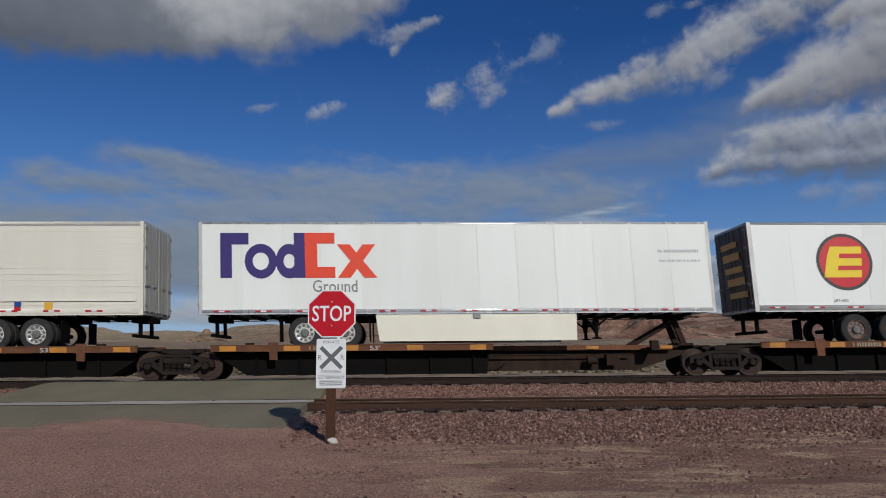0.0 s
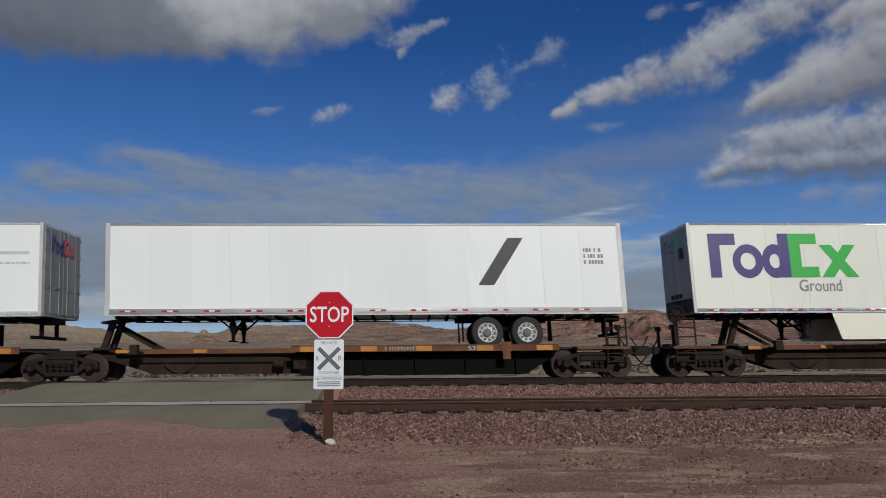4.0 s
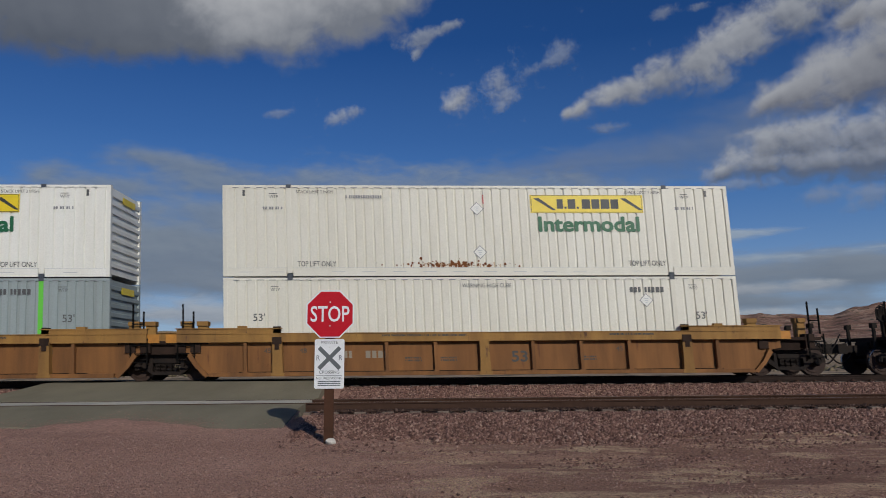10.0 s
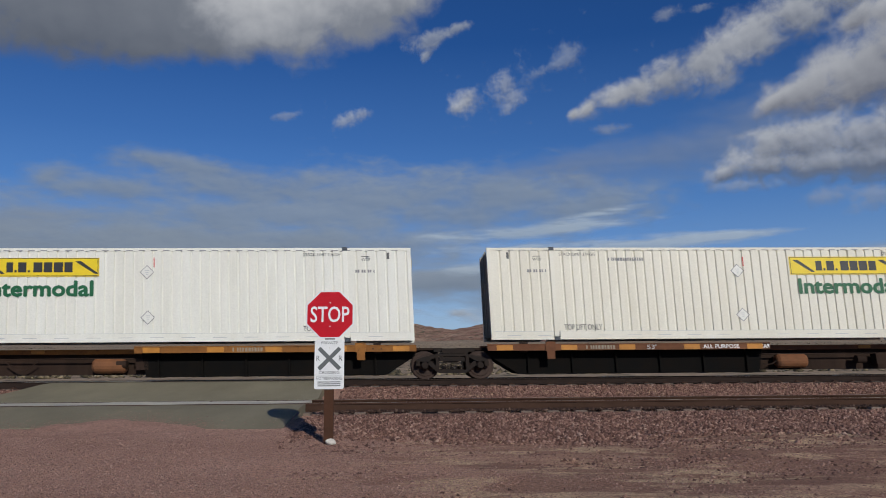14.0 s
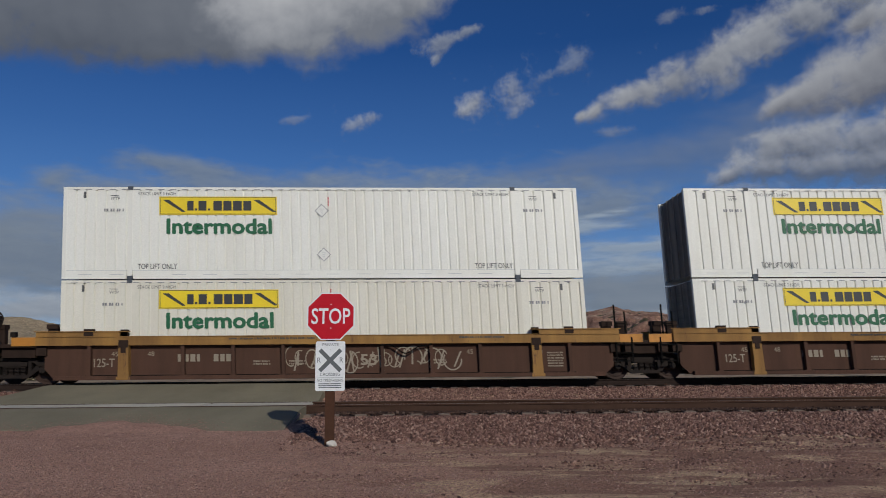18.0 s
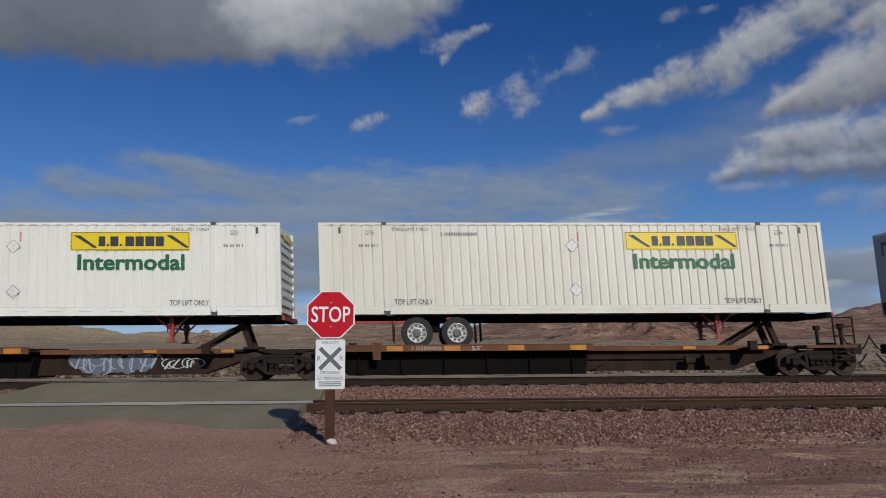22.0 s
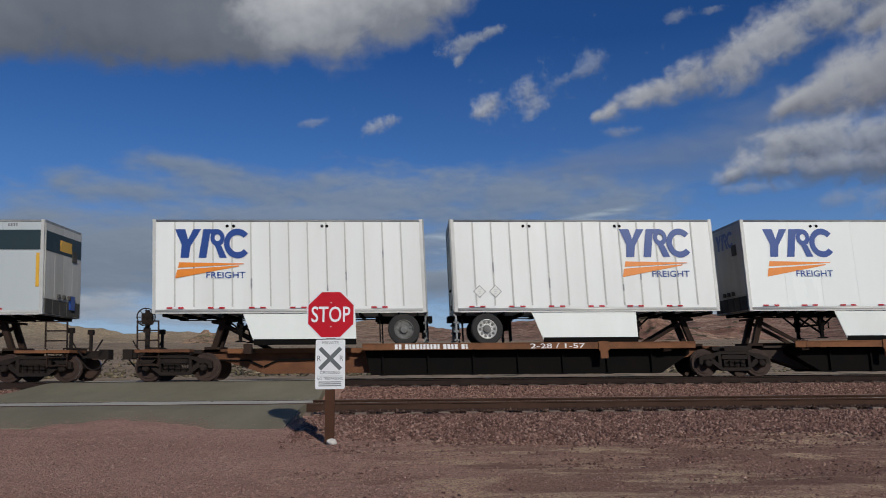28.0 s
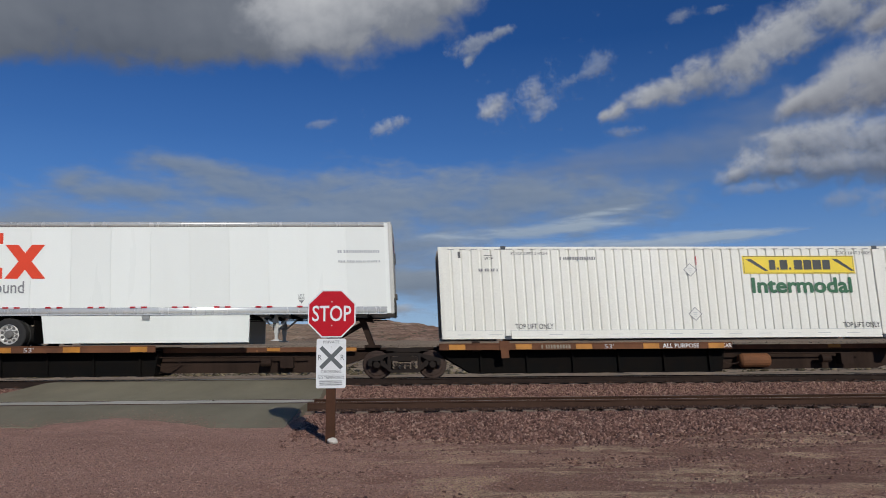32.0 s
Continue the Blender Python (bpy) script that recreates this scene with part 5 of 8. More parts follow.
def plain_trailer(s, logo, nose="left", L=TL):
    """Other 53-foot vans, white: a round badge, or a dark wedge."""
    words = {"badge": "white box van trailer with round red and yellow badge", "wedge": "white box van trailer with a large dark wedge mark"}
    t = thing("van_trailer", words[logo], "trailer", "trailers on the train")
    z0, z1, y = 2.0, 4.88, FACE - 0.006
    trailer_box(t, L, z0, z1, "van_smooth", 13, "alu", 0.14, 0.08, 0.2)
    if logo == "badge":
        def badge(bm):
            ring(bm, 0, 0, 0.92, 0.92, 0.0, 0, 0, seg=36)
            ring(bm, 0, 0, 0.82, 0.82, 0.0, -0.002, 1, seg=36)
            poly_plate(bm, [(-0.72, -0.5), (0.5, -0.5), (0.55, -0.2), (0.6, 0.5), (-0.42, 0.5), (-0.55, 0.2)], -0.004, 2)
            poly_plate(bm, [(-0.25, -0.27), (0.55, -0.27), (0.57, -0.12), (-0.22, -0.12)], -0.006, 1)
            poly_plate(bm, [(-0.17, 0.12), (0.58, 0.12), (0.6, 0.27), (-0.14, 0.27)], -0.006, 1)
        part("logo", "badge", badge, ("logo_dark", "logo_red", "logo_yellow"), t, "round red badge with a yellow block", at=(3.08, y, 3.58))
        lettering("LIFT HERE", "logo_gray", t, 2.6, y, 2.3, 0.45, 0.09)
    else:
        part("logo", "wedge", lambda bm: poly_plate(bm, [(0, 0), (0.5, 0), (1.5, 1.5), (1.0, 1.5)], 0), "logo_dark", t, at=(11.5, y, 2.9))
        bar_text(t, 14.9, 3.95, 0.7, 0.12, "logo_gray", y, 3)
    tape(t, L, z0 + 0.1)
    if nose == "left":
        landing_gear(t, 3.75), tandem(t, 11.7), rear_guard(t, L - 0.35), rear_doors(t, L, 1, z0, z1, "door_grey"), nose_wall(t, 0, -1, z0, z1)
    else:
        landing_gear(t, L - 3.75), tandem(t, L - 12.95, "rim_rust"), rear_guard(t, 0.35), rear_doors(t, 0, -1, z0, z1, "door_brown"), nose_wall(t, L, 1, z0, z1)
        
        def swash(bm):
            for k in range(5):
                z = 2.5 + 0.42 * k
                prism(bm, [(-0.078, z), (-0.072, z), (-0.072, z + 0.2 + 0.05 * (k % 2)), (-0.078, z + 0.2 + 0.05 * (k % 2))], -1.05 + 0.12 * k, 0.3 + 0.1 * k)
        pieces("logo", "badge_swash", swash, "logo_gold", t, "gold bars on the brown rear doors")
    return riding(t, s)


PL = 8.4


def pup_trailer(s, logo="left", wheels="right", mat="pup_white", panels=14, skirts=True, livery="freight", label=None, marks=()):
    """A 28-foot pup trailer with one axle."""
    t = thing("pup_trailer", label or "short white box trailer with blue and orange logo", "trailer", "trailers on the train")
    z0, z1, y = 2.06, 5.0, FACE - (0.0165 if panels == 14 else 0.006)
    trailer_box(t, PL, z0, z1, mat, panels, "alu", 0.1, 0.08, 0.12, top_mat="alu_dirty")
    if livery == "freight" and logo != "none":
        lx = 0.7 if logo == "left" else (5.2 if panels == 7 else 5.38)

        def blue(bm):
            poly_plate(bm, [(0.16, 0.0), (0.42, 0.0), (0.47, 0.36), (0.80, 0.9), (0.55, 0.9), (0.40, 0.58), (0.31, 0.9), (0.0, 0.9), (0.2, 0.4)], 0)
            poly_plate(bm, [(0.72, 0), (0.96, 0), (1.10, 0.9), (0.86, 0.9)], -0.001)
            poly_plate(bm, [(1.06, 0.9), (1.05, 0.76), (1.3, 0.76), (1.3, 0.9)], -0.002)
            ring(bm, 1.3, 0.63, 0.22, 0.27, 0.4, 0)
            poly_plate(bm, [(1.22, 0.38), (1.42, 0.38), (1.58, 0), (1.36, 0)], -0.001)
            ring(bm, 1.92, 0.45, 0.42, 0.47, 0.58, 0, 0, 40, 320)

        def amber(bm):
            poly_plate(bm, [(0.08, 0.33), (2.1, 0.44), (2.1, 0.46), (0.12, 0.50)], 0)
            poly_plate(bm, [(0.0, 0.0), (0.06, 0.27), (1.95, 0.40), (1.95, 0.37)], 0)
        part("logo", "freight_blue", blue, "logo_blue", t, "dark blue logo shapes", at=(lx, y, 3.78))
        part("logo", "freight_amber", amber, "logo_amber", t, "orange wedge stripes", at=(lx, y, 3.14))
        end = 1 if wheels == "left" else -1
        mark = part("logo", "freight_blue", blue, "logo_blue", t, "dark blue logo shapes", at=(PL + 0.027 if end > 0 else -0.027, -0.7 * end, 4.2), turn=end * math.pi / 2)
        mark.scale = (0.6, 1, 0.6)
        lettering("FREIGHT", "logo_blue", t, lx + 0.95, y, 3.14, 1.2, 0.2, 0.01)
    elif livery == "wordmark":
        bar_text(t, 1.1, 3.5, 6.2, 0.95, "logo_dark", y, name="logo")
    elif livery == "stripe":
        def stripe(bm):
            poly_plate(bm, [(4.25, 0), (8.3, 0), (8.3, 0.62), (4.45, 0.62)], 0, 0)
            poly_plate(bm, [(4.35, 0.05), (4.75, 0.05), (4.95, 0.57), (4.7, 0.57)], -0.002, 1)
            poly_plate(bm, [(4.85, 0.05), (5.15, 0.05), (5.3, 0.57), (5.0, 0.57)], -0.002, 1)
            poly_plate(bm, [(5.25, 0.05), (5.4, 0.05), (5.8, 0.57), (5.4, 0.57)], -0.002, 1)
        part("logo", "stripe", stripe, ("logo_teal", "logo_gold"), t, "dark band with yellow shapes", at=(0, y, 4.05))
        part("nose_band", "stripe_nose", lambda bm: box(bm, PL + 0.024, PL + 0.034, FACE + 0.1, HALF - 0.1, 4.05, 4.67), "logo_teal", t, "dark green band")
        part("logo", "stripe_nose_logo", lambda bm: box(bm, PL + 0.034, PL + 0.042, -0.3, 0.5, 4.15, 4.5), "logo_gold", t, "yellow logo block")
        part("nose_hose_box", "stripe_nose_box", lambda bm: box(bm, PL, PL + 0.09, 0.4, 0.7, 2.3, 2.75), "logo_blue", t)
        part("marker_strip", "stripe_mark", lambda bm: box(bm, PL - 0.22, PL - 0.12, FACE - 0.012, FACE, 2.9, 3.95), "logo_gold", t, "yellow vertical marker strip")
        for x in (4.5, 6.0, 7.3):
            bar_text(t, x, 4.78, 0.3, 0.1, "logo_gray", y)
    for x, z, m in marks:
        placard(t, x, z, y, m, 0.2)

    if panels == 14:
        def ribs(bm):
            for i in range(1, panels):
                x = 0.1 + i * (PL - 0.2) / panels
                box(bm, x - 0.022, x + 0.022, FACE - 0.012, FACE + 0.01, z0 + 0.2, z1 - 0.1)
        pieces("side_rib", "pup_ribs", ribs, "rib_grey", t)

        def scuffs(bm):
            for i in (2, 5, 9, 10, 12):
                x = 0.1 + i * (PL - 0.2) / panels
                z = z0 + 0.5 + (i * 0.37) % 1.6
                box(bm, x - 0.023, x + 0.023, FACE - 0.014, FACE - 0.01, z, z + 0.22 + 0.05 * (i % 3))
        pieces("rib_scuff", "pup_scuffs", scuffs, "logo_gray", t, "grey rubbed spots on the ribs")

    def vents(bm):
        for x in (2.3, 2.5, 5.25, 5.4):
            ring(bm, x, 4.78, 0.05, 0.05, 0.0, 0, 0, seg=10)
    part("vents", "pup_vents", vents, "under", t, at=(0, y, 0))
    tape(t, PL, z0 + 0.14)
    wx = 7.68 if wheels == "right" else 0.97
    tandem(t, wx, "rim_dark" if wheels == "right" else "rim", 1)
    gx = 2.55 if wheels == "right" else PL - 2.55
    landing_gear(t, gx)
    end = 1 if wheels == "right" else -1
    roll_door(t, PL if end > 0 else 0, end, z0, z1, livery == "stripe")
    nose_wall(t, 0 if end > 0 else PL, -end, z0, z1)
    rear_guard(t, PL - 0.1 if end > 0 else 0.1)
    if skirts:
        a, b = (2.75, 6.2) if wheels == "right" else (2.4, 5.7)

        def sk(bm):
            prism(bm, [(a + 0.35, 1.1), (b, 1.1), (b, 2.04), (a, 2.04)], FACE + 0.02, FACE + 0.05)
        part("side_skirt", "pup_skirt_" + wheels, sk, "van_white", t, "white side skirt")

        def lower(bm):
            box(bm, a + 0.32, b, FACE + 0.014, FACE + 0.056, 1.08, 1.26)
        part("skirt_edge", "pup_skirt_edge_" + wheels, lower, "under", t)
    return riding(t, s)


# ------------------------------------------------------------------ containers
CH = 2.896


def container_side(bm, L=TL, mi=0, groove=0.075, pitch=0.29, depth=0.042):
    """Corrugated long side between the posts, as one folded sheet."""
    y0 = FACE + 0.012
    for a, b in ((0.12, 1.99), (2.13, 14.02), (14.16, L - 0.12)):
        n = max(1, round((b - a) / pitch))
        w = (b - a) / n
        prof = []
        for i in range(n):
            x = a + i * w
            prof += [(x, y0), (x + w - groove, y0), (x + w - groove * 0.75, y0 + depth), (x + w - groove * 0.25, y0 + depth)]
        prof.append((b, y0))
        lo = [bm.verts.new((x, y, 0.25)) for x, y in prof]
        hi = [bm.verts.new((x, y, CH - 0.09)) for x, y in prof]
        for i in range(len(prof) - 1):
            bm.faces.new((lo[i], lo[i + 1], hi[i + 1], hi[i])).material_index = mi


def container_end(bm, x, side, deep=0.05):
    """End wall folded into horizontal ribs, as one sheet."""
    prof = [(0.0, 0.1)]
    for k in range(9):
        z = 0.3 + k * 0.28
        prof += [(0.0, z), (deep, z + 0.03), (deep, z + 0.14), (0.0, z + 0.17)]
    prof.append((0.0, CH - 0.05))
    a = [bm.verts.new((x + side * d, FACE + 0.14, z)) for d, z in prof]
    b = [bm.verts.new((x + side * d, HALF - 0.14, z)) for d, z in prof]
    for i in range(len(prof) - 1):
        bm.faces.new((a[i], b[i], b[i + 1], a[i + 1]))


def container(s, z, mat="cont_white", logo=9.9, faded=False, placards=(8.0,), posts=None, label=None, livery="intermodal", smooth=False, word=True, drop=0.0):
    """A 53-foot container whose floor lies at height z; logo: where its panel begins, or None."""
    names = {"cont_white": "white", "cont_cream": "cream-white", "cont_rusty": "rust-spotted white", "cont_smooth": "clean white smooth-sided", "box_grey": "plain grey", "box_teal": "teal blue"}
    extra = "" if logo is None else " with a yellow logo panel"
    t = thing("intermodal_container", label or "long %s corrugated container%s" % (names[mat], extra), "container", "containers on the train")

    def core(bm):
        box(bm, 0.06, TL - 0.06, FACE + 0.05, HALF - 0.03, 0.12, CH - 0.04)
    part("body", "cont_core_" + mat, core, mat, t, at=(0, 0, z))
    key = "cont_side_%s_%d" % (mat, smooth)
    part("side_wall", key, (lambda bm: container_side(bm, groove=0.02, pitch=1.2, depth=0.012)) if smooth else
         (lambda bm: container_side(bm, groove=0.115, pitch=0.27, depth=0.07)) if mat in ("box_grey", "box_teal") else container_side, mat, t, "corrugated side wall", at=(0, 0, z))

    def post(bm):
        for x in (0, TL - 0.12):
            for y in (FACE, HALF - 0.14):
                box(bm, x, x + 0.12, y, y + 0.14, 0.0, CH)
    pieces("corner_post", "cont_corner_" + mat, post, mat, t, at=(0, 0, z))

    def lift_posts(bm):
        for x in (1.99, 14.02):
            box(bm, x, x + 0.14, FACE - 0.004, FACE + 0.1, 0.1, CH - 0.02)
    pieces("lifting_post", "cont_lift_" + (posts or mat), lift_posts, posts or mat, t, at=(0, 0, z))

    def castings(bm):
        for x in (1.96, 13.99):
            box(bm, x + 0.02, x + 0.18, FACE - 0.012, FACE + 0.16, CH - 0.09, CH + 0.022)
            box(bm, x + 0.02, x + 0.18, FACE - 0.012, FACE + 0.16, -0.02, 0.08)
    pieces("corner_casting", "cont_cast", castings, "casting", t, "dark blue-grey steel corner castings", at=(0, 0, z))

    def bottom(bm):
        for a, b in ((0.12, 1.96), (2.16, 13.99), (14.19, TL - 0.12)):
            box(bm, a, b, FACE + 0.002, FACE + 0.09, 0.03, 0.255)
            box(bm, a, b, FACE - 0.004, FACE + 0.09, 0.0, 0.035)
            box(bm, a, b, HALF - 0.09, HALF - 0.002, 0.0, 0.17)
    part("bottom_rail", "cont_brail_" + mat, bottom, mat, t, at=(0, 0, z))

    def slots(bm):
        n = 16
        for i in range(n):
            x = 0.5 + i * 15.2 / n
            if abs(x - 2.0) > 0.5 and abs(x - 13.9) > 0.6:
                box(bm, x, x + 0.42, FACE - 0.001, FACE + 0.01, 0.125, 0.14)
        for a, b in ((0.12, 1.98), (2.14, 14.01), (14.17, TL - 0.12)):
            box(bm, a, b, FACE + 0.004, FACE + 0.03, 0.254, 0.264)
    part("rail_slots", "cont_slots", slots, "logo_pale", t, at=(0, 0, z))

    def top(bm):
        p, q, r, w = FACE + 0.003, FACE + 0.068, HALF - 0.07, HALF - 0.005
        along(bm, [(p, CH - 0.09), (q, CH - 0.09), (q, CH - 0.04), (r, CH - 0.04), (r, CH - 0.09), (w, CH - 0.09), (w, CH), (r, CH), (r, CH - 0.01), (q, CH - 0.01), (q, CH), (p, CH)], 0.12, TL - 0.12)
    part("top_rail", "cont_trail_" + mat, top, mat, t, at=(0, 0, z))

    def dashes(bm):
        for i in range(42):
            x = 0.3 + i * 0.372
            box(bm, x, x + 0.2, FACE + 0.0, FACE + 0.004, CH - 0.085, CH - 0.065)
    tagged(part("roof_bolts", "cont_dash", dashes, "logo_gray", t, at=(0, 0, z)), kind="stuff")
    if smooth:
        def caps(bm):
            for cx in (0.85, 2.6, 4.9, 7.7, 9.2, 11.9, 13.4, 15.2):
                for cz in (1.35, 2.2):
                    ring(bm, cx, cz, 0.1, 0.1, 0.0, FACE + 0.008, seg=12)
        tagged(part("rivet_caps", "cont_caps", caps, "door_pale", t, at=(0, 0, z)), kind="stuff")
    part("end_wall", "cont_end_hi_" + mat, lambda bm: container_end(bm, TL - 0.05, 1), mat, t, at=(0, 0, z))
    # Low-x ends share one dark brown material, whatever the side walls' colour.
    part("end_wall", "cont_end_lo", lambda bm: container_end(bm, 0.05, -1, 0.006), "box_end", t, "grimy end wall", at=(0, 0, z))
    part("end_placard", "cont_end_label", lambda bm: box(bm, TL, TL + 0.012, -0.35, 0.7, CH - 0.42, CH - 0.2), "logo_yellow" if mat != "box_teal" else mat, t, at=(0, 0, z))

    def rods(bm):
        for y in (-0.8, -0.3, 0.3, 0.8):
            box(bm, -0.03, 0.01, y - 0.025, y + 0.025, 0.08, CH - 0.06)
    part("lock_bar", "cont_rods", rods, "box_end", t, at=(0, 0, z))
    y = FACE + 0.004
    ink = "logo_ink" if mat != "box_teal" else "logo_white"
    if livery == "intermodal" and logo is not None:
        def panel(bm):
            box(bm, 0, 3.65, y - 0.006, y, CH - 0.88, CH - 0.3)
        p = part("logo_panel", "cont_panel_%d" % faded, panel, "logo_faded" if faded else "logo_yellow", t, "faded logo panel" if faded else "yellow logo panel", at=(logo, 0, z - drop))

        def ink_shapes(bm):
            yy = y - 0.0085
            for a, b, c, d in ((0.03, 3.62, CH - 0.865, CH - 0.85), (0.03, 3.62, CH - 0.33, CH - 0.315), (0.03, 0.045, CH - 0.85, CH - 0.33), (3.605, 3.62, CH - 0.85, CH - 0.33)):
                poly_plate(bm, [(a, c), (b, c), (b, d), (a, d)], yy)
            for cx in (0.42, 3.23):
                for k in range(4):
                    o = k * 0.045
                    poly_plate(bm, [(cx - 0.3 + o, CH - 0.42), (cx - 0.27 + o, CH - 0.40), (cx + 0.32 + o * 0.5, CH - 0.78), (cx + 0.29 + o * 0.5, CH - 0.80)], yy - 0.0002 * k)
            u = 0.86
            for w in (0.2, 0.07, 0.25, 0.07, 0.08, 0.27, 0.26, 0.28, 0.25):
                h = 0.07 if w < 0.075 else 0.31
                if w == 0.08:
                    u += 0.06
                    continue
                poly_plate(bm, [(u, CH - 0.75), (u + w, CH - 0.75), (u + w, CH - 0.75 + h), (u, CH - 0.75 + h)], yy)
                u += w + 0.04
        part("logo", "cont_ink", ink_shapes, "logo_dark", p, "dark logo bars")
        if word:
            lettering("Intermodal", "logo_green_faded" if faded else "logo_green", t, logo + 0.22, y - 0.004, z + CH - 1.5, 3.27, 0.5, 0.034)
    if livery == "intermodal":
        lettering("TOP LIFT ONLY", ink, t, 2.3, y - 0.003, z + 0.30, 1.2, 0.17, 0.004)
        lettering("TOP LIFT ONLY", ink, t, 12.75, y - 0.003, z + 0.30, 1.2, 0.17, 0.004)
        lettering("STACK LIMIT 3 HIGH", ink, t, 2.3, y - 0.003, z + CH - 0.26, 1.15, 0.1)
        lettering("STACK LIMIT 3 HIGH", ink, t, 12.8, y - 0.003, z + CH - 0.26, 1.15, 0.1)
        part("red_tick", "red_tick", lambda bm: poly_plate(bm, [(0, 0), (0.03, 0), (0.03, 0.3), (0, 0.3)], 0), "logo_red", t, at=(8.2, y - 0.003, z + CH - 0.6))
        bar_text(t, 3.85, z + CH - 0.42, 1.15, 0.1, "logo_gray", y - 0.003)
        for x in (0.62, 15.4):
            part("inspection_plate", "insp", lambda bm: poly_plate(bm, [(0, 0), (0.08, 0), (0.08, 0.2), (0, 0.2)], 0), ink, t, at=(x, y - 0.003, z + CH - 0.35))
    else:
        for x in (0.9, 14.75):
            lettering("53'", ink, t, x, y - 0.003, z + (1.55 if z < 0.3 else 0.45), 0.36, 0.24, 0.005)
        lettering("WARNING HIGH CUBE", ink, t, 7.4, y - 0.003, z + CH - 0.33, 1.55, 0.13)
        bar_text(t, 12.7, z + CH - 0.5, 1.15, 0.17, ink, y - 0.003)
    for x in (1.45, 14.6):
        lettering("WTP", ink, t, x, y - 0.003, z + CH - 0.42, 0.28, 0.1)
        part("arrow_mark", "wtp_arrow_" + ink, lambda bm: poly_plate(bm, [(0, 0), (0.25, 0), (0.25, 0.02), (0, 0.02)], 0), ink, t, at=(x, y - 0.003, z + CH - 0.28))
        if livery == "intermodal":
            bar_text(t, x - 0.2, z + CH - 0.78, 0.65, 0.09, "logo_gray", y - 0.003)
    for i, x in enumerate(placards):
        placard(t, x, z + CH - 0.75, y - 0.004, "logo_pale", 0.22)
        placard(t, x + 0.03, z + CH - 2.15, y - 0.004, "logo_pale", 0.22)
    return riding(t, s)


def chassis(s, nose="right"):
    """Skeletal chassis that carries a container on a spine car."""
    t = thing("container_chassis", "black and red skeletal road chassis under a container", "trailer", "trailers on the train")

    def rails(bm):
        for y in (-0.5, 0.5):
            box(bm, 0.2, TL - 0.2, y - 0.06, y + 0.06, 1.8, 2.0)
        for k in range(9):
            box(bm, 0.5 + k * 1.85, 0.6 + k * 1.85, -1.1, 1.1, 1.86, 2.0)
        for x in (0.0, TL - 0.18):
            box(bm, x, x + 0.18, -1.29, 1.29, 1.83, 2.0)
    part("chassis_frame", "chassis_rails", rails, "under", t)

    def red(bm):
        box(bm, TL - 0.1 if nose == "right" else 0.0, TL + 0.1 if nose == "right" else 0.1, -1.25, 1.25, 1.84, 1.99)
        if nose == "right":
            box(bm, 3.9, 4.3, -1.15, -0.4, 1.5, 1.9)
            box(bm, 0.4, 3.0, -1.2, -1.15, 1.72, 1.8)
    part("bolster", "chassis_red_" + nose, red, "red_steel", t, "red bolster")
    tandem(t, 2.95 if nose == "right" else TL - 4.2)
    landing_gear(t, TL - 3.5 if nose == "right" else 3.5, "red_steel")
    return riding(t, s)


# ------------------------------------------------------------------ rail cars
def side_frame(bm):
    def plate(pts):
        prism(bm, pts, -0.08, 0.08)
    plate([(-0.62, 0.62), (-0.45, 0.70), (0.45, 0.70), (0.62, 0.62), (0.62, 0.74), (0.45, 0.79), (-0.45, 0.79), (-0.62, 0.74)])
    for q in (1, -1):
        def side(pts):
            plate([(q * x, z) for x, z in (pts if q > 0 else pts[::-1])])
        side([(0.62, 0.62), (0.74, 0.54), (1.0, 0.54), (1.02, 0.40), (1.14, 0.40), (1.12, 0.60), (0.9, 0.68), (0.62, 0.74)])
        side([(0.30, 0.18), (0.42, 0.18), (0.76, 0.44), (0.74, 0.54), (0.66, 0.56)])
        side([(0.42, 0.30), (0.52, 0.36), (0.52, 0.71), (0.42, 0.72)])
    plate([(-0.42, 0.18), (0.42, 0.18), (0.42, 0.28), (-0.42, 0.28)])


def springs(bm):
    for x in (-0.27, -0.09, 0.09, 0.27):
        for k in range(6):
            z = 0.285 + 0.042 * k
            box(bm, x - 0.07, x + 0.07, -0.07, 0.07, z, z + 0.024)
    box(bm, -0.4, 0.4, -0.1, 0.1, 0.54, 0.68)


def wheel_plate(bm):
    turned(bm, [(-0.07, 0.42), (0.07, 0.42)], 0, 0, 36, 0, 1)
    turned(bm, [(0.03, 0.445), (0.07, 0.455), (0.095, 0.45)], 0, 0, 36, 1)
    turned(bm, [(-0.09, 0.31), (-0.085, 0.335), (-0.072, 0.34)], 0, 0, 30, 1)
    turned(bm, [(-0.13, 0.1), (-0.125, 0.14), (-0.075, 0.19)], 0, 0, 20, 1)


def bearing(bm):
    turned(bm, [(-0.16, 0.06), (-0.155, 0.095), (-0.1, 0.12), (0.08, 0.12)], 0, 0, 16)
    for i in range(3):
        a = i * 2.094 + 0.5
        turned(bm, [(-0.175, 0.015), (-0.155, 0.018)], 0.06 * math.cos(a), 0.06 * math.sin(a), 6)


WHEELBASE = 1.73


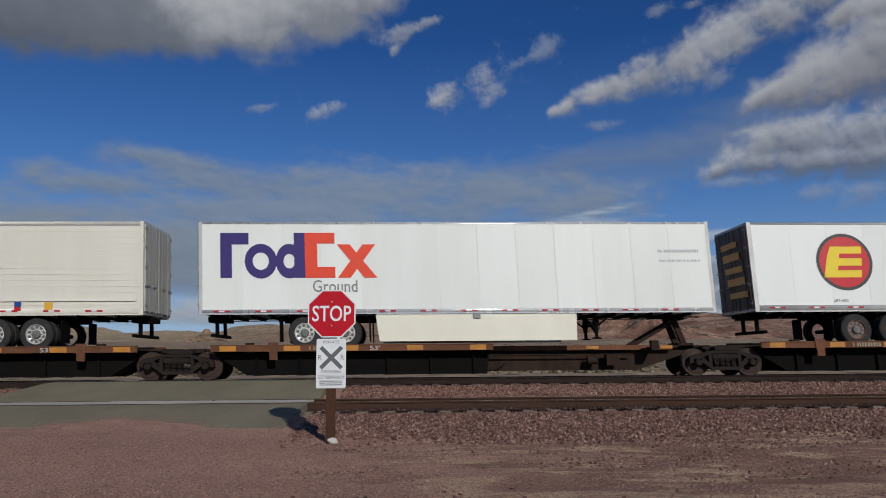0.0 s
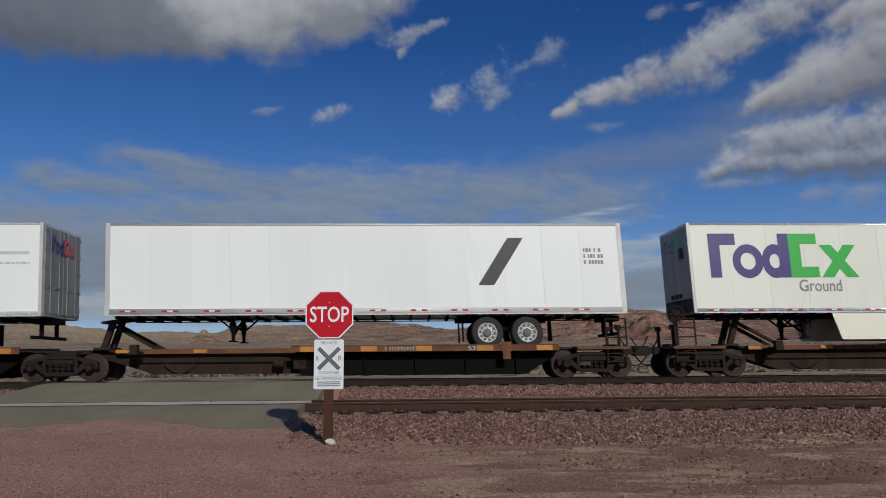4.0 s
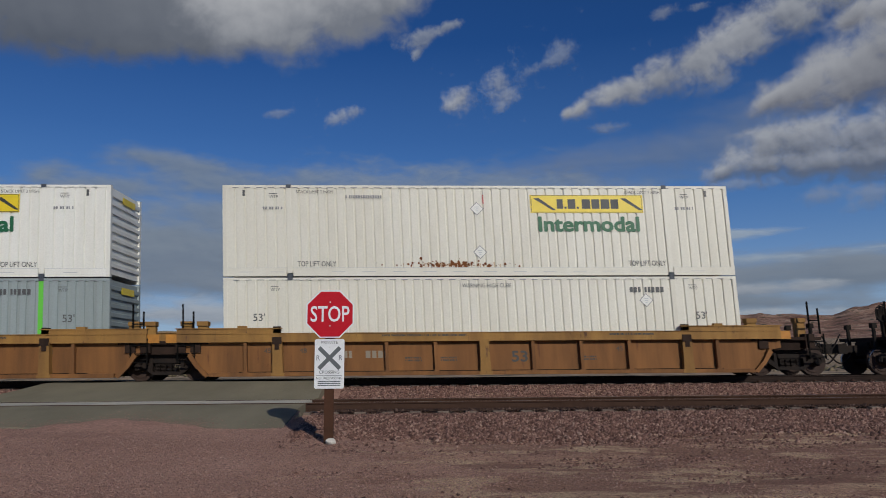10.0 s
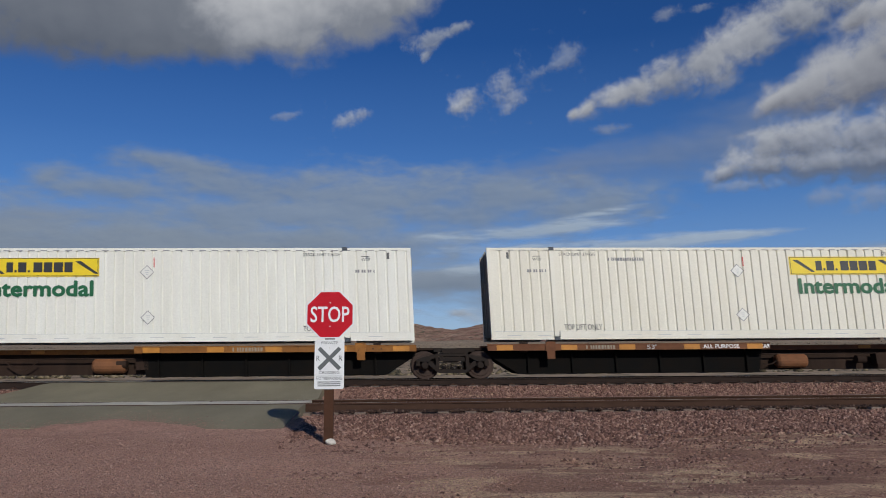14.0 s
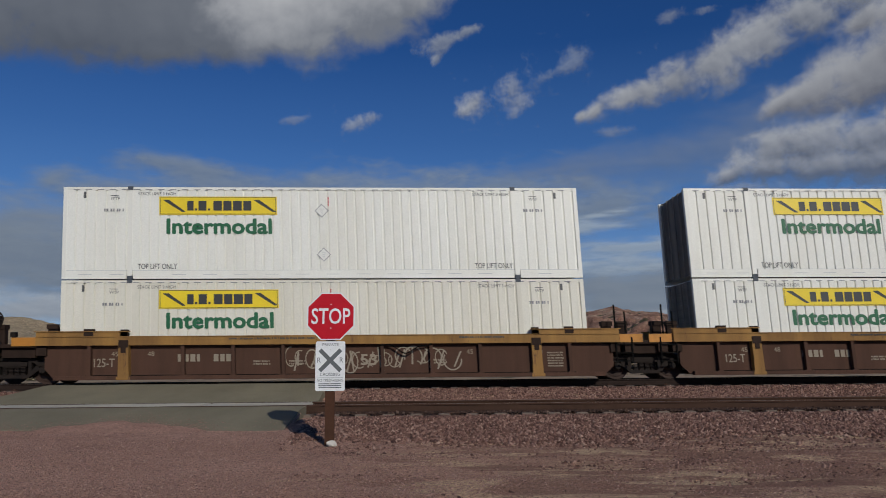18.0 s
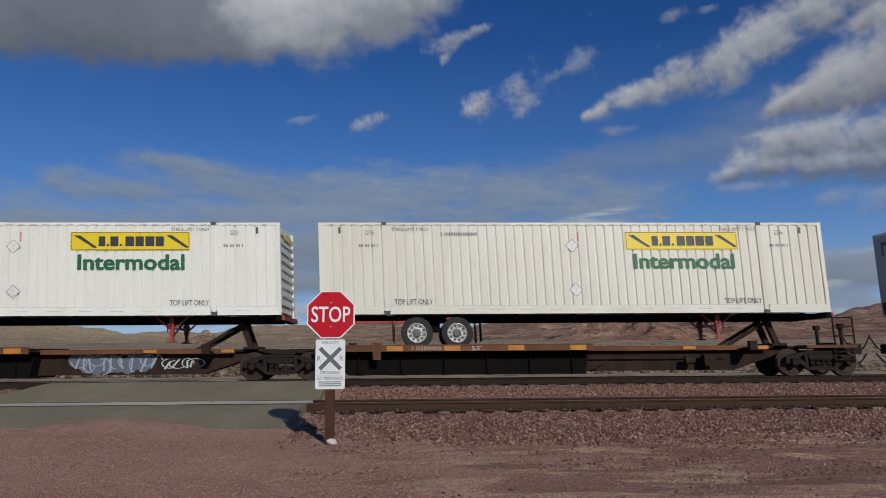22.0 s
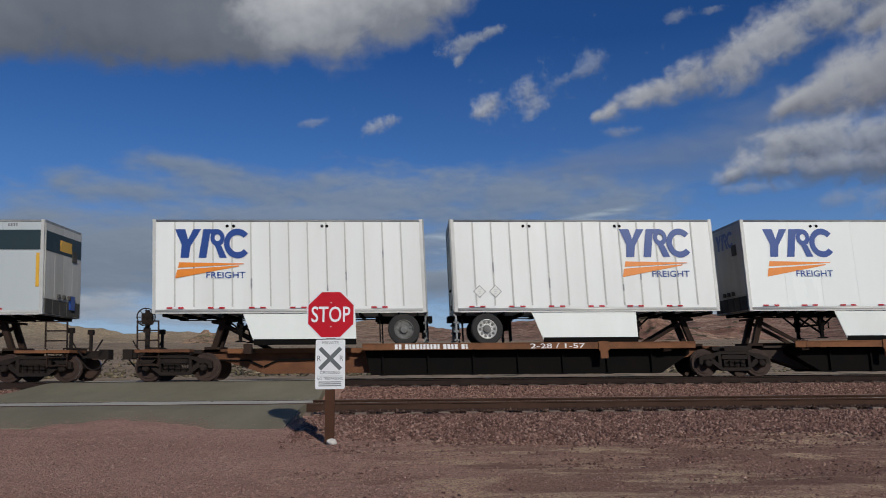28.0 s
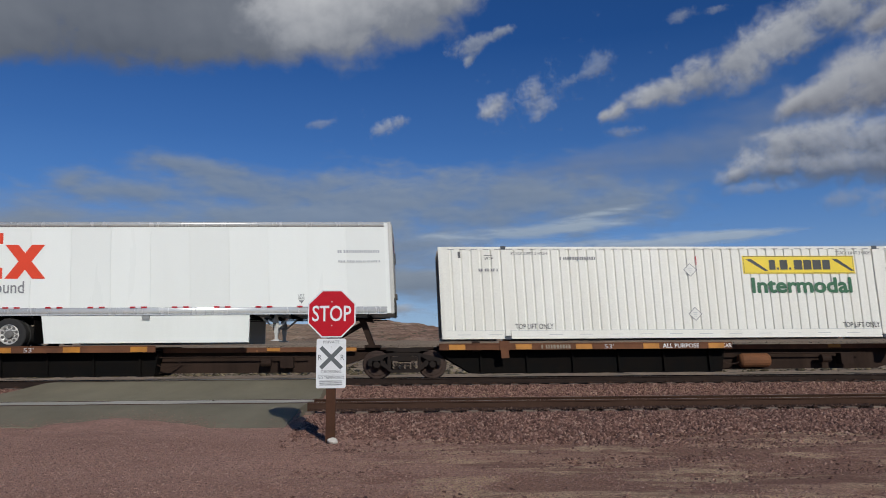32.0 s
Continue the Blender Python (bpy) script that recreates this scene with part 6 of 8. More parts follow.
def bogie(s):
    t = thing("rail_truck", "dark rusty cast-iron four-wheel freight truck on the rails", "rail truck", "trucks under the train")
    for sy, y in ((1, -1.0), (-1, 1.0)):
        f = part("side_frame", "side_frame", side_frame, "truck", t, at=(0, y, 0), turn=0 if sy > 0 else math.pi)
        part("spring_nest", "springs", springs, "truck", f)
    for x in (-WHEELBASE / 2, WHEELBASE / 2):
        part("axle", "rail_axle", lambda bm: turned(bm, [(-1.0, 0.085), (1.0, 0.085)], 0, 0, 12), "truck", t, at=(x, 0, 0.42))
        for sy, y in ((1, -0.754), (-1, 0.754)):
            w = part("wheel", "rail_wheel", wheel_plate, ("tread", "wheel_iron"), t, at=(x, y, 0.42), turn=0 if sy > 0 else math.pi)
            part("bearing_cap", "bearing", bearing, "truck", w, at=(0, -0.25, 0))
            ROLLING.append((w, s, x, y, sy))

    def bolster(bm):
        box(bm, -0.2, 0.2, -1.05, 1.05, 0.5, 0.72)
        box(bm, -0.35, 0.35, -0.3, 0.3, 0.7, 0.82)
        for x in (-0.25, 0.25):
            box(bm, x - 0.04, x + 0.04, -0.7, 0.7, 0.3, 0.38)
    part("bolster", "truck_bolster", bolster, "truck", t)
    return riding(t, s)


def coupler(parent, x, side):
    def gear(bm):
        box(bm, 0, 0.75, -0.12, 0.12, 0.72, 0.95)
        box(bm, 0.7, 1.0, -0.2, 0.2, 0.68, 1.0)
        box(bm, -0.2, 0.1, -0.35, 0.35, 0.62, 1.05)
        beam(bm, (0.05, -1.2, 1.02), (0.45, -0.3, 1.02), 0.03)
        beam(bm, (0.05, -1.2, 1.02), (0.05, -1.24, 0.72), 0.03)
        for y in (-0.72, 0.72):
            box(bm, 0.02, 0.1, y - 0.05, y + 0.05, 0.85, 1.62)
            box(bm, -0.02, 0.14, y - 0.09, y + 0.09, 1.5, 1.66)
        for k in range(8):
            a, b = math.pi * k / 8, math.pi * (k + 1) / 8
            beam(bm, (0.06 + 0.12 * k, -0.72, 1.3 - 0.55 * math.sin(a)), (0.06 + 0.12 * (k + 1), -0.72, 1.3 - 0.55 * math.sin(b)), 0.035)
        for k in range(7):
            a = math.pi * k / 7
            b = math.pi * (k + 1) / 7
            beam(bm, (0.2 + 0.12 * k, -0.4, 0.7 - 0.35 * math.sin(a)), (0.2 + 0.12 * (k + 1), -0.4, 0.7 - 0.35 * math.sin(b)), 0.04)
    part("coupler", "coupler", gear, "truck", parent, "dark knuckle coupler with a hanging air hose", at=(x, 0, 0), turn=0 if side > 0 else math.pi)


def hand_brake(parent, x):
    def stand(bm):
        box(bm, -0.06, 0.06, -0.9, -0.8, 1.0, 2.2)
        box(bm, -0.16, 0.16, -0.93, -0.78, 1.75, 2.1)
        for i in range(16):
            a, b = 2 * math.pi * i / 16, 2 * math.pi * (i + 1) / 16
            beam(bm, (0.28 * math.cos(a), -0.98, 1.97 + 0.28 * math.sin(a)), (0.28 * math.cos(b), -0.98, 1.97 + 0.28 * math.sin(b)), 0.03)
        for i in range(4):
            a = math.pi * i / 4
            beam(bm, (0.27 * math.cos(a), -0.97, 1.97 + 0.27 * math.sin(a)), (-0.27 * math.cos(a), -0.97, 1.97 - 0.27 * math.sin(a)), 0.022)
    part("hand_brake", "hand_brake", stand, "truck", parent, "round hand brake wheel on a stand", at=(x, 0, 0))


def grab_rails(parent, x, mat="spine"):
    def rails(bm):
        for dx in (-0.32, 0.32):
            box(bm, dx - 0.02, dx + 0.02, -1.26, -1.22, 1.0, 1.85)
        for z in (1.25, 1.55, 1.83):
            box(bm, -0.32, 0.32, -1.26, -1.22, z - 0.02, z + 0.02)
        for dx in (-0.3, 0.3):
            box(bm, dx - 0.02, dx + 0.02, -1.2, -1.16, 0.45, 1.0)
        for z in (0.5, 0.75):
            box(bm, -0.3, 0.3, -1.22, -1.16, z - 0.02, z + 0.02)
    pieces("grab_rail", "grab_" + mat, rails, mat, parent, at=(x, 0, 0))


def hitch(parent, x, up, lean):
    """Stand that holds a trailer's kingpin."""
    top = 1.98 if up else 1.98

    def stand(bm):
        for y in (-0.35, 0.35):
            beam(bm, (0, y, 0.95), (0.32 * lean, y, top - 0.1), 0.17)
            beam(bm, (1.75 * lean, y, 0.95), (0.28 * lean, y, top - 0.22), 0.1)
        prism(bm, [(0.32 * lean - 0.36, top - 0.13 - 0.05 * lean), (0.32 * lean + 0.36, top - 0.13 + 0.05 * lean), (0.32 * lean + 0.36, top - 0.06 + 0.05 * lean), (0.32 * lean - 0.36, top - 0.06 - 0.05 * lean)], -0.45, 0.45)
        box(bm, -0.25, 0.25, -0.5, 0.5, 0.9, 1.05)
    pieces("hitch", "hitch_%d" % lean, stand, "spine", parent, "dark steel trailer hitch stand", at=(x, 0, 0))


def spine_platform(s, L, wheels="right", lo_end=False, hi_end=False, yellow=False, hitch_on=True, twin=False, cylinder=True, edge=None):
    """One platform of an articulated spine car; s is its low end, L the distance between truck centres."""
    edge = edge or ("deck_yellow" if yellow else "deck_rust" if twin else "deck")
    t = thing("spine_car", ("orange-edged" if yellow else "rusty brown") + " skeletal spine rail car platform with a steel deck", "rail car", "rail cars of the train")
    k = "%.1f_%s" % (L, wheels)
    a, b = (0.9, L - 0.9)
    dx0, dx1 = ((L * 0.43, L - 1.1) if wheels == "right" else (1.1, L * 0.57))
    if twin:
        dx0, dx1 = (L - 11.7, L - 1.3) if wheels == "right" else (1.9, 11.8)

    def sill(bm):
        prism(bm, [(0.35, 0.72), (1.3, 0.62), (2.6, 0.2), (L - 2.6, 0.2), (L - 1.3, 0.62), (L - 0.35, 0.72), (L - 0.35, 0.95), (0.35, 0.95)], -0.36, 0.36)
        box(bm, 0.2, L - 0.2, -0.5, 0.5, 0.9, 0.97)
    part("centre_sill", "sill_%.1f_%d_%d_%d" % (L, yellow, twin, s == -853.59), sill, "deck" if yellow or s == -853.59 else "sill_dark" if twin else "spine", t, "deep rusty centre sill")

    low = 0.0 if twin else 0.045

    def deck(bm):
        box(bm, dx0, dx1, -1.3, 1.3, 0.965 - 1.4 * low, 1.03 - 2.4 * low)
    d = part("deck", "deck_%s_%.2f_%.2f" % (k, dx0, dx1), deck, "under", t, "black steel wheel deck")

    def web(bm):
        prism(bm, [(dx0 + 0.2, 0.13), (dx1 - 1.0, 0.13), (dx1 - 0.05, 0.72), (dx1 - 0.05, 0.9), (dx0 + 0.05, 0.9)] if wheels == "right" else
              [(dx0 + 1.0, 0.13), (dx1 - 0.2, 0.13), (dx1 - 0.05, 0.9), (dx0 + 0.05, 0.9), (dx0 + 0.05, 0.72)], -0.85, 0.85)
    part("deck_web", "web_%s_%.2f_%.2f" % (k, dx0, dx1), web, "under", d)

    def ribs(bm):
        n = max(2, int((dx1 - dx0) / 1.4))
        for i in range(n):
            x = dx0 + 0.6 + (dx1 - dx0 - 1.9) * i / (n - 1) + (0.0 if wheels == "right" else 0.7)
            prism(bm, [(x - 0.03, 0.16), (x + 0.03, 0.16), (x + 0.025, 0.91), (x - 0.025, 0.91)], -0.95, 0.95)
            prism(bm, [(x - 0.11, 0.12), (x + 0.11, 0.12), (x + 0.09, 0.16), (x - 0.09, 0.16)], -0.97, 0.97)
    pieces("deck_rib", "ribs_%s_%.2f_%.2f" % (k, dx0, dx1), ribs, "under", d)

    def edges(bm):
        for y in (-1.33, 1.29):
            box(bm, dx0, dx1, y, y + 0.04, 0.9 - low, 1.1 - low)
            box(bm, dx0, dx1, y - 0.02, y + 0.06, 1.075 - low, 1.105 - low)
            if yellow:
                c, d = (dx1 - 4.4, dx1) if wheels == "right" else (dx0, dx0 + 4.4)
                box(bm, c, d, y - 0.012, y + 0.03, 0.74, 0.9)
                box(bm, c, d, y - 0.02, y + 0.03, 0.69, 0.735)
    part("deck_edge", "edge_%s_%.2f_%.2f_%s" % (k, dx0, dx1, edge), edges, edge, d)

    def narrow(bm):
        c0, c1 = (1.5, dx0) if wheels == "right" else (dx1, L - 1.5)
        if c1 - c0 > 0.5:
            for y in (-0.62, 0.54):
                box(bm, c0, c1, y, y + 0.08, 0.84, 0.99)
    part("side_rail", "narrow_%s_%.2f" % (k, dx0), narrow, edge, t)

    def plates(bm):
        for f in ((0.06, 0.95) if twin else (0.06, 0.285, 0.49, 0.72, 0.945)):
            x = dx0 + (dx1 - dx0) * f
            box(bm, x - 0.25, x + 0.25, -1.345, -1.33, 0.91 - low, 1.07 - low)
    pieces("marker_plate", "plates_%s_%.2f_%.2f_%d" % (k, dx0, dx1, twin), plates, "deck_rust" if twin else "hazard", t, "rusty marker plates" if twin else "orange marker plates")

    def plates2(bm):
        for x in ((1.7, 4.1) if wheels == "right" else (L - 1.7, L - 4.1)):
            box(bm, x - 0.2, x + 0.2, -0.655, -0.62, 0.87, 0.97)
    if not twin:
        pieces("marker_plate", "plates2_%s" % k, plates2, "hazard", t)
    if s == -853.59:
        bar_text(t, dx0 + 1.0, 0.92, 2.4, 0.15, "logo_white", -1.336, name="car_number")
        lettering("2-28 / 1-57", "logo_white", t, dx0 + 5.2, -1.336, 0.92, 1.7, 0.15, 0.01)
    elif twin and wheels == "right":
        lettering("TWIN 28' - ALL PURPOSE SPINE CAR", "logo_pale", t, dx0 + 3.3, -1.336, 0.925, 3.7, 0.13)
        bar_text(t, dx0 + 0.3, 0.92, 0.9, 0.13, "logo_dull", -1.336, name="car_number")
    elif twin:
        lettering("2-28/1-57", "logo_dull", t, dx0 + 3.2, -1.336, 0.92, 1.3, 0.14)
        bar_text(t, dx0 + 5.7, 0.92, 2.2, 0.14, "logo_pale", -1.336, name="car_number")
    else:
        bar_text(t, dx0 + (dx1 - dx0) * 0.345, 0.93 - low, 0.95, 0.12, "logo_dull", -1.336, name="car_number")
        if yellow:
            c = dx1 - 3.2 if wheels == "right" else dx0 + 3.2
            part("number_plate", "spine_53_plate", lambda bm: box(bm, -0.06, 0.5, -1.352, -1.342, 0.8, 1.04), "black_panel", t, "black stencilled plate", at=(c, 0, 0))
            lettering("53'", "logo_white", t, c, -1.356, 0.84, 0.42, 0.17, 0.012)
            part("paint_patch", "spine_patch", lambda bm: box(bm, 0, 1.7, -1.352, -1.342, 0.76, 1.06), "deck", t, "bare rusty patch on the orange edge", at=(c + 0.7, 0, 0))
        else:
            lettering("53'", "logo_pale", t, dx0 + (dx1 - dx0) * (0.655 if wheels == "right" else 0.56), -1.336, 0.92 - low, 0.3, 0.14, 0.005)
        if not hitch_on and wheels == "left":
            lettering("ALL PURPOSE", "logo_white", t, dx0 + (dx1 - dx0) * 0.76, -1.336, 0.93 - low, 1.15, 0.13, 0.012)
            lettering("CAR", "logo_white", t, dx0 + (dx1 - dx0) * 0.965, -1.336, 0.93 - low, 0.3, 0.13, 0.012)

    def latch(bm):
        box(bm, -0.16, 0.16, -1.375, -1.345, 0.84, 1.13)
        box(bm, -0.12, 0.12, -1.37, -1.3, 0.6, 0.9)
    for f in (((0.72,) if wheels == "right" else (0.3,)) if twin else (0.8,) if wheels == "right" else (0.22,)):
        part("deck_latch", "latch_" + edge, latch, edge, d, "rusty bracket on the deck edge", at=(dx0 + (dx1 - dx0) * f, 0, 0))

    def brace(bm):
        c = (dx0 - 3.2) if wheels == "right" else (dx1 + 3.2)
        for sgn in (1, -1):
            beam(bm, (c + sgn * 0.02, -0.42, 0.42), (c + sgn * 0.45, -0.42, 0.62), 0.05)
            beam(bm, (c + sgn * 0.45, -0.42, 0.62), (c + sgn * 1.7, -0.42, 0.64), 0.05)
    if twin:
        part("brake_rod", "brace_%s" % k, brace, "under", t, "bent brake rod along the sill")

    def pedestal(bm):
        for x in (2.25, L - 2.25):
            box(bm, x - 0.12, x + 0.12, -1.25, -1.05, 0.82, 1.12)
            box(bm, x - 0.1, x + 0.1, -1.15, 0, 0.8, 0.92)
    pieces("pedestal", "pedestals_%.1f" % L, pedestal, "spine", t)

    def plumbing(bm):
        x = L * 0.30 if wheels == "right" else L * 0.66
        rod(bm, x + 1.5, x + 1.8, -0.72, 0.52, 0.13)
        rod(bm, x - 3.0, x + 3.0, -0.66, 0.7, 0.025, 6)
        box(bm, x + 2.1, x + 2.5, -0.85, -0.55, 0.35, 0.7)
        for i in range(8):
            a = x - 1.9 + i * 0.12
            beam(bm, (a, -0.7, 0.62 - 0.25 * math.sin(i * math.pi / 8)), (a + 0.12, -0.7, 0.62 - 0.25 * math.sin((i + 1) * math.pi / 8)), 0.03)
    def reservoir(bm):
        x = dx0 - 1.5 if wheels == "right" else dx1 + 0.45
        turned(bm, [(x, 0.12), (x + 0.03, 0.18), (x + 0.1, 0.23), (x + 0.94, 0.23), (x + 1.01, 0.18), (x + 1.04, 0.12)], 0, 0, 16)
        for v in bm.verts:
            v.co = (v.co.y, v.co.x - 0.62, v.co.z + 0.48)
    if cylinder and not twin and not hitch_on:
        part("air_reservoir", "tank_%s_%.2f" % (k, dx0), reservoir, "deck_rust", t, "rusty orange air reservoir tank under the sill")
    if cylinder:
        part("air_brake", "plumb_%s_%d" % (k, yellow), plumbing, "deck_rust" if yellow else "spine", t, "air reservoir, brake cylinder and pipes")

    def at_end(u):
        return u if wheels == "right" else L - u

    def brake_pipe(bm):
        pts = [(1.75, 0.85), (2.4, 0.83), (2.75, 0.62), (3.1, 0.58), (3.3, 0.88), (3.9, 0.92), (5.2, 0.9)]
        for p, q in zip(pts, pts[1:]):
            beam(bm, (at_end(p[0]), -0.68, p[1]), (at_end(q[0]), -0.68, q[1]), 0.075)
        beam(bm, (at_end(2.0), -0.45, 0.7), (at_end(6.0), -0.45, 0.66), 0.06)

    def sill_plate(bm):
        for u, v, z0, z1 in ((2.35, 3.0, 0.3, 0.58), (3.3, 4.6, 0.24, 0.52), (4.7, 5.2, 0.3, 0.46)):
            box(bm, min(at_end(u), at_end(v)), max(at_end(u), at_end(v)), -0.39, -0.362, z0, z1)
        box(bm, at_end(1.5) - 0.13, at_end(1.5) + 0.13, -0.8, -0.5, 0.9, 1.15)

    def hangers(bm):
        for u in (3.15, 5.4, 5.75):
            box(bm, at_end(u) - 0.07, at_end(u) + 0.07, -0.76, -0.42, 0.3, 0.84)
            box(bm, at_end(u) - 0.13, at_end(u) + 0.13, -0.78, -0.5, 0.42, 0.56)
    if yellow:
        part("brake_pipe", "sill_pipe_%s" % k, brake_pipe, "deck_rust", t, "bent rusty brake pipe along the sill")
        part("sill_plate", "sill_plate_%s" % k, sill_plate, "deck_yellow", t, "orange plates left on the rusty sill")
        part("pipe_hanger", "sill_hangers_%s" % k, hangers, "under", t, "black pipe hangers")

    def apron(bm):
        box(bm, -0.55, 0.75, -0.75, 0.75, 0.84, 0.95)
        box(bm, -0.3, 0.5, -1.1, -0.75, 0.8, 0.9)
    part("end_casting", "apron", apron, "truck", t)
    if hitch_on:
        if wheels == "right" or twin:
            hitch(t, 1.0, True, 1)
        if wheels == "left" or twin:
            hitch(t, L - 1.0, True, -1)
    if lo_end:
        coupler(t, -0.9, -1), grab_rails(t, -0.75), part("end_platform", "end_plat_lo", lambda bm: box(bm, -1.15, 0.5, -1.25, 1.25, 0.88, 0.97), edge, t)
        hand_brake(t, -0.9)
    if hi_end:
        coupler(t, L + 0.9, 1), grab_rails(t, L + 0.75), part("end_platform", "end_plat_%.1f" % L, lambda bm: box(bm, L - 0.5, L + 1.15, -1.25, 1.25, 0.88, 0.97), edge, t)
    return riding(t, s)


def well_car(s, L, mat="well_yellow", lo_end=False, hi_end=False, panel=True, top=None, plain_side=False, number_bay=None):
    """A well car unit for two stacked containers; s is its low truck centre, L the distance between truck centres."""
    colour = {"well_yellow": "yellow", "well_orange": "weathered orange", "well_brown": "dark brown", "well_maroon": "maroon"}[mat]
    t = thing("well_car", colour + " double-stack well rail car with ribbed steel sides", "rail car", "rail cars of the train")
    top = top or mat
    a, b = 1.35, L - 1.35
    zt, zb = 1.42, 0.14

    wall_y, wall_z = (-1.48, 1.14) if plain_side else (-1.37, 1.3)
    deep = 0.0 if top == mat else 0.12

    square = mat == "well_brown"
    c0, c1 = (a - 0.5, b + 0.5) if square else (a - 0.9, b + 0.9)

    def side(bm):
        for y in (wall_y, 1.42):
            if square:
                prism(bm, [(a, zb), (b, zb), (b + 0.3, zb + 0.3), (b + 0.3, wall_z), (a - 0.3, wall_z), (a - 0.3, zb + 0.3)], y, y + 0.05)
                continue
            prism(bm, [(a, zb), (b, zb), (b + 0.3, 0.42), (b + 0.5, 0.68), (b + 0.66, 0.82), (b + 0.95, 0.88), (b + 0.95, wall_z),
                       (a - 0.95, wall_z), (a - 0.95, 0.88), (a - 0.66, 0.82), (a - 0.5, 0.68), (a - 0.3, 0.42)], y, y + 0.05)
    w = part("side_wall", "well_side_%.1f_%s" % (L, mat), side, mat, t, "plain side wall of the well" if plain_side else "ribbed side wall of the well")

    def chord(bm):
        for y, sg in ((-1.56, 1), (1.56, -1)):
            lo, hi = min(y, y + sg * 0.16), max(y, y + sg * 0.16)
            if plain_side:
                box(bm, a - 0.9, b + 0.9, lo, hi, 1.08, 1.165)
                box(bm, a - 0.9, b + 0.9, lo - 0.02, hi + 0.02, 1.165, 1.19)
                for c, d in ((a - 0.95, a + 1.9), (b - 1.9, b + 0.95)):
                    box(bm, c, d, lo + 0.02, hi - 0.02, 1.19, 1.31)
                    box(bm, c - 0.03, d + 0.03, lo, hi, 1.31, 1.335)
                continue
            box(bm, c0, c1, lo, hi, 1.29 if deep == 0 else 1.17, zt - 0.025)
            box(bm, c0, c1, lo - 0.025, hi + 0.025, zt - 0.025, zt)
            box(bm, c0, c1, lo - 0.012, hi + 0.012, 1.265 - deep, 1.29 - deep)
            for c, d in ((c0, a + 2.2), (b - 2.2, c1)):
                box(bm, c, d, lo + 0.02, hi - 0.02, zt, zt + 0.13)
                box(bm, c - 0.05, d + 0.05, lo - 0.01, hi, zt + 0.13, zt + 0.155)
    part("top_chord", "well_chord_%.1f_%s_%s" % (L, top, mat), chord, top, t, "top chord rail")

    def sole(bm):
        for y, sg in ((-1.56, 1), (1.56, -1)):
            lo, hi = min(y, y + sg * 0.16), max(y, y + sg * 0.16)
            box(bm, a + 0.05, b - 0.05, lo - 0.02, hi, zb - 0.02, zb + 0.1)
            if square:
                continue
            prism(bm, [(a - 0.6, 0.74), (a - 0.36, 0.40), (a - 0.06, 0.1), (a + 0.05, 0.16), (a - 0.26, 0.46), (a - 0.5, 0.86)], lo + 0.02, lo + 0.12)
            prism(bm, [(b + 0.6, 0.74), (b + 0.5, 0.86), (b + 0.26, 0.46), (b - 0.05, 0.16), (b + 0.06, 0.1), (b + 0.36, 0.40)], lo + 0.02, lo + 0.12)
    part("bottom_sill", "well_sole_%.1f_%s" % (L, mat), sole, mat, t, "bottom sill and wheel arches")

    def strap(bm):
        prism(bm, [(-0.17, zb), (0.17, zb), (0.15, 0.6), (0.15, 1.2), (-0.15, 1.2), (-0.15, 0.6)], -1.585, wall_y)
        box(bm, -0.2, 0.2, -1.6, -1.56, zb - 0.02, zb + 0.08)

    def clamp(bm):
        box(bm, -0.11, 0.11, -1.54, -1.40, zt, zt + 0.2)
        box(bm, -0.14, 0.14, -1.6, -1.56, 1.08, 1.3)
        box(bm, -0.07, 0.07, -1.61, -1.56, 0.92, 1.1)
    if not plain_side:
        for x in (a + 2.1, (a + b) / 2, b - 2.1):
            part("side_strap", "well_strap_%s_%s" % (mat, top), strap, top, t, "upright strap on the side wall", at=(x, 0, 0))
        for x in (a + 2.1, b - 2.1):
            part("container_latch", "well_clamp", clamp, "spine", t, "dark container latch", at=(x, 0, 0))
        if deep:
            bar_text(t, L * 0.34, 1.3, 2.6, 0.055, "logo_dark", -1.576)
            bar_text(t, L * 0.70, 1.3, 1.4, 0.055, "logo_dark", -1.576)

    def rib(bm):
        prism(bm, [(-0.05, 0.23), (0.05, 0.23), (0.05, 1.1), (0.075, 1.265), (-0.075, 1.265), (-0.05, 1.1)], -1.535, wall_y)
        prism(bm, [(-0.085, 0.23), (0.085, 0.23), (0.085, 0.27), (-0.085, 0.27)], -1.55, wall_y)
    if not plain_side:
        mid = (a + b) / 2
        wide = [mid + sgn * 1.5 * k for sgn in (-1, 1) for k in (1, 2, 3, 4.85)]
        for x in (wide if deep else [a + 1.35 + (b - a - 2.7) * i / 13 for i in range(14)]):
            part("side_rib", "well_rib_" + mat, rib, mat, w, at=(x, 0, 0))

    def ends(bm, span):
        for x0, x1 in (span,):
            box(bm, x0, x1, -0.45, 0.45, 0.85, 1.1)
            box(bm, x0, x1, -1.42, 1.42, 1.1, 1.2)
            m = (x0 + x1) / 2
            for y in (-1.2, -0.5, 0.5, 1.2):
                box(bm, m - 0.5, m + 0.5, y - 0.08, y + 0.08, 0.8, 1.15)
            box(bm, m - 0.9, m - 0.6, -1.45, -1.1, 0.85, 1.3)
            box(bm, m + 0.6, m + 0.9, -1.45, -1.1, 0.85, 1.3)
    tail = top if mat == "well_yellow" else "spine"
    part("end_platform", "well_end_lo_%.1f_%s" % (L, top), lambda bm: ends(bm, (-0.9, a)), tail, t)
